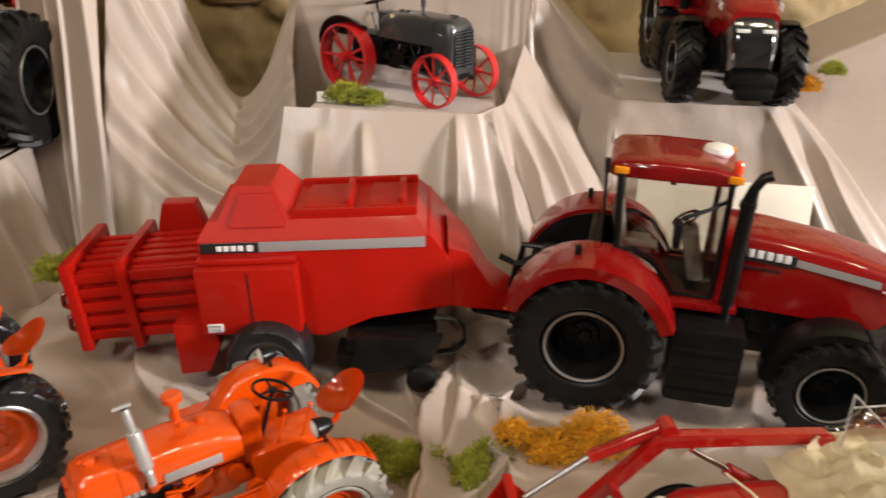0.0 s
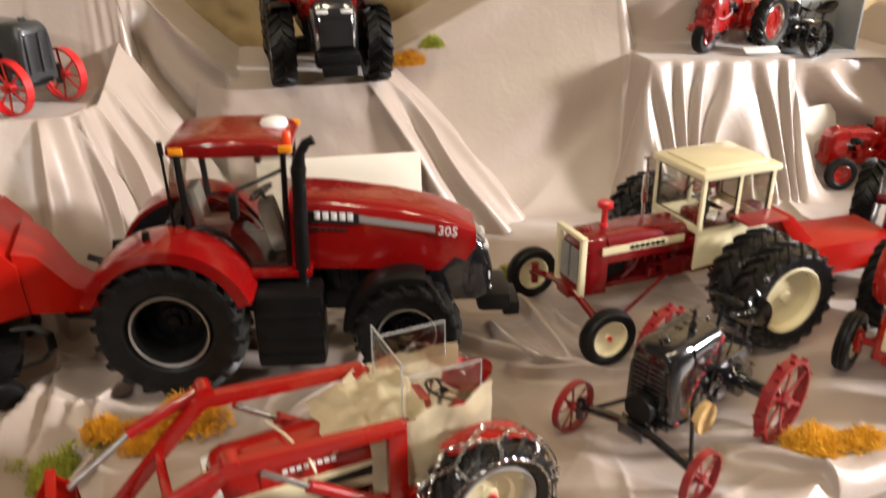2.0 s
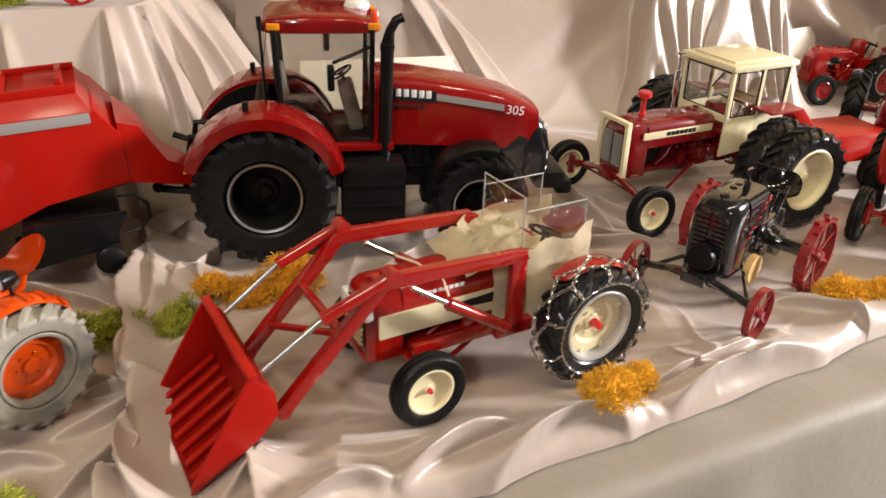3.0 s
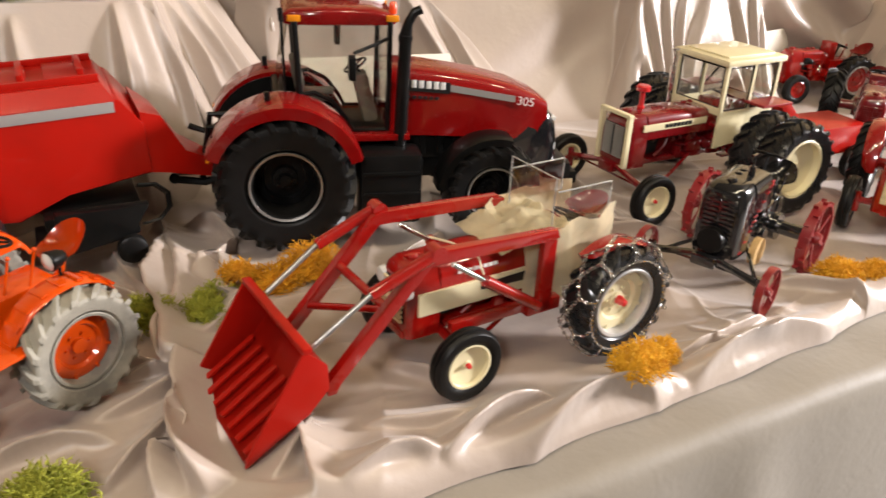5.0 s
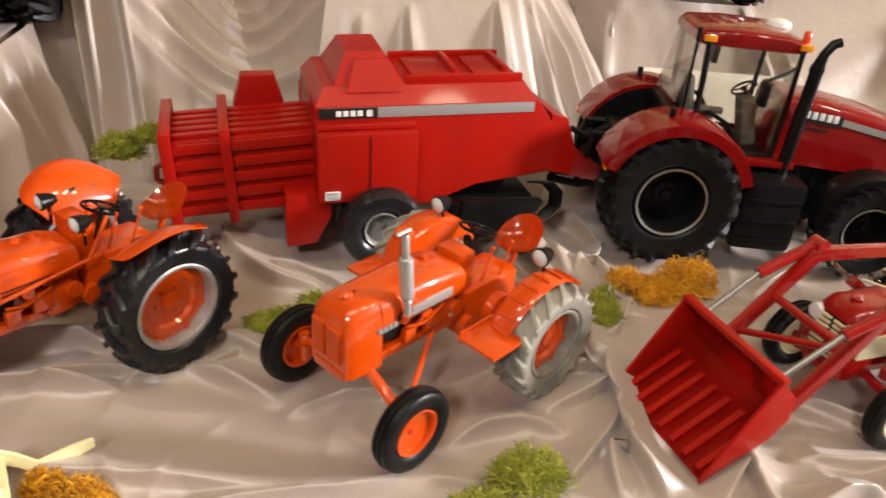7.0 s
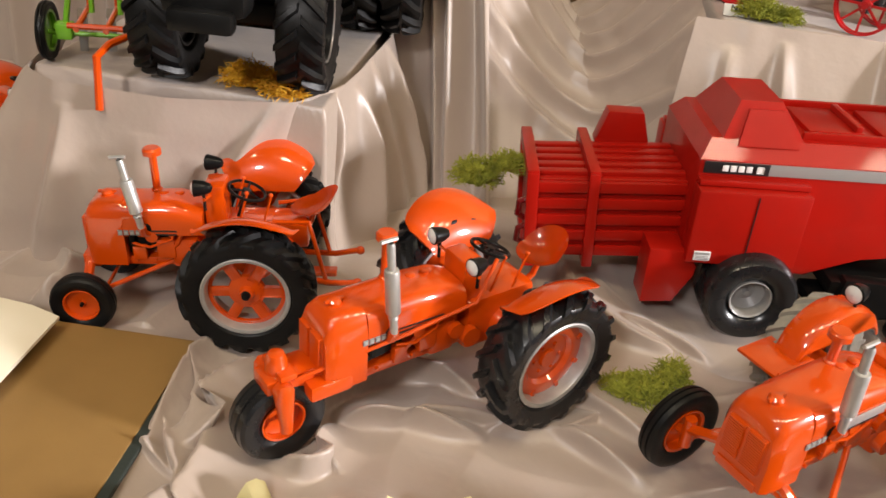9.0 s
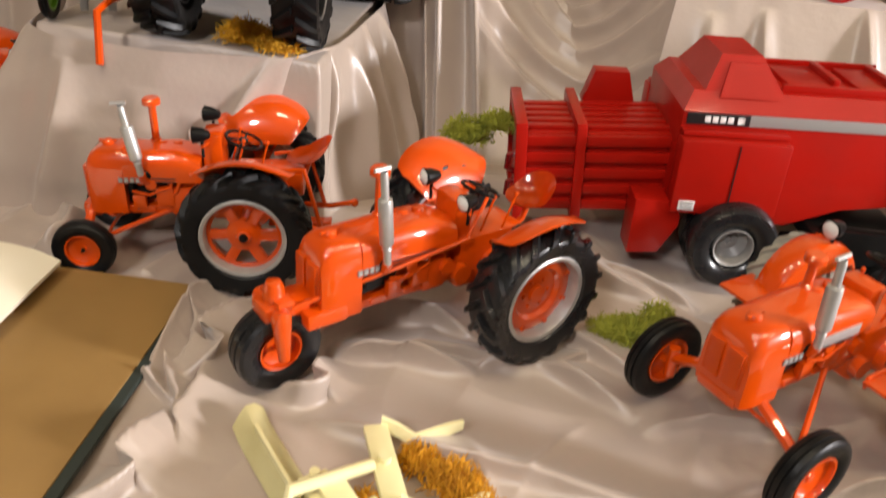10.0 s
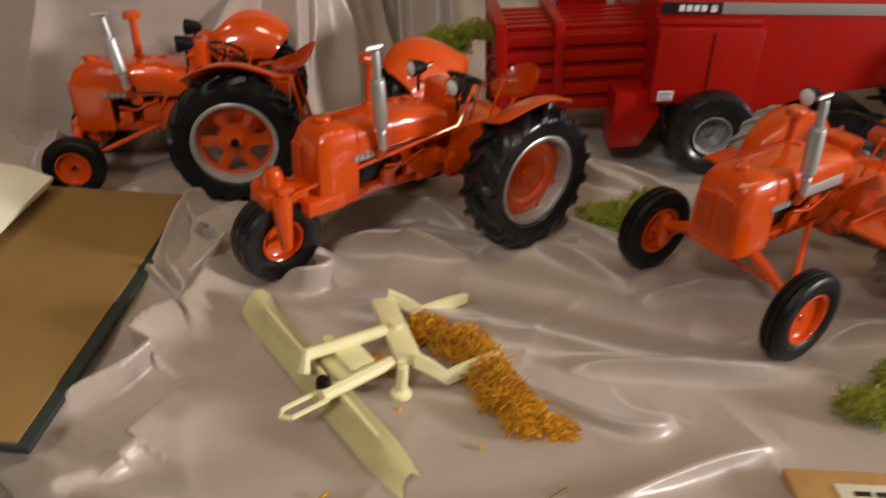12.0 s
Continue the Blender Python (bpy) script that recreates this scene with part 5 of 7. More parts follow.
old_tractor("toy_tractor", "orange die-cast toy tractor with wide front axle beside the step", SPOT["case_d"], ORANGE, group="orange tractors")


# ---- the modern tractors ----
def arc_shell(bm, R, y0, y1, a0, a1, cz, th=0.0016, n=18, cx=0.0, drop=0.0):
    """A curved sheet over a wheel between two angles, with turned-down side edges."""
    rings = []
    for i in range(n + 1):
        a = radians(a0 + (a1 - a0) * i / n)
        ring = []
        for y, k in ((y0, R - drop), (y0, R), (y0 + (y1 - y0) * 0.12, R * 1.012), (y1 - (y1 - y0) * 0.12, R * 1.012), (y1, R * 0.992), (y1, R - drop * 1.5)):
            ring.append(bm.verts.new((cx + k * math.cos(a), y, cz + k * math.sin(a))))
        rings.append(ring)
    for A, B in zip(rings, rings[1:]):
        for k in range(len(A) - 1):
            bm.faces.new((A[k], A[k + 1], B[k + 1], B[k]))
    bmesh.ops.remove_doubles(bm, verts=bm.verts, dist=0.00002)
    bmesh.ops.solidify(bm, geom=bm.faces[:], thickness=th)


def modern_tractor(label, m, wb=0.186, b=0.064, a=0.060, R=0.0615, w=0.044, r=0.0455, fw=0.034, duals=False, lift=0.0, rear_rim=None, front_steer=0, category="toy tractor"):
    t = thing("toy_tractor", m, label, category)
    rim_mat = rear_rim or STEEL
    for s in (1, -1):
        wheel(t, 0, s * b, R, R, w, R * 0.495, "lug", RUBBER, rim_mat, BLACK, s, "deep", 20)
        if duals:
            wheel(t, 0, s * (b + w * 1.08), R, R, w, R * 0.495, "lug", RUBBER, rim_mat, BLACK, s, "deep", 20)
        wheel(t, wb, s * a, r, r, fw, r * 0.52, "lug", RUBBER, rim_mat, BLACK, s, "deep", 18, steer=front_steer)
    bm = BM()
    box(bm, (0.085, 0, 0.066), (0.22, 0.046, 0.044), 0.004)
    part("chassis", bm, BLACK, t)
    bm = BM()
    box(bm, (0.165, 0, 0.080), (0.13, 0.050, 0.034), 0.004)
    part("engine", bm, BLACK, t)
    for k in range(7):
        bm = BM()
        box(bm, (0.112 + k * 0.016, 0, 0.078), (0.006, 0.056, 0.020), 0.001)
        part("engine_plate", bm, BLACK, t)
    bm = BM()
    cyl(bm, (0, -b + 0.01, R), (0, b - 0.01, R), 0.012, seg=18)
    part("rear_axle", bm, BLACK, t)
    bm = BM()
    box(bm, (wb, 0, r + 0.004), (0.020, 2 * a - fw * 0.8, 0.016), 0.003)
    cyl(bm, (wb, -a + 0.01, r), (wb, a - 0.01, r), 0.008, seg=14)
    part("front_axle", bm, BLACK, t)
    # hood
    def hr(x, wd, z0, z1):
        return hood_ring(x, wd, z0, z1, 0.36, 20)
    bm = BM()
    loft(bm, [hr(0.094, 0.0335, 0.090, 0.152), hr(0.13, 0.0335, 0.089, 0.149), hr(0.18, 0.033, 0.086, 0.141), hr(0.215, 0.0315, 0.083, 0.132), hr(0.238, 0.029, 0.088, 0.122), hr(0.247, 0.026, 0.100, 0.116)])
    part("hood", bm, DEEPRED, t, "glossy red sloping engine hood")
    bm = BM()
    loft(bm, [hr(0.206, 0.0325, 0.058, 0.090), hr(0.228, 0.0312, 0.054, 0.108), hr(0.246, 0.028, 0.052, 0.112), hr(0.257, 0.0235, 0.054, 0.100), hr(0.262, 0.019, 0.060, 0.080)])
    part("nose", bm, GLOSSBLACK, t, "gloss black grille nose")
    for s in (1, -1):
        bm = BM()
        box(bm, (0.2575, s * 0.0155, 0.071), (0.006, 0.013, 0.009), 0.0022)
        part("headlight", bm, LENS, t)
        bm = BM()
        box(bm, (0.2555, s * 0.014, 0.098), (0.006, 0.014, 0.0042), 0.001, m=None)
        part("grille_lamp", bm, LENS, t)
        for k, (x0, x1, za, zb, hh, mt) in enumerate(((0.108, 0.150, 0.1365, 0.1325, 0.010, BLACKSTRIPE), (0.150, 0.212, 0.1325, 0.1215, 0.006, GREYSTRIPE))):
            bm = BM()
            prism(bm, [(x0, za - hh / 2), (x1, zb - hh / 2), (x1, zb + hh / 2), (x0, za + hh / 2)], s * 0.0332, s * 0.0342 - s * 0.0006 * k)
            part("side_stripe", bm, mt, t)
        bm = BM()
        for k in range(5):
            box(bm, (0.1165 + k * 0.0068 - (0.0006 if k == 4 else 0), s * 0.0344, 0.1372 - k * 0.0006), (0.0048, 0.0006, 0.0068), 0.0004)
        part("lettering", bm, WHITE, t)
        bm = BM()
        for k in range(6):
            box(bm, (0.112 + k * 0.0052, s * 0.0341, 0.1255 - k * 0.0004), (0.0038, 0.0006, 0.0030), 0.0003)
        part("lettering", bm, BLACKSTRIPE, t)
        text_part("305", 0.0115, WHITE, t, Matrix.Translation((0.2225, s * 0.0330, 0.1185)) @ Matrix.Rotation(radians(0 if s < 0 else 180), 4, "Z") @ Matrix.Rotation(radians(90), 4, "X") @ Matrix.Rotation(radians(-8 if s < 0 else 8), 4, "Z"))
    bm = BM()
    box(bm, (0.264, 0, 0.046), (0.030, 0.052, 0.018), 0.006)
    box(bm, (0.280, 0, 0.036), (0.016, 0.040, 0.014), 0.004)
    part("front_hitch", bm, BLACK, t)
    # fenders, tank, steps
    for s in (1, -1):
        bm = BM()
        arc_shell(bm, R * 1.10, s * 0.036, s * (b + w * 0.42), 18, 158, R + 0.002, drop=0.006)
        part("rear_fender", bm, DEEPRED, t)
        bm = BM()
        arc = [(R * 1.07 * math.cos(radians(q)), R + R * 1.07 * math.sin(radians(q))) for q in range(20, 157, 8)]
        prism(bm, [(0.060, 0.085)] + arc + [(-0.030, 0.085)], s * 0.034, s * 0.0365)
        part("fender_liner", bm, BLACK, t)
        bm = BM()
        box(bm, (-0.012, s * 0.062, R * 2.10 + 0.006), (0.005, 0.006, 0.009), 0.0015)
        cyl(bm, (-0.012, s * 0.062, R * 2.02), (-0.012, s * 0.062, R * 2.12), 0.0013, seg=6)
        part("fender_lamp", bm, BLACK, t)
        bm = BM()
        box(bm, (-R * 1.02, s * 0.074, R * 1.42), (0.003, 0.012, 0.005), 0.001)
        part("tail_lamp", bm, AMBER, t)
        bm = BM()
        arc_shell(bm, r * 1.10, s * (a - fw * 0.42), s * (a + fw * 0.30), 72, 176, r, cx=wb, drop=0.004)
        part("front_fender", bm, BLACK, t)
        bm = BM()
        box(bm, (0.092, s * 0.056, 0.052), (0.056, 0.036, 0.066), 0.006)
        part("fuel_tank", bm, BLACK, t)
        for k in range(3):
            bm = BM()
            box(bm, (0.092, s * 0.0745, 0.030 + k * 0.019), (0.050, 0.003, 0.003), 0.0006)
            part("step", bm, BLACK, t)
        bm = BM()
        box(bm, (0.076, s * 0.042, 0.0935), (0.070, 0.018, 0.006), 0.001)
        part("cab_sill", bm, DEEPRED, t)
    bm = BM()
    tube(bm, [(0.102, -0.046, 0.058), (0.104, -0.046, 0.12), (0.106, -0.046, 0.182), (0.108, -0.046, 0.193), (0.113, -0.046, 0.2015), (0.119, -0.046, 0.2040)], [0.0058, 0.0058, 0.0056, 0.0040, 0.0040, 0.0040], 14)
    cyl(bm, (0.1055, -0.046, 0.177), (0.1062, -0.046, 0.1825), 0.0062, seg=14)
    part("exhaust_pipe", bm, BLACK, t)
    # cab
    zr = 0.190
    hw0, hw1 = 0.0395, 0.0375
    bm = BM()
    loft(bm, [hr(0.004, 0.033, zr, zr + 0.008), hr(0.010, 0.0375, zr - 0.001, zr + 0.0125), hr(0.04, 0.039, zr - 0.001, zr + 0.0145), hr(0.080, 0.039, zr - 0.001, zr + 0.0135), hr(0.096, 0.037, zr - 0.001, zr + 0.009), hr(0.100, 0.033, zr, zr + 0.005)])
    part("cab_roof", bm, DEEPRED, t, "glossy red rounded cab roof")
    for s in (1, -1):
        for x0, z0, x1, k in ((0.092, 0.096, 0.094, 0.0024), (0.016, 0.128, 0.013, 0.0028)):
            bm = BM()
            tube(bm, [(x0, s * hw0, z0), ((x0 + x1) / 2, s * (hw0 + 0.0006), (z0 + zr) / 2), (x1, s * hw1, zr + 0.002)], k, 8)
            part("cab_pillar", bm, BLACK, t)
        bm = BM()
        tube(bm, [(0.014, s * hw0, 0.130), (0.028, s * hw0, 0.132), (0.044, s * hw0, 0.124), (0.056, s * hw0, 0.108), (0.062, s * hw0, 0.097), (0.092, s * hw0, 0.097)], 0.0020, 8)
        part("door_frame", bm, BLACK, t)
        bm = BM()
        poly = [(0.014, 0.130), (0.028, 0.132), (0.044, 0.124), (0.056, 0.108), (0.062, 0.098), (0.092, 0.098), (0.094, zr), (0.009, zr)]
        prism(bm, poly, s * (hw0 - 0.0004), s * (hw0 + 0.0004))
        part("side_window", bm, CLEAR, t)
        bm = BM()
        tube(bm, [(0.094, s * 0.036, 0.178), (0.078, s * 0.056, 0.1765), (0.060, s * 0.066, 0.172)], 0.0016, 7)
        part("mirror_arm", bm, BLACK, t)
        bm = BM()
        box(bm, (0.058, s * 0.067, 0.160), (0.006, 0.012, 0.020), 0.002)
        part("mirror", bm, BLACK, t)
        for x in (0.096, 0.013):
            bm = BM()
            box(bm, (x, s * 0.0370, zr + 0.0045), (0.011, 0.005, 0.0055), 0.0012)
            part("corner_lamp", bm, AMBER, t)
    bm = BM()
    box(bm, (0.0935, 0, 0.143), (0.0008, 0.066, 0.088), 0, m=None)
    part("windscreen", bm, CLEAR, t)
    bm = BM()
    prism(bm, [(-0.004, 0.128), (-0.003, 0.128), (0.008, zr), (0.007, zr)], -0.032, 0.032)
    part("rear_window", bm, TINTED, t)
    bm = BM()
    box(bm, (0.045, 0, 0.093), (0.104, 0.069, 0.006), 0.001)
    box(bm, (-0.002, 0, 0.112), (0.010, 0.068, 0.036), 0.002)
    part("cab_floor", bm, BLACK, t)
    bm = BM()
    box(bm, (0.030, 0, 0.120), (0.026, 0.028, 0.008), 0.003)
    box(bm, (0.016, 0, 0.138), (0.009, 0.027, 0.034), 0.003, m=Matrix.Translation((0.016, 0, 0.138)) @ Matrix.Rotation(radians(-10), 4, "Y") @ Matrix.Translation((-0.016, 0, -0.138)))
    box(bm, (0.030, 0, 0.106), (0.016, 0.018, 0.020), 0.002)
    box(bm, (0.034, -0.018, 0.128), (0.026, 0.007, 0.006), 0.002)
    part("cab_seat", bm, SKIRTGREY, t)
    bm = BM()
    box(bm, (0.082, 0, 0.118), (0.014, 0.022, 0.046), 0.004, m=Matrix.Translation((0.082, 0, 0.096)) @ Matrix.Rotation(radians(-14), 4, "Y") @ Matrix.Translation((-0.082, 0, -0.096)))
    part("dash_column", bm, SKIRTGREY, t)
    steering(t, 0.068, 0.146, -32, r=0.011, column=0.02)
    bm = BM()
    lathe(bm, [(0.0004, 0), (0.010, 0), (0.0115, 0.003), (0.010, 0.0065), (0.006, 0.008), (0.0004, 0.0084)], 24, axis="z", o=(0.084, 0.004, zr + 0.0105))
    part("roof_dome", bm, WHITE, t, "white plastic dome")
    bm = BM()
    lathe(bm, [(0.0004, 0), (0.0034, 0), (0.0034, 0.008), (0.002, 0.0098), (0.0004, 0.010)], 14, axis="z", o=(0.097, -0.030, zr + 0.0075))
    part("beacon", bm, REDLENS, t, "orange warning beacon")
    bm = BM()
    cyl(bm, (0.004, -0.0385, 0.128), (0.002, -0.0385, 0.202), 0.0013, seg=6)
    cyl(bm, (0.0025, -0.0385, 0.192), (0.002, -0.0385, 0.203), 0.0022, seg=8)
    part("antenna", bm, BLACK, t)
    # rear linkage
    for s in (1, -1):
        bm = BM()
        tube(bm, [(-0.03, s * 0.016, 0.056), (-0.07, s * 0.022, 0.046), (-0.094, s * 0.024, 0.050)], 0.0036, 8)
        ellipsoid(bm, (-0.096, s * 0.024, 0.051), (0.005, 0.004, 0.005), u=10, v=8)
        part("lift_arm", bm, BLACK, t)
        bm = BM()
        tube(bm, [(-0.030, s * 0.016, 0.098), (-0.064, s * 0.020, 0.096), (-0.072, s * 0.022, 0.050)], 0.003, 8)
        part("lift_rod", bm, BLACK, t)
    bm = BM()
    box(bm, (-0.036, 0, 0.078), (0.022, 0.040, 0.050), 0.004)
    box(bm, (-0.066, 0, 0.050), (0.060, 0.014, 0.006), 0.001)
    tube(bm, [(-0.044, 0, 0.10), (-0.066, 0, 0.086), (-0.082, 0, 0.092)], 0.003, 8)
    part("hitch", bm, BLACK, t)
    if lift:
        for o in t.children:
            if o.name.split(".")[0] not in ("wheel", "rear_axle", "front_axle"):
                o.location.z += lift
    return t


sx, sy, sz, sh = SPOT["magnum"][:4]
modern_tractor("large glossy red toy tractor with a glazed cab and black tyres", place(sx, sy, sz, sh))
modern_tractor("red and black cabbed toy tractor on a draped step", place(0.334, 1.18, 0.926, -88) @ Matrix.Scale(0.92, 4), b=0.052, a=0.058, w=0.036, fw=0.030, r=0.047, R=0.068)
modern_tractor("cabbed toy tractor with dual rear wheels on a draped step", place(-0.492, 0.860, 0.8855, -84), duals=True, lift=0.034, b=0.068, a=0.050, w=0.036, fw=0.034, r=0.050, wb=0.186, R=0.068)


# ---- the baler ----
def baler():
    t = thing("toy_baler", place(-0.119, 0.713, G + 0.006, 6) @ pose(0, 0, 0, 0, -3.0, 0), "red plastic toy square baler with ribbed bale chamber and grey stripe", "toy baler")
    H = 0.054
    bm = BM()
    prism(bm, [(-0.014, 0.062), (0.066, 0.058), (0.064, 0.044), (0.082, 0.042), (0.120, 0.060), (0.186, 0.066), (0.186, 0.108), (0.170, 0.131), (-0.014, 0.131)], -H, H, 0.0015)
    part("hull", bm, RED, t)
    # raised hood with sloping shoulders
    bm = BM()
    loft(bm, [[(-0.014, -H, 0.1305), (0.168, -H, 0.1305), (0.168, H, 0.1305), (-0.014, H, 0.1305)], [(-0.006, -H * 0.78, 0.143), (0.160, -H * 0.78, 0.143), (0.160, H * 0.78, 0.143), (-0.006, H * 0.78, 0.143)]])
    part("deck", bm, RED, t)
    for x, L in ((0.088, 0.040), (0.136, 0.030)):
        bm = BM()
        box(bm, (x, 0, 0.1445), (L, 0.052, 0.004), 0.001)
        box(bm, (x + L * 0.4, 0, 0.148), (0.005, 0.050, 0.006), 0.001)
        part("deck_panel", bm, RED, t)
    for s in (-1, 1):
        bm = BM()
        box(bm, (0.110, s * 0.035, 0.1455), (0.100, 0.004, 0.006), 0.001)
        part("deck_rail", bm, RED, t)
    bm = BM()
    loft(bm, [[(0.000, -0.045, 0.139), (0.062, -0.045, 0.139), (0.062, 0.045, 0.139), (0.000, 0.045, 0.139)], [(0.014, -0.026, 0.166), (0.044, -0.026, 0.166), (0.044, 0.026, 0.166), (0.014, 0.026, 0.166)]])
    part("top_housing", bm, RED, t)
    bm = BM()
    loft(bm, [[(0.012, -0.0475, 0.1395), (0.056, -0.0475, 0.1395), (0.056, -0.040, 0.1395), (0.012, -0.040, 0.1395)], [(0.020, -0.0310, 0.1612), (0.046, -0.0310, 0.1612), (0.046, -0.025, 0.1612), (0.020, -0.025, 0.1612)]])
    part("housing_panel", bm, RED, t)
    for s in (-1, 1):
        bm = BM()
        box(bm, (0.025, s * (H + 0.009), 0.0855), (0.080, 0.018, 0.058), 0.0025)
        box(bm, (0.025, s * (H + 0.005), 0.117), (0.078, 0.010, 0.004), 0.001)
        part("side_box", bm, RED, t)
        bm = BM()
        box(bm, (0.027, s * (H + 0.0182), 0.085), (0.0008, 0.0008, 0.054), 0)
        part("panel_seam", bm, BLACKSTRIPE, t)
        bm = BM()
        box(bm, (0.078, s * (H + 0.0004), 0.1255), (0.176, 0.0010, 0.0085), 0.0002)
        part("side_stripe", bm, GREYSTRIPE, t)
        bm = BM()
        box(bm, (0.012, s * (H + 0.0010), 0.1255), (0.046, 0.0010, 0.0085), 0.0002)
        part("side_stripe", bm, BLACKSTRIPE, t)
        bm = BM()
        for k in range(4):
            box(bm, (0.004 + k * 0.0056, s * (H + 0.0017), 0.1255), (0.0042, 0.0006, 0.0046), 0.0004)
        box(bm, (0.0285, s * (H + 0.0017), 0.1255), (0.0050, 0.0006, 0.0050), 0.001)
        part("lettering", bm, WHITE, t)
        bm = BM()
        box(bm, (-0.0035, s * (H + 0.0184), 0.0635), (0.012, 0.0008, 0.0075), 0.0002)
        st = part("warning_sticker", bm, WHITE, t, "white sticker with small print")
        bm = BM()
        box(bm, (-0.0035, s * (H + 0.0190), 0.0655), (0.010, 0.0004, 0.0018), 0)
        for k in range(3):
            box(bm, (-0.0035, s * (H + 0.0190), 0.0634 - k * 0.0012), (0.009, 0.0004, 0.0005), 0)
        part("print", bm, GREYSTRIPE, st)
        # mudguard behind the wheel
        bm = BM()
        prism(bm, [(-0.040, 0.064), (-0.012, 0.064), (-0.004, 0.052), (-0.004, 0.044), (-0.016, 0.020), (-0.040, 0.018)], s * (H - 0.014), s * (H + 0.014), 0.0015)
        part("mudguard", bm, RED, t)
        wheel(t, 0.036, s * 0.066, 0.0345, 0.0345, 0.040, 0.0150, "plain", GLOSSRUBBER, GREYSTRIPE, GREYSTRIPE, s, "dish")
        bm = BM()
        box(bm, (0.128, s * H * 0.98, 0.094), (0.100, 0.0012, 0.052), 0.0004)
        part("side_panel", bm, RED, t)
    bm = BM()
    cyl(bm, (0.036, -0.056, 0.0345), (0.036, 0.056, 0.0345), 0.006, seg=12)
    part("axle", bm, BLACK, t)
    # bale chamber with its ribs and frames
    C = 0.036
    bm = BM()
    box(bm, (-0.069, 0, 0.073), (0.118, 2 * C, 0.064), 0.001)
    DIP = Matrix.Translation((-0.012, 0, 0.09)) @ Matrix.Rotation(radians(-3.0), 4, "Y") @ Matrix.Translation((0.012, 0, -0.09))
    ch = part("bale_chamber", bm, RED, t, m=DIP)
    for s in (-1, 1):
        for k in range(5):
            bm = BM()
            box(bm, (-0.068, s * (C + 0.0022), 0.047 + k * 0.0132), (0.110, 0.0044, 0.0085), 0.0012)
            part("rib", bm, RED, ch)
    for k in range(5):
        bm = BM()
        box(bm, (-0.068, -0.026 + k * 0.013, 0.1065), (0.110, 0.0075, 0.004), 0.001)
        part("rib", bm, RED, ch)
    for x, tw in ((-0.127, 0.009), (-0.082, 0.008)):
        bm = BM()
        for s in (-1, 1):
            box(bm, (x, s * (C + 0.005), 0.074), (tw, 0.008, 0.078), 0.0012)
        box(bm, (x, 0, 0.1105), (tw, 2 * C + 0.016, 0.009), 0.0012)
        box(bm, (x, 0, 0.0385), (tw, 2 * C + 0.012, 0.006), 0.0012)
        part("chamber_frame", bm, RED, t, m=DIP)
    for z in (0.060, 0.082):
        bm = BM()
        tube(bm, [(-0.129, -C - 0.002, z + 0.008), (-0.136, -C - 0.004, z + 0.006), (-0.137, -C - 0.004, z - 0.004), (-0.131, -C - 0.003, z - 0.008)], 0.0024, 8)
        part("hook", bm, DARKRED, t, m=DIP)
    bm = BM()
    prism(bm, [(-0.074, 0.104), (-0.066, 0.131), (-0.038, 0.131), (-0.030, 0.104)], 0.030, 0.046, 0.001)
    part("tension_box", bm, RED, t)
    # front end, tongue and pickup
    bm = BM()
    loft(bm, [[(0.184, -0.052, 0.066), (0.184, 0.030, 0.066), (0.184, 0.030, 0.118), (0.184, -0.052, 0.118)], [(0.200, -0.050, 0.062), (0.200, 0.026, 0.062), (0.200, 0.026, 0.104), (0.200, -0.050, 0.112)],
              [(0.218, -0.036, 0.052), (0.218, 0.014, 0.052), (0.218, 0.014, 0.074), (0.218, -0.036, 0.074)], [(0.252, -0.022, 0.038), (0.252, 0.000, 0.038), (0.252, 0.000, 0.052), (0.252, -0.022, 0.052)]])
    part("tongue", bm, RED, t)
    bm = BM()
    box(bm, (0.258, -0.011, 0.044), (0.022, 0.010, 0.006), 0.002)
    part("drawbar_eye", bm, BLACK, t)
    bm = BM()
    box(bm, (0.135, -0.030, 0.040), (0.075, 0.075, 0.012), 0.003)
    part("pickup", bm, BLACK, t, "black pickup under the baler")
    bm = BM()
    prism(bm, [(0.100, 0.012), (0.160, 0.020), (0.178, 0.046), (0.106, 0.050)], -0.072, -0.060, 0.002)
    part("pickup_side", bm, BLACK, t)
    bm = BM()
    box(bm, (0.128, -0.050, 0.024), (0.080, 0.032, 0.010), 0.003)
    part("pickup_guard", bm, BLACK, t)
    for k in range(7):
        bm = BM()
        a0 = [(0.176 + 0.020 * math.cos(q), -0.068 + k * 0.004, 0.046 + 0.018 * math.sin(q) - k * 0.0018) for q in [(-0.6 + 0.24 * j) * 3.0 for j in range(6)]]
        tube(bm, a0, 0.0012, 6)
        part("tine", bm, BLACK, t)
    for s in (-1, 1):
        bm = BM()
        lathe(bm, [(0.0004, -0.006), (0.009, -0.006), (0.012, -0.004), (0.012, 0.004), (0.009, 0.006), (0.0004, 0.006)], 20, o=(0.158, -0.074 + (0.0 if s < 0 else 0.120), 0.011))
        part("gauge_wheel", bm, RUBBER, t)
    return t


baler()


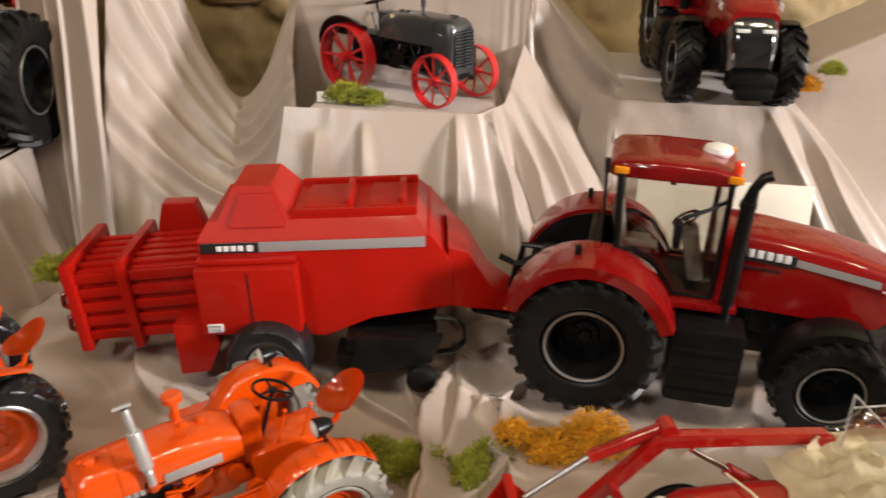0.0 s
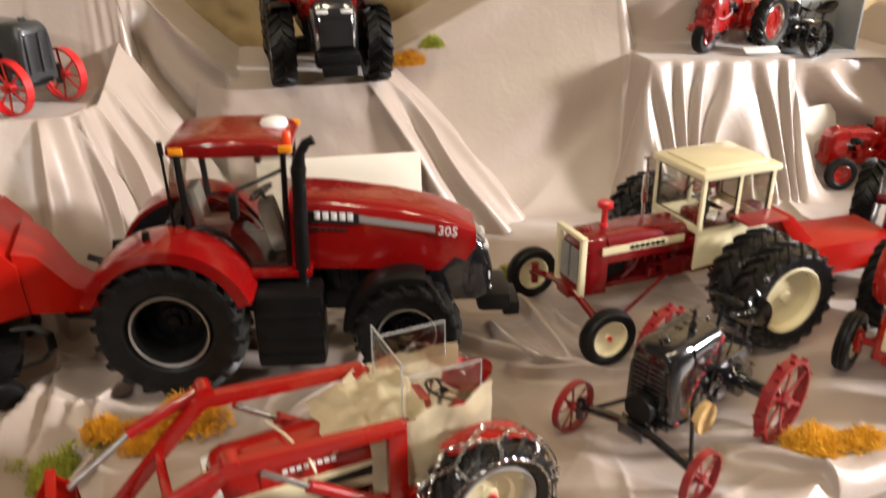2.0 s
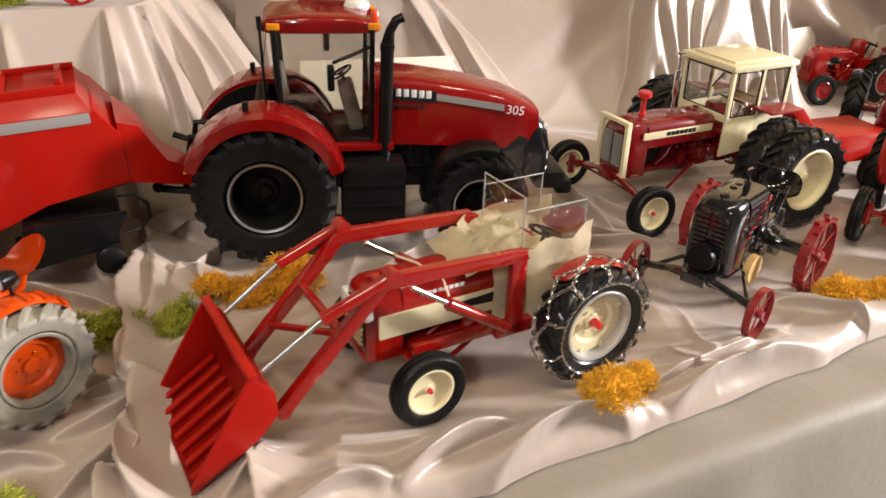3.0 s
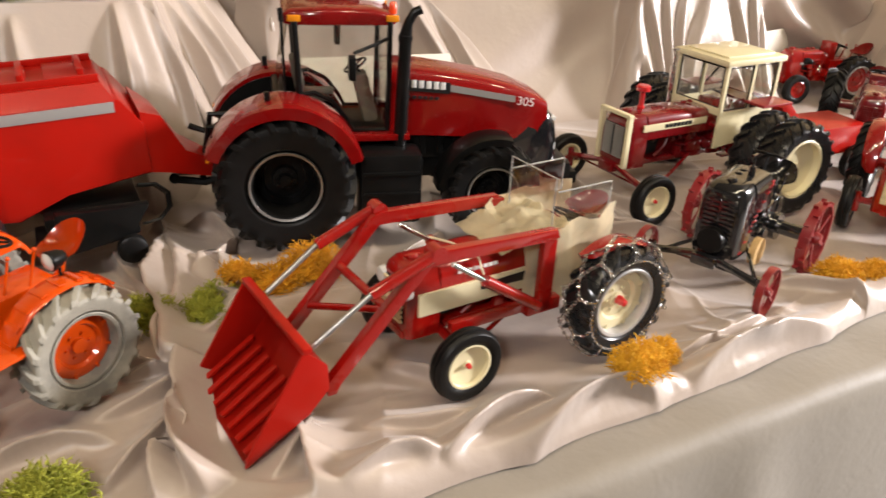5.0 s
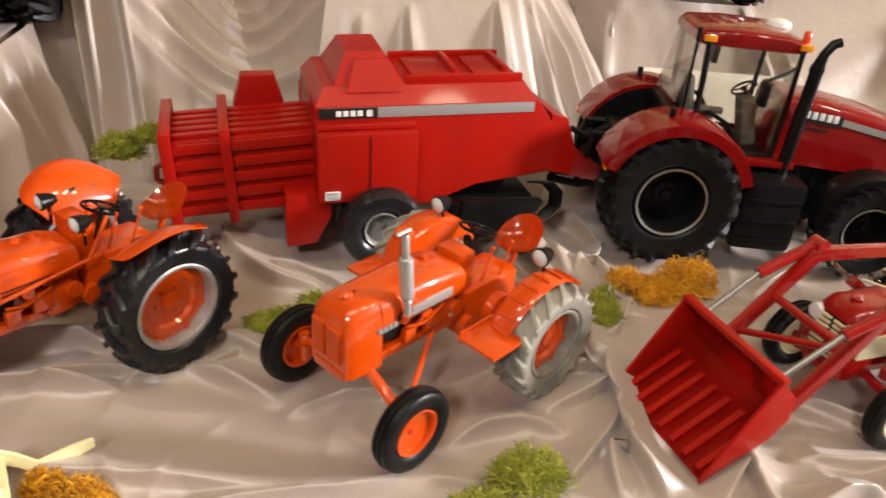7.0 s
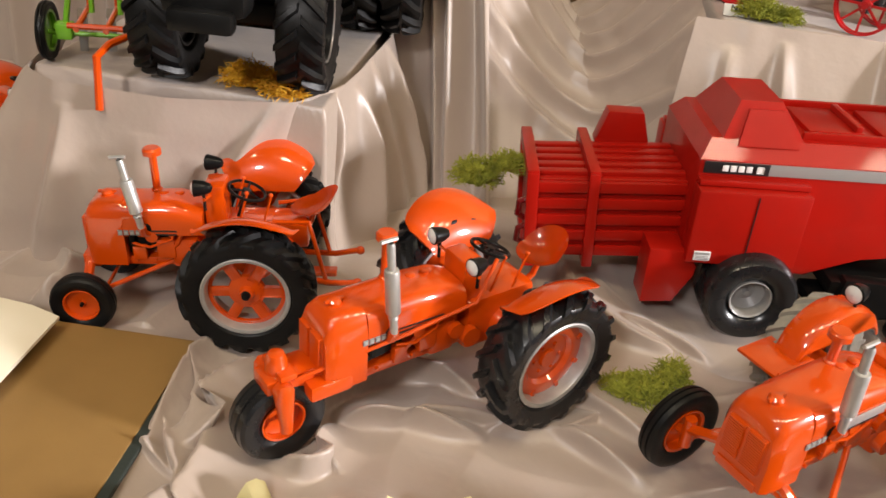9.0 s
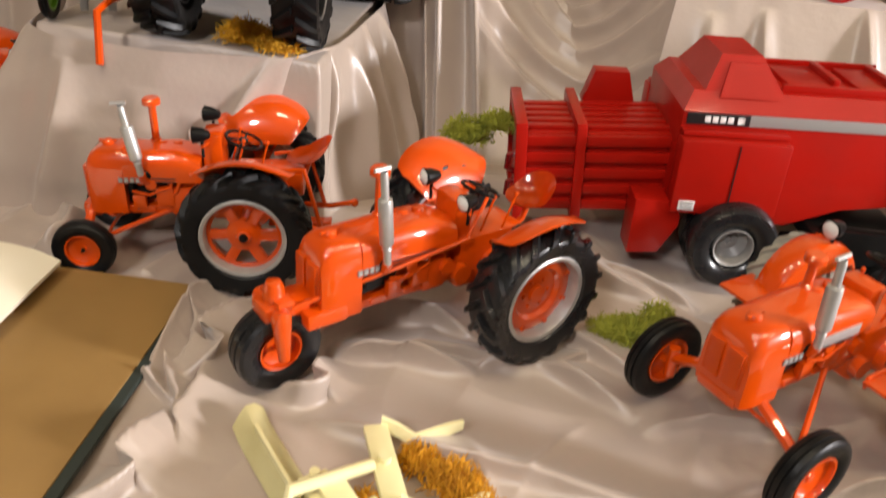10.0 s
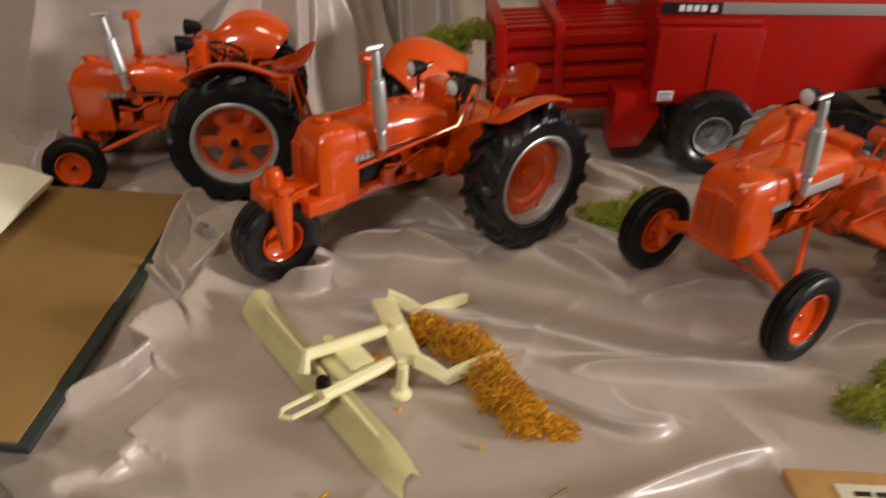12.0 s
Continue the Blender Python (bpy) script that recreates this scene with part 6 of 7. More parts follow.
# ---- red tractor with loader ----
def tyre_chain(parent, y, R, w):
    """Snow chain: two side rings and zigzag crossings of small round links."""
    path = []
    n = 10
    for k in range(n):
        a0, a1 = 6.28319 * k / n, 6.28319 * (k + 1) / n
        am = (a0 + a1) / 2
        P = lambda a, r, yy: Vector((r * math.cos(a), yy, r * math.sin(a)))
        h = w / 2
        for s in (-1, 1):
            path.append([P(a0 + (a1 - a0) * t / 4, R * 0.80, s * h * 1.05) for t in range(5)])
            path.append([P(am, R * 0.80, s * h * 1.05), P(am, R * 0.97, s * h * 1.06), P(am, R * 1.05, s * h * 0.6)])
            path.append([P(am, R * 1.05, s * h * 0.6), P((am + a0) / 2, R * 1.06, s * h * 0.3), P(a0, R * 1.06, 0)])
            path.append([P(am, R * 1.05, s * h * 0.6), P((am + a1) / 2, R * 1.06, s * h * 0.3), P(a1, R * 1.06, 0)])
    bm = BM()
    step = 0.0026
    for line in path:
        flip = 0
        for A, B in zip(line, line[1:]):
            L = (B - A).length
            m = max(1, round(L / step))
            for i in range(m):
                c = A.lerp(B, (i + 0.5) / m)
                d = (B - A).normalized()
                out = Vector((c.x, 0, c.z)).normalized()
                u = (out - d * out.dot(d)).normalized()
                v = d.cross(u)
                e = v if flip else (u + v).normalized()
                flip = 1 - flip
                tube(bm, [c + d * (math.cos(6.28319 * q / 6) * 0.0018) + e * (math.sin(6.28319 * q / 6) * 0.0010) for q in range(6)], 0.00042, 4, True)
    ob = part("snow_chain", bm, CHROME, parent, "bright steel link chain", m=Matrix.Translation((0, y, R)))
    return ob


def loader_tractor():
    spot = SPOT["loader"]
    t = old_tractor("toy_tractor", "red toy tractor with front loader, canvas cover and chained tyres", spot, GLOSSRED, R=0.0445, w=0.026, rim=0.027, rim_mat=SILVER, disc_mat=CREAM, r=0.0265, fwid=0.013, frim=0.0165, tyre=GLOSSRUBBER,
                    nose=0.158, hood_w=0.0195, hood_z=0.088, chin=0.036, fenders="plain", fend=(52, 150), rise=1.0, stack=False, pipe=False, lamps="", seat=False, decal=False, hub=SPOKERED, grille_mat=CREAM, grille_back=BLACK, slats=8)
    b = spot[5]
    for s in (1, -1):
        tyre_chain(t, s * b, 0.0445, 0.026)
        bm = BM()
        box(bm, (0.100, s * 0.0200, 0.0615), (0.100, 0.0022, 0.017), 0.0006)
        part("side_panel", bm, CREAM, t, "cream side panel")
        bm = BM()
        prism(bm, [(0.054, 0.060), (0.100, 0.062), (0.100, 0.066), (0.054, 0.068)], s * 0.0208, s * 0.0216)
        part("side_stripe", bm, BLACKSTRIPE, t)
        bm = BM()
        for k in range(8):
            box(bm, (0.088 + k * 0.0042, s * 0.0198, 0.0795), (0.003, 0.0006, 0.0026), 0)
        part("lettering", bm, WHITE, t)
        bm = BM()
        lathe(bm, [(0.0004, -0.006), (0.0055, -0.004), (0.0062, 0.0), (0.0052, 0.002), (0.0004, 0.0028)], 18, axis="x", o=(0.158, s * 0.015, 0.072))
        part("headlight", bm, LENS, t)
    # loader frame
    Y = 0.0345
    for s in (1, -1):
        bm = BM()
        box(bm, (0.052, s * (Y - 0.003), 0.070), (0.012, 0.006, 0.064), 0.001)
        box(bm, (0.052, s * (Y - 0.006), 0.042), (0.030, 0.012, 0.010), 0.001)
        box(bm, (0.090, s * (Y - 0.006), 0.044), (0.080, 0.006, 0.008), 0.001)
        part("loader_post", bm, GLOSSRED, t)
        bm = BM()
        up = [(0.047, 0.097), (0.050, 0.104), (0.152, 0.110), (0.158, 0.107), (0.226, 0.035), (0.225, 0.027), (0.219, 0.027), (0.2165, 0.034), (0.152, 0.1015), (0.056, 0.0965)]
        prism(bm, up, s * (Y - 0.0035), s * (Y + 0.0035), 0.0008)
        part("loader_arm", bm, GLOSSRED, t)
        bm = BM()
        cyl(bm, (0.060, s * (Y + 0.002), 0.046), (0.108, s * (Y + 0.001), 0.078), 0.0042, seg=12)
        c = part("lift_cylinder", bm, GLOSSRED, t)
        bm = BM()
        cyl(bm, (0.108, s * (Y + 0.001), 0.078), (0.134, s * Y, 0.096), 0.0019, seg=10)
        part("piston_rod", bm, CHROME, c)
        bm = BM()
        cyl(bm, (0.150, s * (Y + 0.005), 0.110), (0.196, s * (Y + 0.004), 0.092), 0.0042, seg=12)
        cyl(bm, (0.150, s * (Y - 0.002), 0.110), (0.150, s * (Y + 0.009), 0.110), 0.0055, seg=14)
        c = part("tilt_cylinder", bm, GLOSSRED, t)
        bm = BM()
        cyl(bm, (0.196, s * (Y + 0.004), 0.092), (0.234, s * (Y + 0.002), 0.066), 0.0019, seg=10)
        part("piston_rod", bm, STEEL, c)
    bm = BM()
    cyl(bm, (0.182, -Y, 0.076), (0.182, Y, 0.076), 0.0032, seg=10)
    part("cross_tube", bm, GLOSSRED, t)
    bm = BM()
    cyl(bm, (0.182, Y, 0.076), (0.206, -Y, 0.050), 0.0026, seg=10)
    part("cross_tube", bm, GLOSSRED, t)
    # bucket, tipped forward
    W = 0.048
    prof = [(0.244, 0.072), (0.231, 0.059), (0.230, 0.043), (0.242, 0.030), (0.283, 0.004)]
    bm = BM()
    A = [[bm.verts.new((x, s * W, z)) for x, z in prof] for s in (-1, 1)]
    for i in range(4):
        bm.faces.new((A[0][i], A[0][i + 1], A[1][i + 1], A[1][i]))
    bmesh.ops.solidify(bm, geom=bm.faces[:], thickness=0.0022)
    bk = part("bucket", bm, RED, t, "red loader bucket with ribbed floor")
    for s in (-1, 1):
        bm = BM()
        prism(bm, [(0.244, 0.073), (0.230, 0.059), (0.229, 0.042), (0.242, 0.028), (0.284, 0.003), (0.283, 0.009)], s * W - 0.0011, s * W + 0.0011, 0.0003)
        part("bucket_side", bm, RED, bk)
    for k in range(7):
        y = -W * 0.84 + k * W * 0.28
        bm = BM()
        prism(bm, [(0.243, 0.0315), (0.281, 0.0072), (0.2815, 0.0092), (0.2435, 0.0345)], y - 0.0022, y + 0.0022, 0.0003)
        part("bucket_rib", bm, RED, bk)
    bm = BM()
    box(bm, (0.2425, 0, 0.0725), (0.006, 2 * W + 0.003, 0.004), 0.001)
    part("bucket_lip", bm, RED, bk)
    # canvas cover with clear screens
    for s in (1, -1):
        bm = BM()
        n, rows = 10, []
        for i in range(n + 1):
            u = i / n
            x = 0.066 - 0.082 * u
            hi = 0.100 + 0.005 * math.sin(u * 3.1) + 0.002 * math.sin(u * 17) + 0.010 * max(0.0, u - 0.75) / 0.25
            lo = 0.040 + 0.010 * u + 0.003 * math.sin(u * 11)
            rows.append([bm.verts.new((x, s * (0.0230 + 0.007 * math.sin(u * 3.1) + 0.0022 * math.sin(u * 13 + v * 5) + 0.004 * v * v + 0.0012 * math.sin(v * 14 + u * 4)), lo + (hi - lo) * v)) for v in [q / 8 for q in range(9)]])
        for P, Q in zip(rows, rows[1:]):
            for k in range(8):
                bm.faces.new((P[k], P[k + 1], Q[k + 1], Q[k]))
        bmesh.ops.solidify(bm, geom=bm.faces[:], thickness=0.0012)
        part("canvas_side", bm, CLOTHCREAM, t, "cream canvas heat cover")
    bm = BM()
    rows = []
    for i in range(25):
        v = i / 24
        y = -0.029 + 0.058 * v
        row = []
        for k in range(25):
            q = k / 24
            p = Vector((q * 3.0, v * 3.4, 1.7))
            crush = abs(noise.noise(p)) + 0.5 * abs(noise.noise(p * 2.3))
            row.append(bm.verts.new((0.090 - 0.062 * q + 0.004 * noise.noise(p * 1.4), y, 0.0895 + 0.008 * q + 0.011 * crush * min(1.0, q * 2.5))))
        rows.append(row)
    for P, Q in zip(rows, rows[1:]):
        for k in range(24):
            bm.faces.new((P[k], P[k + 1], Q[k + 1], Q[k]))
    bmesh.ops.solidify(bm, geom=bm.faces[:], thickness=0.0012)
    part("canvas_top", bm, CLOTHCREAM, t, "crumpled cream canvas over the hood")
    for y, x0, x1, z1 in ((0.0, 0.044, 0.046, 0.140),):
        bm = BM()
        box(bm, (0.045, 0, 0.117), (0.0012, 0.050, 0.038), 0.0004)
        part("windscreen", bm, CLEAR, t, "clear plastic windscreen")
        bm = BM()
        tube(bm, [(0.045, -0.025, 0.098), (0.045, -0.025, 0.136), (0.045, 0.025, 0.136), (0.045, 0.025, 0.098)], 0.0006, 6)
        part("screen_frame", bm, CLEAREDGE, t)
    for s in (1, -1):
        bm = BM()
        box(bm, (0.018, s * 0.0262, 0.113), (0.050, 0.0012, 0.026), 0.0004)
        part("side_screen", bm, CLEAR, t, "clear plastic side screen")
        bm = BM()
        tube(bm, [(0.043, s * 0.0262, 0.126), (-0.007, s * 0.0262, 0.126), (-0.007, s * 0.0262, 0.100)], 0.0006, 6)
        part("screen_frame", bm, CLEAREDGE, t)
    pan_seat(t, -0.008, 0.092, GLOSSRED, tilt=-4, s=0.9)
    bm = BM()
    tube(bm, [(0.118, -0.020, 0.089), (0.112, 0.0, 0.0915), (0.104, 0.021, 0.088), (0.100, 0.023, 0.075)], 0.0009, 6)
    part("tie_cord", bm, CLOTHCREAM, t)
    return t


loader_tractor()


# ---- red tractor with a cream cab and dual wheels ----
def cabbed_tractor():
    spot = SPOT["cabbed"]
    t = old_tractor("toy_tractor", "red toy tractor with cream cab and dual rear wheels", spot, DARKRED, R=0.050, w=0.030, rim=0.031, rim_mat=CREAM, disc_mat=CREAM, r=0.0265, fwid=0.014, frim=0.0165, tyre=GLOSSRUBBER, rear_style="disc",
                    nose=0.160, hood_w=0.0225, hood_z=0.098, chin=0.042, fenders=None, stack=False, pipe=False, lamps="", seat=True, decal=False, hub=SPOKERED, grille_mat=SILVER, grille_back=BLACK, slats=16, lugs=20)
    for s in (1, -1):
        wheel(t, 0, s * 0.102, 0.050, 0.050, 0.030, 0.031, "lug", GLOSSRUBBER, CREAM, CREAM, s, "dish", 20)
        bm = BM()
        box(bm, (0.096, s * 0.0228, 0.084), (0.090, 0.0010, 0.0075), 0.0003)
        part("side_stripe", bm, CREAM, t)
        bm = BM()
        for k in range(7):
            box(bm, (0.076 + k * 0.0056, s * 0.0235, 0.084), (0.0042, 0.0006, 0.0042), 0)
        part("lettering", bm, BLACKSTRIPE, t)
    bm = BM()
    for s in (1, -1):
        box(bm, (0.1600, s * 0.0205, 0.071), (0.006, 0.0045, 0.056), 0.001)
    for z in (0.0985, 0.0435):
        box(bm, (0.1600, 0, z), (0.006, 0.0455, 0.004), 0.001)
    part("grille_surround", bm, CREAM, t)
    intake(t, 0.124, -0.004, 0.096, 0.122, SPOKERED, r=0.0028, cap=0.0075)
    muffler(t, 0.070, -0.019, 0.094, 0.150, CHROME, r=0.0030)
    # cab
    X0, X1, Yc, Z0, Z1 = -0.034, 0.045, 0.034, 0.058, 0.143
    for s in (1, -1):
        for x in (X0, 0.004, X1):
            bm = BM()
            box(bm, (x, s * Yc, (0.090 + Z1) / 2), (0.0045, 0.0035, Z1 - 0.090), 0.0008)
            part("cab_pillar", bm, CREAM, t)
        bm = BM()
        prism(bm, [(0.006, Z0), (X1 + 0.002, Z0 - 0.004), (X1 + 0.002, 0.094), (0.006, 0.094)], s * (Yc - 0.0015), s * (Yc + 0.0015), 0.0008)
        part("cab_door", bm, CREAM, t)
        bm = BM()
        prism(bm, [(X0 - 0.002, 0.076), (0.006, 0.070), (0.006, 0.094), (X0 - 0.002, 0.094)], s * (Yc - 0.0015), s * (Yc + 0.0013), 0.0008)
        part("cab_panel", bm, CREAM, t)
        for xa, xb in ((X0 + 0.003, 0.002), (0.007, X1 - 0.003)):
            bm = BM()
            zz = (0.096, Z1 - 0.002)
            tube(bm, [(xa, s * (Yc + 0.001), zz[0]), (xb, s * (Yc + 0.001), zz[0]), (xb, s * (Yc + 0.001), zz[1]), (xa, s * (Yc + 0.001), zz[1])], 0.0010, 6, True)
            f = part("window_seal", bm, BLACK, t)
            bm = BM()
            box(bm, ((xa + xb) / 2, s * Yc, sum(zz) / 2), (xb - xa, 0.0006, zz[1] - zz[0]), 0)
            part("pane", bm, CLEAR, f)
    for x, nm in ((X0, "rear_window"), (X1, "windscreen")):
        bm = BM()
        tube(bm, [(x, -Yc + 0.003, 0.098), (x, Yc - 0.003, 0.098), (x, Yc - 0.003, Z1 - 0.002), (x, -Yc + 0.003, Z1 - 0.002)], 0.0012, 6, True)
        f = part("window_seal", bm, BLACK, t)
        bm = BM()
        box(bm, (x, 0, (0.098 + Z1) / 2), (0.0006, 2 * Yc - 0.006, Z1 - 0.100), 0)
        part("pane", bm, CLEAR, f)
        bm = BM()
        box(bm, (x, 0, 0.094), (0.004, 2 * Yc, 0.008), 0.001)
        part("cab_panel", bm, CREAM, t)
    bm = BM()
    box(bm, ((X0 + X1) / 2, 0, Z1 + 0.0035), (X1 - X0 + 0.012, 2 * Yc + 0.010, 0.007), 0.0026)
    box(bm, ((X0 + X1) / 2, 0, Z1 + 0.0075), (X1 - X0 - 0.006, 2 * Yc - 0.010, 0.003), 0.0012)
    part("cab_roof", bm, CREAM, t, "flat cream cab roof")
    bm = BM()
    tube(bm, [(X1 + 0.002, 0.022, Z1 - 0.003), (X1 + 0.003, 0.010, Z1 - 0.020)], 0.0010, 6)
    part("wiper", bm, BLACK, t)
    for s in (1, -1):
        bm = BM()
        box(bm, (-0.012, s * 0.048, 0.1030), (0.046, 0.026, 0.003), 0.001)
        part("fender", bm, STEELRED, t)
    bm = BM()
    box(bm, (0.008, 0, 0.078), (0.074, 0.060, 0.004), 0.001)
    part("cab_floor", bm, DARKRED, t)
    return t


cabbed_tractor()


# ---- black tractor on red steel wheels ----
def steel_tractor():
    t = old_tractor("toy_tractor", "gloss black toy tractor on red steel wheels", SPOT["steel"], GLOSSBLACK, steel=STEELRED, R=0.033, w=0.009, r=0.0215, fwid=0.006, nose=0.100, hood_w=0.0205, hood_z=0.096, chin=0.032, fenders=None, stack=False,
                    pipe=False, lamps="", decal=False, grille_mat=GLOSSBLACK, grille_back=GLOSSBLACK, slats=10, lugs=20, seat=True)
    muffler(t, 0.060, 0.006, 0.082, 0.112, GLOSSBLACK, r=0.0030)
    bm = BM()
    lathe(bm, [(0.0004, -0.004), (0.011, -0.004), (0.012, 0), (0.011, 0.004), (0.0004, 0.004)], 24, axis="x", o=(0.106, 0, 0.048))
    part("front_pulley", bm, BLACK, t)
    bm = BM()
    lathe(bm, [(0.0004, -0.003), (0.0125, -0.003), (0.0125, 0.003), (0.0004, 0.003)], 28, o=(0.060, 0.025, 0.030))
    part("belt_pulley", bm, CORK, t, "pale cork-coloured disc")
    bm = BM()
    for k in range(16):
        p = Vector((0.040 + 0.050 * k / 15, 0.0195 + 0.001 * (k % 2), 0.088 - 0.052 * (k / 15) ** 1.2))
        tube(bm, [p + Vector((0.0022 * math.cos(6.28319 * q / 6), 0.0010 * (1 if k % 2 else 0.3) * math.sin(6.28319 * q / 6), 0.0014 * math.sin(6.28319 * q / 6))) for q in range(6)], 0.0005, 5, True)
    part("drape_chain", bm, SPOKERED, t)
    return t


steel_tractor()

# ---- tractors at the far end of the table ----
old_tractor("toy_tractor", "red toy tractor with cream grille and round lamps", SPOT["edge_near"], GLOSSRED, disc_mat=CREAM, hood_w=0.023, nose=0.125, fenders="ribbed", fend=(2, 160), lamps="", decal=False, stack=False, pipe=False, grille_mat=CREAM, grille_back=CREAM, slats=5,
            chin=0.030, hood_z=0.088)
old_tractor("toy_tractor", "dark red toy tractor with grey wheel rims", SPOT["edge_far"], DARKRED, R=0.045, fenders=None, lamps="", rim_mat=STEEL, disc_mat=DARKRED, muffler_mat=CHROME, stack=False)
old_tractor("toy_tractor", "red toy row-crop tractor beside the steps", SPOT["edge_back"], GLOSSRED, R=0.036, r=0.022, rim=0.022, frim=0.012, nose=0.108, hood_w=0.015, hood_z=0.076, chin=0.03, fenders=None, lamps="", disc_mat=GLOSSRED, stack=False, pipe=False)
# on the steps
t = old_tractor("toy_tractor", "antique dark grey toy tractor on red spoked wheels", (-0.050, 0.994, 0.9365, -35, 0.131, 0.043, 0.037), GREYPAINT, steel=SPOKERED, R=0.0385, w=0.018, r=0.0300, fwid=0.010, nose=0.142, hood_w=0.0235, hood_z=0.094, chin=0.030,
                fenders="shell", fend=(55, 175), stack=False, pipe=False, lamps="", decal=False, grille_mat=GREYPAINT, grille_back=BLACK, slats=12, engine=BLACK)
muffler(t, 0.078, 0.004, 0.090, 0.128, GREYPAINT, r=0.0030)
t.matrix_world = t.matrix_world @ Matrix.Scale(0.9, 4)
bm = BM()
box(bm, (0.052, -0.0208, 0.080), (0.006, 0.001, 0.022), 0.0003)
part("brass_plate", bm, CREAM, t)
old_tractor("toy_tractor", "small red row-crop toy tractor with bright rims", (0.905, 1.085, 0.931, 208, 0.085, 0.042, 0.0), GLOSSRED, fork=True, R=0.036, w=0.018, rim=0.023, r=0.020, fwid=0.012, frim=0.011, nose=0.088, hood_w=0.0155, hood_z=0.075, chin=0.030,
            rim_mat=CHROME, fenders=None, lamps="", stack=False, pipe=False, decal=False)
old_tractor("toy_tractor", "small black toy tractor beside a grey box", (1.030, 1.125, 0.906, 190, 0.08, 0.03, 0.026), GLOSSBLACK, steel=GLOSSBLACK, R=0.026, w=0.012, r=0.018, fwid=0.007, nose=0.085, hood_w=0.014, hood_z=0.06, chin=0.025, fenders=None, lamps="", stack=False, pipe=False,
            decal=False)
old_tractor("toy_tractor", "toy tractor on the upper step with pale rims", (0.068, 1.10, 1.0895, 185, 0.12, 0.045, 0.03), GREYPAINT, R=0.036, r=0.0235, rim_mat=SILVER, disc_mat=CREAM, fenders=None, lamps="", stack=False, pipe=False, decal=False)
old_tractor("toy_tractor", "dark toy tractor on the high step at the far end", (0.868, 1.20, 1.070, 190, 0.11, 0.042, 0.03), GREYPAINT, R=0.036, r=0.0235, rim_mat=SILVER, disc_mat=DARKRED, fenders=None, lamps="", stack=False, pipe=False, decal=False)


# ---- red trailed implement behind the cabbed tractor ----
def implement():
    t = thing("toy_mower", place(0.812, 0.722, G, 186), "red plastic toy mower with a long box body", "toy implement")
    bm = BM()
    prism(bm, [(-0.060, 0.030), (0.050, 0.030), (0.056, 0.052), (0.050, 0.064), (-0.060, 0.062)], -0.030, 0.030, 0.0015)
    part("body", bm, RED, t)
    bm = BM()
    prism(bm, [(0.030, 0.060), (0.056, 0.060), (0.078, 0.090), (0.064, 0.094)], -0.016, 0.016, 0.0015)
    part("chute", bm, RED, t)
    bm = BM()
    tube(bm, [(0.050, 0, 0.050), (0.090, 0, 0.040), (0.120, 0, 0.028)], 0.0035, 8)
    part("tow_bar", bm, DARKRED, t)
    for s in (1, -1):
        wheel(t, -0.040, s * 0.036, 0.020, 0.020, 0.010, 0.012, "rib", RUBBER, SILVER, RED, s, "dish")
    bm = BM()
    box(bm, (-0.066, 0, 0.046), (0.012, 0.066, 0.012), 0.002)
    part("end_bar", bm, RED, t)


implement()


# ---- plough on the step ----
def plough():
    t = thing("toy_plough", place(-0.566, 0.664, 0.8855, -75), "orange and lime green toy plough with black wheel", "toy plough")
    bm = BM()
    tube(bm, [(0.050, 0.0, -0.014), (0.047, 0.0, 0.002), (0.044, 0.0, 0.022), (0.030, 0.006, 0.027), (0.010, 0.024, 0.032)], 0.0028, 8)
    part("drawbar", bm, ORANGE, t)
    for y in (-0.020, 0.0, 0.020):
        bm = BM()
        tube(bm, [(0.012, y, 0.030), (-0.030, y, 0.036), (-0.034, y, 0.060)], 0.0022, 8)
        part("beam", bm, ORANGE, t)
        bm = BM()
        prism(bm, [(-0.044, 0.010), (-0.018, 0.006), (-0.022, 0.030), (-0.036, 0.034)], y - 0.002, y + 0.004, 0.001, m=Matrix.Rotation(radians(12), 4, "Z"))
        part("share", bm, STEEL, t)
        bm = BM()
        tube(bm, [(-0.02, y + 0.004, 0.034), (-0.022, y + 0.004, 0.072), (-0.016, y + 0.006, 0.076)], 0.0020, 8)
        part("lever", bm, GREEN, t)
    for x, z in ((0.010, 0.032), (-0.018, 0.052)):
        bm = BM()
        cyl(bm, (x, -0.026, z), (x, 0.030, z), 0.0022, seg=8)
        part("cross_beam", bm, ORANGE, t)
    for s, y in ((1, 0.036), (-1, -0.040)):
        bm = BM()
        box(bm, (-0.012, y * 0.85, 0.022), (0.012, 0.012, 0.012), 0.002)
        tube(bm, [(-0.012, y * 0.85, 0.022), (-0.016, y * 0.7, 0.06), (-0.010, y * 0.66, 0.068)], 0.0022, 8)
        part("bracket", bm, GREEN, t)
    bm = BM()
    cyl(bm, (-0.012, -0.046, 0.020), (-0.012, 0.036, 0.020), 0.0018, seg=8)
    part("axle", bm, GREEN, t)
    wheel(t, -0.012, -0.046, 0.021, 0.021, 0.007, 0.015, "rib", RUBBER, GREEN, GREEN, -1, "dish")


plough()


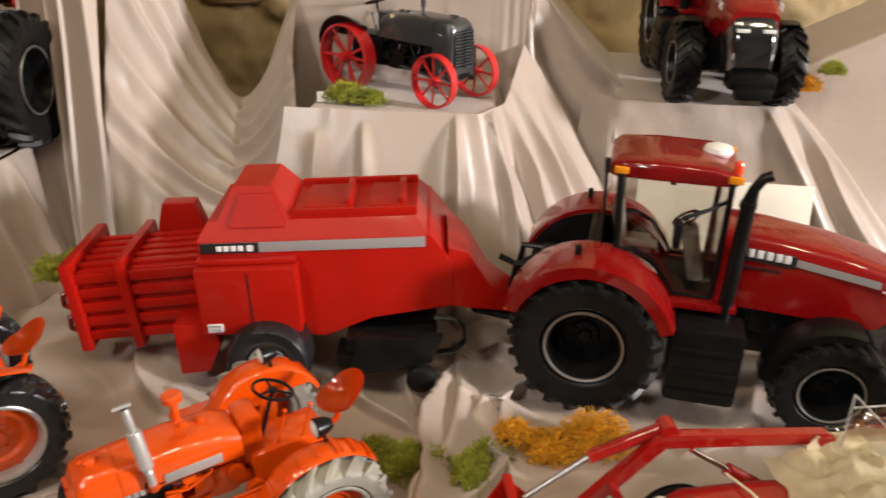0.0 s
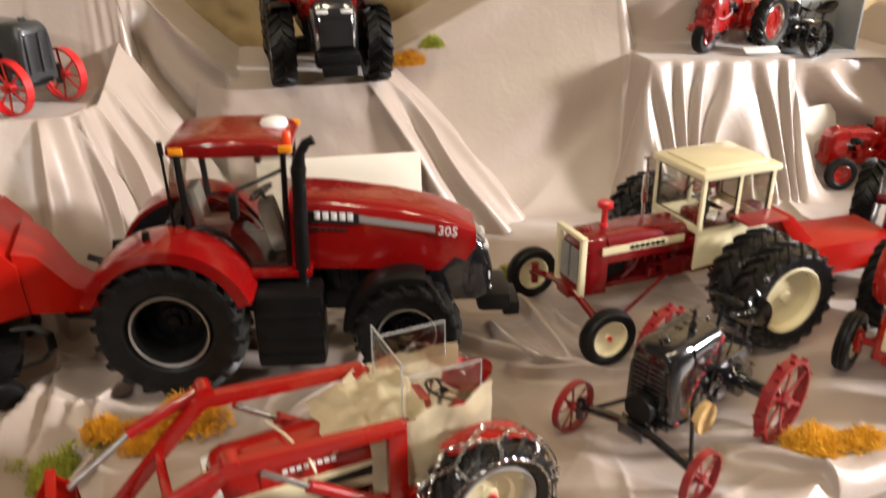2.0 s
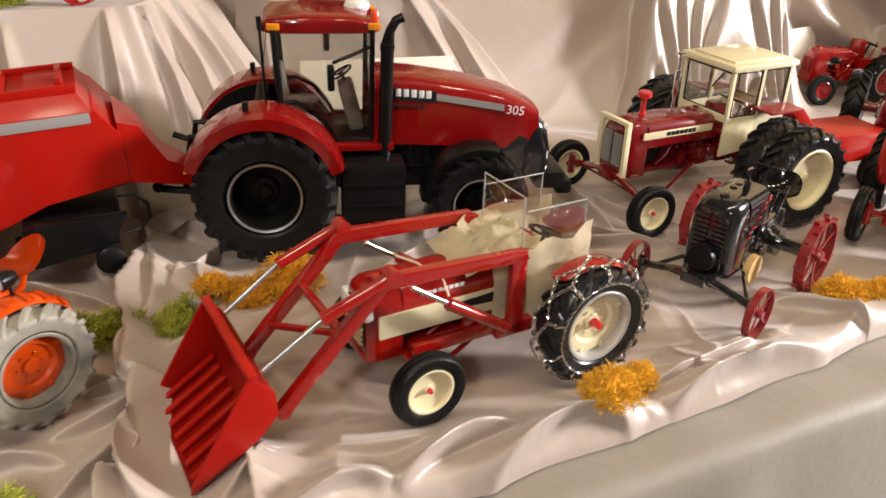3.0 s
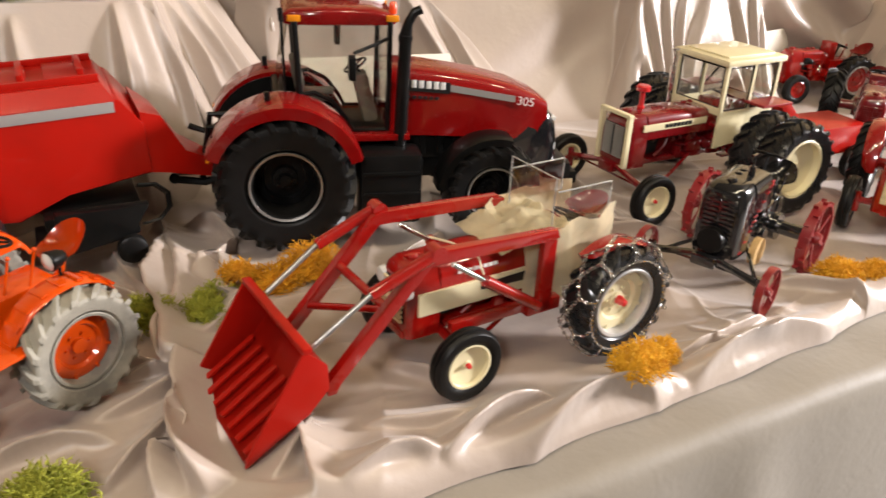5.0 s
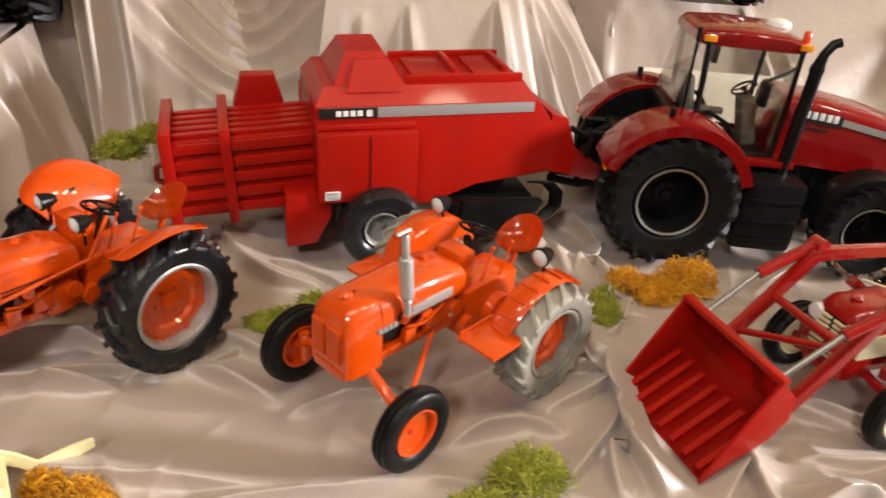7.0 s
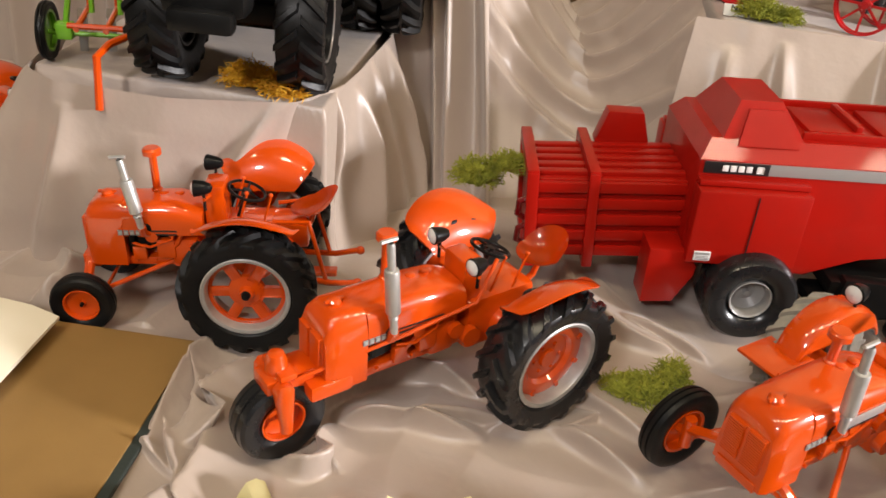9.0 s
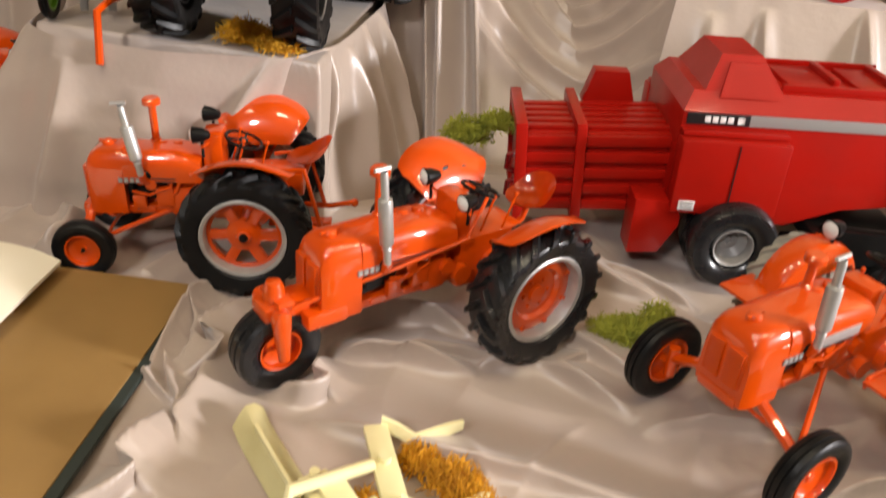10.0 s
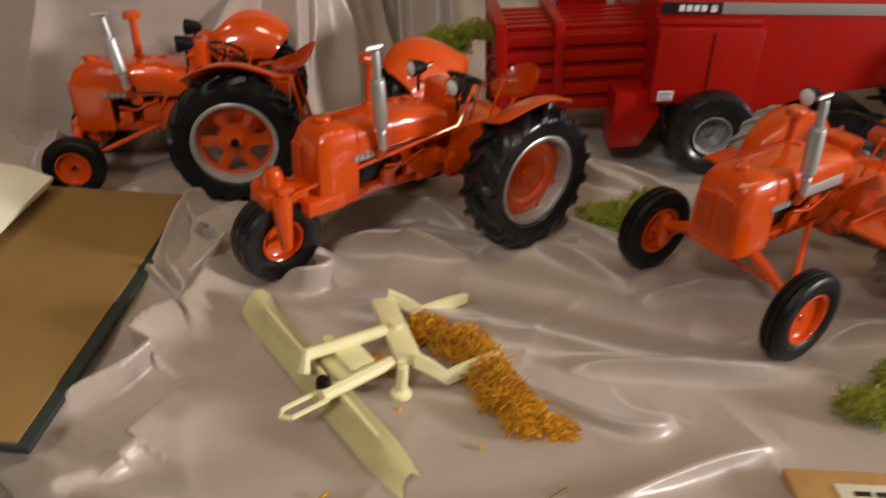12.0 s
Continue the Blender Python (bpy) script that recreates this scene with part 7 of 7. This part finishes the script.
# ---- pale yellow grader blade lying on the cloth ----
def grader():
    # local x runs along the blade from its far end to its near end
    ang = math.degrees(math.atan2(-0.119, 0.098))
    t = thing("toy_grader_blade", place(-0.324, 0.349, G + 0.002, ang), "pale yellow toy rear grader blade with hitch frame", "toy implement")
    bm = BM()
    prof = [(-0.0120, 0.0010, 0.003), (-0.0070, 0.0068, 0.001), (-0.0030, 0.0095, -0.001), (0.0030, 0.0078, -0.003), (0.0085, 0.0022, -0.004)]
    n = 16
    rows = []
    for i in range(n + 1):
        u = -0.076 + 0.152 * i / n
        near = max(0.0, (u - 0.058) / 0.018)
        far = max(0.0, (-0.064 - u) / 0.012)
        rows.append([bm.verts.new((u + lean + 0.004 * near * (z < 0.004), y * (1 - 0.3 * near), z * (1 - 0.62 * near) + (0.004 * far if z < 0.013 else 0.001 * far))) for y, z, lean in prof])
    for A, B in zip(rows, rows[1:]):
        for k in range(4):
            bm.faces.new((A[k], A[k + 1], B[k + 1], B[k]))
    bmesh.ops.solidify(bm, geom=bm.faces[:], thickness=0.0018)
    part("blade", bm, GRADERCREAM, t)
    bm = BM()
    prism(bm, [(-0.058, 0.0072), (0.050, 0.0072), (0.054, 0.0122), (-0.062, 0.0132)], -0.0042, -0.0022, 0.0005)
    part("stiffener", bm, GRADERCREAM, t)
    bm = BM()
    box(bm, (0.0, 0.008, 0.012), (0.030, 0.016, 0.006), 0.0015)
    box(bm, (0.006, 0.012, 0.018), (0.020, 0.014, 0.003), 0.001)
    for x in (-0.012, 0.002, 0.014):
        cyl(bm, (x, 0.008, 0.012), (x, 0.008, 0.019), 0.0028, seg=10)
    part("pivot_block", bm, GRADERCREAM, t)
    w2l = (t.matrix_world).inverted()
    L = lambda x, y, z: w2l @ Vector((x, y, z))
    bm = BM()
    tube(bm, [L(-0.333, 0.340, 0.768), L(-0.333, 0.346, 0.775), L(-0.298, 0.372, 0.775)], 0.0034, 10)
    part("beam", bm, GRADERCREAM, t)
    a, c = L(-0.334, 0.308, 0.771), L(-0.292, 0.352, 0.771)
    d = (c - a).normalized()
    side = Vector((-d.y, d.x, 0))
    bm = BM()
    for k in (-1, 1):
        tube(bm, [a + side * 0.0036 * k, a + d * 0.02 + side * 0.0036 * k], 0.0013, 6)
    tube(bm, [a + side * 0.0036, a - d * 0.003, a - side * 0.0036], 0.0013, 6)
    tube(bm, [a + d * 0.019, c], 0.0034, 8)
    part("swivel_bar", bm, GRADERCREAM, t)
    bm = BM()
    lathe(bm, [(0.0004, 0), (0.0036, 0), (0.0038, 0.003), (0.0030, 0.0048), (0.0004, 0.005)], 16, axis="z", o=L(-0.321, 0.327, 0.7725))
    part("knob", bm, BLACK, t, "black knob")
    p, q = L(-0.303, 0.402, 0.772), L(-0.283, 0.352, 0.772)
    bm = BM()
    mid, ln = (p + q) / 2, (q - p).length
    ax = math.atan2((q - p).y, (q - p).x)
    box(bm, (0, 0, 0), (ln, 0.013, 0.005), 0.0012, m=Matrix.Translation(mid) @ Matrix.Rotation(ax, 4, "Z"))
    cyl(bm, mid + Vector((0, 0, 0)), mid + Vector((0, 0, 0.006)), 0.0036, seg=14)
    hd = part("headstock", bm, GRADERCREAM, t)
    for s0, s1, s2 in (((-0.300, 0.404, 0.774), (-0.281, 0.406, 0.764), (-0.257, 0.424, 0.765)), ((-0.281, 0.352, 0.774), (-0.264, 0.355, 0.762), (-0.239, 0.375, 0.764))):
        bm = BM()
        P = [L(*s0), L(*s0).lerp(L(*s1), 0.5) + Vector((0, 0, 0.001)), L(*s1), L(*s1).lerp(L(*s2), 0.6), L(*s2)]
        vs = []
        for i, c0 in enumerate(P):
            dd = (P[min(i + 1, 4)] - P[max(i - 1, 0)]).normalized()
            sd = Vector((-dd.y, dd.x, 0)).normalized() * 0.0012
            h = 0.0042 if i < 4 else 0.0028
            vs.append([bm.verts.new(c0 + sd * e + Vector((0, 0, f * h))) for e, f in ((-1, -1), (1, -1), (1, 1), (-1, 1))])
        for A, B in zip(vs, vs[1:]):
            for k in range(4):
                bm.faces.new((A[k], A[(k + 1) % 4], B[(k + 1) % 4], B[k]))
        bm.faces.new(vs[0])
        bm.faces.new(vs[-1][::-1])
        part("hitch_arm", bm, GRADERCREAM, t)
    bm = BM()
    f = L(-0.286, 0.348, G + 0.002)
    lathe(bm, [(0.0004, 0), (0.0055, 0), (0.0055, 0.0022), (0.0030, 0.004), (0.0028, 0.018), (0.0004, 0.019)], 16, axis="z", o=f)
    part("stand", bm, GRADERCREAM, t)


grader()


# ---- open book ----
def book():
    t = thing("open_book", place(-0.541, 0.400, G + 0.004, 1), "large open book with brown inner cover and cream pages", "book")
    m = Matrix.Translation((0, 0, 0.0015)) @ Matrix.Rotation(radians(-1.2), 4, "Y")
    bm = BM()
    box(bm, (0.049, 0.0, 0.0), (0.102, 0.240, 0.004), 0.0012, m=m)
    c = part("cover", bm, COVEREDGE, t, "dark green cloth cover board")
    bm = BM()
    box(bm, (0.047, 0.0, 0.0024), (0.094, 0.236, 0.0016), 0.0004, m=m)
    part("endpaper", bm, BROWNCOVER, c, "brown inner lining")
    bm = BM()
    box(bm, (-0.10, 0.0, 0.0), (0.200, 0.240, 0.004), 0.0012)
    part("cover", bm, COVEREDGE, t)
    for k in range(7):
        bm = BM()
        rows = []
        for i in range(13):
            u = i / 12
            x = -0.198 + (0.206 - 0.0016 * (6 - k)) * u
            z = 0.0025 + k * 0.0026 + 0.004 * math.sin(u * 2.6) * (k / 6) - (0.006 * max(0, u - 0.9) / 0.1) * (k / 6)
            rows.append([(x, -0.116 + 0.0006 * k, z), (x, 0.112 - 0.0006 * k, z), (x, 0.112 - 0.0006 * k, z + 0.0022), (x, -0.116 + 0.0006 * k, z + 0.0022)])
        loft(bm, rows)
        part("page_section", bm, PAPER, t)


book()


# ---- moss ----
def moss(name, label, blobs, mat, seed, density=1.0):
    """Curled lichen: many short bent strands round a few lumps."""
    rng = random.Random(seed)
    bm = BM()
    blobs = [(bx, by, max(bz, ground_z(bx, by) + 0.2 * rz) if bz < 0.79 else bz, rx, ry, rz) for bx, by, bz, rx, ry, rz in blobs]
    cx, cy, cz = blobs[0][:3]
    for bx, by, bz, rx, ry, rz in blobs:
        count = int(density * 1250 * (rx * ry / (0.03 * 0.02)) ** 0.75)
        lump = bmesh.ops.create_icosphere(bm, subdivisions=3, radius=1)["verts"]
        for v in lump:
            k = 0.62 + 0.40 * noise.noise(v.co * 2.3 + Vector((seed, bx * 50, 0)))
            v.co = Vector((v.co.x * rx * k + bx - cx, v.co.y * ry * k + by - cy, max(v.co.z * rz * k, -rz * 0.25) + bz - cz))
        for _ in range(count):
            a, u = rng.uniform(0, 6.283), rng.uniform(-0.25, 1)
            s = math.sqrt(max(0, 1 - u * u))
            k = rng.uniform(0.55, 0.98) * (1 + 0.22 * noise.noise(Vector((s * math.cos(a) * 2.5 + seed, s * math.sin(a) * 2.5, u * 2.5))))
            p = Vector((rx * k * s * math.cos(a) + bx - cx, ry * k * s * math.sin(a) + by - cy, rz * k * u + bz - cz))
            d = Vector((s * math.cos(a), s * math.sin(a), u + 0.1)).normalized()
            w = Vector((rng.uniform(-1, 1), rng.uniform(-1, 1), rng.uniform(-1, 1))).normalized()
            th = rng.uniform(0.00034, 0.00075)
            seg = rng.uniform(0.0009, 0.0019)
            prev = None
            for i in range(5):
                q = w.cross(d).normalized()
                o = q.cross(d).normalized()
                tri = [bm.verts.new(p + (q * math.cos(2.0944 * j) + o * math.sin(2.0944 * j)) * th * (1 - 0.15 * i)) for j in range(3)]
                if prev:
                    for j in range(3):
                        bm.faces.new((prev[j], prev[(j + 1) % 3], tri[(j + 1) % 3], tri[j]))
                prev = tri
                p = p + d * seg
                d = (d + w * 1.0 + Vector((rng.uniform(-0.5, 0.5), rng.uniform(-0.5, 0.5), rng.uniform(-0.5, 0.4)))).normalized()
            bm.faces.new(prev)
    ob = new(name, mesh_of(bm, mat, 60))
    ob.location = (cx, cy, cz)
    return tagged(ob, label, "moss", "moss clumps")


B = 0.752
moss("moss_clump", "clump of ochre dried moss beside the large tractor wheel", [(0.185, 0.612, B + 0.010, 0.028, 0.020, 0.024), (0.150, 0.600, B + 0.006, 0.024, 0.018, 0.016), (0.122, 0.598, B + 0.004, 0.014, 0.012, 0.010)], MOSSOCHRE, 1)
moss("moss_clump", "clump of green moss on the cloth under the baler", [(0.048, 0.572, B + 0.006, 0.030, 0.018, 0.016), (0.020, 0.585, B + 0.004, 0.016, 0.012, 0.010)], MOSSGREEN, 2)
moss("moss_clump", "clump of green moss beside the loader bucket", [(0.092, 0.560, B + 0.006, 0.014, 0.020, 0.016), (0.106, 0.586, B + 0.006, 0.016, 0.013, 0.014)], MOSSGREEN, 3)
moss("moss_clump", "clump of bright yellow moss at the chained tyre", [(0.368, 0.392, B + 0.006, 0.021, 0.017, 0.018)], MOSSYELLOW, 4)
moss("moss_clump", "small tuft of yellow moss behind the chained tyre", [(0.404, 0.416, B + 0.004, 0.014, 0.012, 0.014)], MOSSYELLOW, 5)
moss("moss_clump", "clump of ochre moss near the table edge", [(0.640, 0.485, B + 0.005, 0.024, 0.018, 0.013), (0.678, 0.482, B + 0.003, 0.022, 0.012, 0.009)], MOSSYELLOW, 6)
moss("moss_clump", "clump of green moss in front of the loader bucket", [(-0.010, 0.392, B + 0.006, 0.026, 0.018, 0.018), (-0.042, 0.372, B + 0.003, 0.020, 0.012, 0.010)], MOSSGREEN, 7)
moss("moss_clump", "flat strip of green moss between the orange tractors", [(-0.155, 0.556, B + 0.004, 0.026, 0.015, 0.010), (-0.132, 0.572, B + 0.008, 0.012, 0.010, 0.014)], MOSSGREEN, 8)
moss("moss_clump", "green moss tucked into the cloth behind the baler", [(-0.290, 0.712, 0.822, 0.021, 0.013, 0.017), (-0.266, 0.716, 0.834, 0.016, 0.011, 0.012)], MOSSGREEN, 9)
moss("moss_clump", "long tuft of ochre moss beside the grader blade", [(-0.276, 0.398, B + 0.004, 0.013, 0.010, 0.010), (-0.256, 0.386, B + 0.005, 0.015, 0.013, 0.011), (-0.246, 0.370, B + 0.005, 0.014, 0.014, 0.012), (-0.236, 0.352, B + 0.004, 0.013, 0.014, 0.011), (-0.224, 0.338, B + 0.003, 0.011, 0.012, 0.008), (-0.208, 0.334, B + 0.001, 0.008, 0.005, 0.004)], MOSSOCHRE, 10)
moss("moss_clump", "ochre moss on the draped step", [(-0.464, 0.668, 0.891, 0.020, 0.013, 0.013), (-0.434, 0.660, 0.890, 0.018, 0.013, 0.012)], MOSSYELLOW, 11)
moss("moss_clump", "green moss in front of the antique tractor", [(-0.062, 0.903, 0.943, 0.022, 0.013, 0.015), (-0.036, 0.900, 0.941, 0.014, 0.010, 0.010)], MOSSGREEN, 12)
moss("moss_clump", "ochre moss on the swagged cloth", [(0.445, 1.085, 0.930, 0.022, 0.014, 0.014)], MOSSOCHRE, 13)
moss("moss_clump", "tuft of green moss on the swagged cloth", [(0.474, 1.082, 0.950, 0.014, 0.010, 0.012)], MOSSGREEN, 14)
moss("moss_clump", "sprig of green moss at the tractor nose", [(0.497, 0.800, 0.758, 0.016, 0.010, 0.016)], MOSSGREEN, 15, 0.6)
moss("moss_clump", "ochre moss on the cloth behind the implement", [(0.905, 0.800, B + 0.004, 0.026, 0.014, 0.010)], MOSSYELLOW, 16)
moss("moss_clump", "crumb of ochre moss by the grader frame", [(-0.300, 0.366, B + 0.001, 0.008, 0.006, 0.004)], MOSSOCHRE, 17, 0.6)


# ---- cards, sign, box and scraps ----
def card(label, m, w, h, mat=None, name="card"):
    bm = BM()
    box(bm, (0, 0, h / 2), (w, 0.0016, h), 0.0003)
    ob = new(name, mesh_of(bm, mat or CARD))
    ob.matrix_world = m
    return tagged(ob, label, "card")


card("blank ivory card leaning against a draped step", pose(0.338, 0.925, 0.752, -10, 0, -2), 0.184, 0.108)
card("small ivory card standing beside the far step", pose(1.025, 1.03, 0.760, -12, 0, 20), 0.09, 0.09)
s0 = card("white strip sign on the antique tractor's step", pose(-0.058, 0.905, 0.9365, -25, 0, 6), 0.070, 0.011, WHITE, "sign")
tx = text_part("NE  PAS", 0.0085, BLACKSTRIPE, s0, Matrix.Translation((-0.014, -0.0011, 0.007)) @ Matrix.Rotation(radians(90), 4, "X"))
card("small white label on the far step", pose(0.905, 1.022, 0.932, -60, 0, 0), 0.05, 0.012, WHITE, "label_strip")

bx = thing("display_box", place(1.030, 1.150, 0.906, -4), "open grey display box on the far step", "box")
for nm, c, s in (("back_panel", (0, 0.03, 0.038), (0.18, 0.003, 0.076)), ("base_panel", (0, 0, 0.0016), (0.18, 0.06, 0.003)), ("end_panel", (-0.0885, 0, 0.038), (0.003, 0.06, 0.076)), ("end_panel", (0.0885, 0, 0.038), (0.003, 0.06, 0.076))):
    bm = BM()
    box(bm, c, s, 0.0005)
    part(nm, bm, GREYCARD, bx)

wd = thing("wooden_name_holder", place(-0.073, 0.300, G - 0.001, 4), "small light wooden block with white paper label", "sign")
bm = BM()
box(bm, (0.005, 0, 0.004), (0.075, 0.040, 0.008), 0.001)
part("block", bm, WOOD, wd)
bm = BM()
box(bm, (0.012, -0.002, 0.0084), (0.050, 0.026, 0.0008), 0.0002)
lb = part("label", bm, PAPER, wd)
bm = BM()
for k in range(3):
    for j in range(4 - k % 2):
        box(bm, (-0.002 + j * 0.010, 0.005 - k * 0.006, 0.0090), (0.008, 0.0028, 0.0003), 0)
part("print", bm, BLACKSTRIPE, lb)

bm = BM()
tube(bm, [(-0.218, 0.288, B + 0.001), (-0.213, 0.291, B + 0.002), (-0.207, 0.2965, B + 0.002)], 0.0009, 6)
tagged(new("twig", mesh_of(bm, BROWNCOVER)), "tiny dark twig lying on the cloth", "twig")
rng = random.Random(3)
for k, (x, y) in enumerate([(-0.312, 0.280), (-0.286, 0.338), (-0.318, 0.371), (-0.246, 0.318), (-0.232, 0.372)]):
    bm = BM()
    ellipsoid(bm, (x, y, B + 0.001), (0.0022, 0.0012, 0.0009), Matrix.Rotation(rng.uniform(0, 3), 4, "Z"), 8, 6)
    tagged(new("moss_crumb", mesh_of(bm, MOSSOCHRE)), "tiny brown crumb of dried moss", "crumb", "moss crumbs")
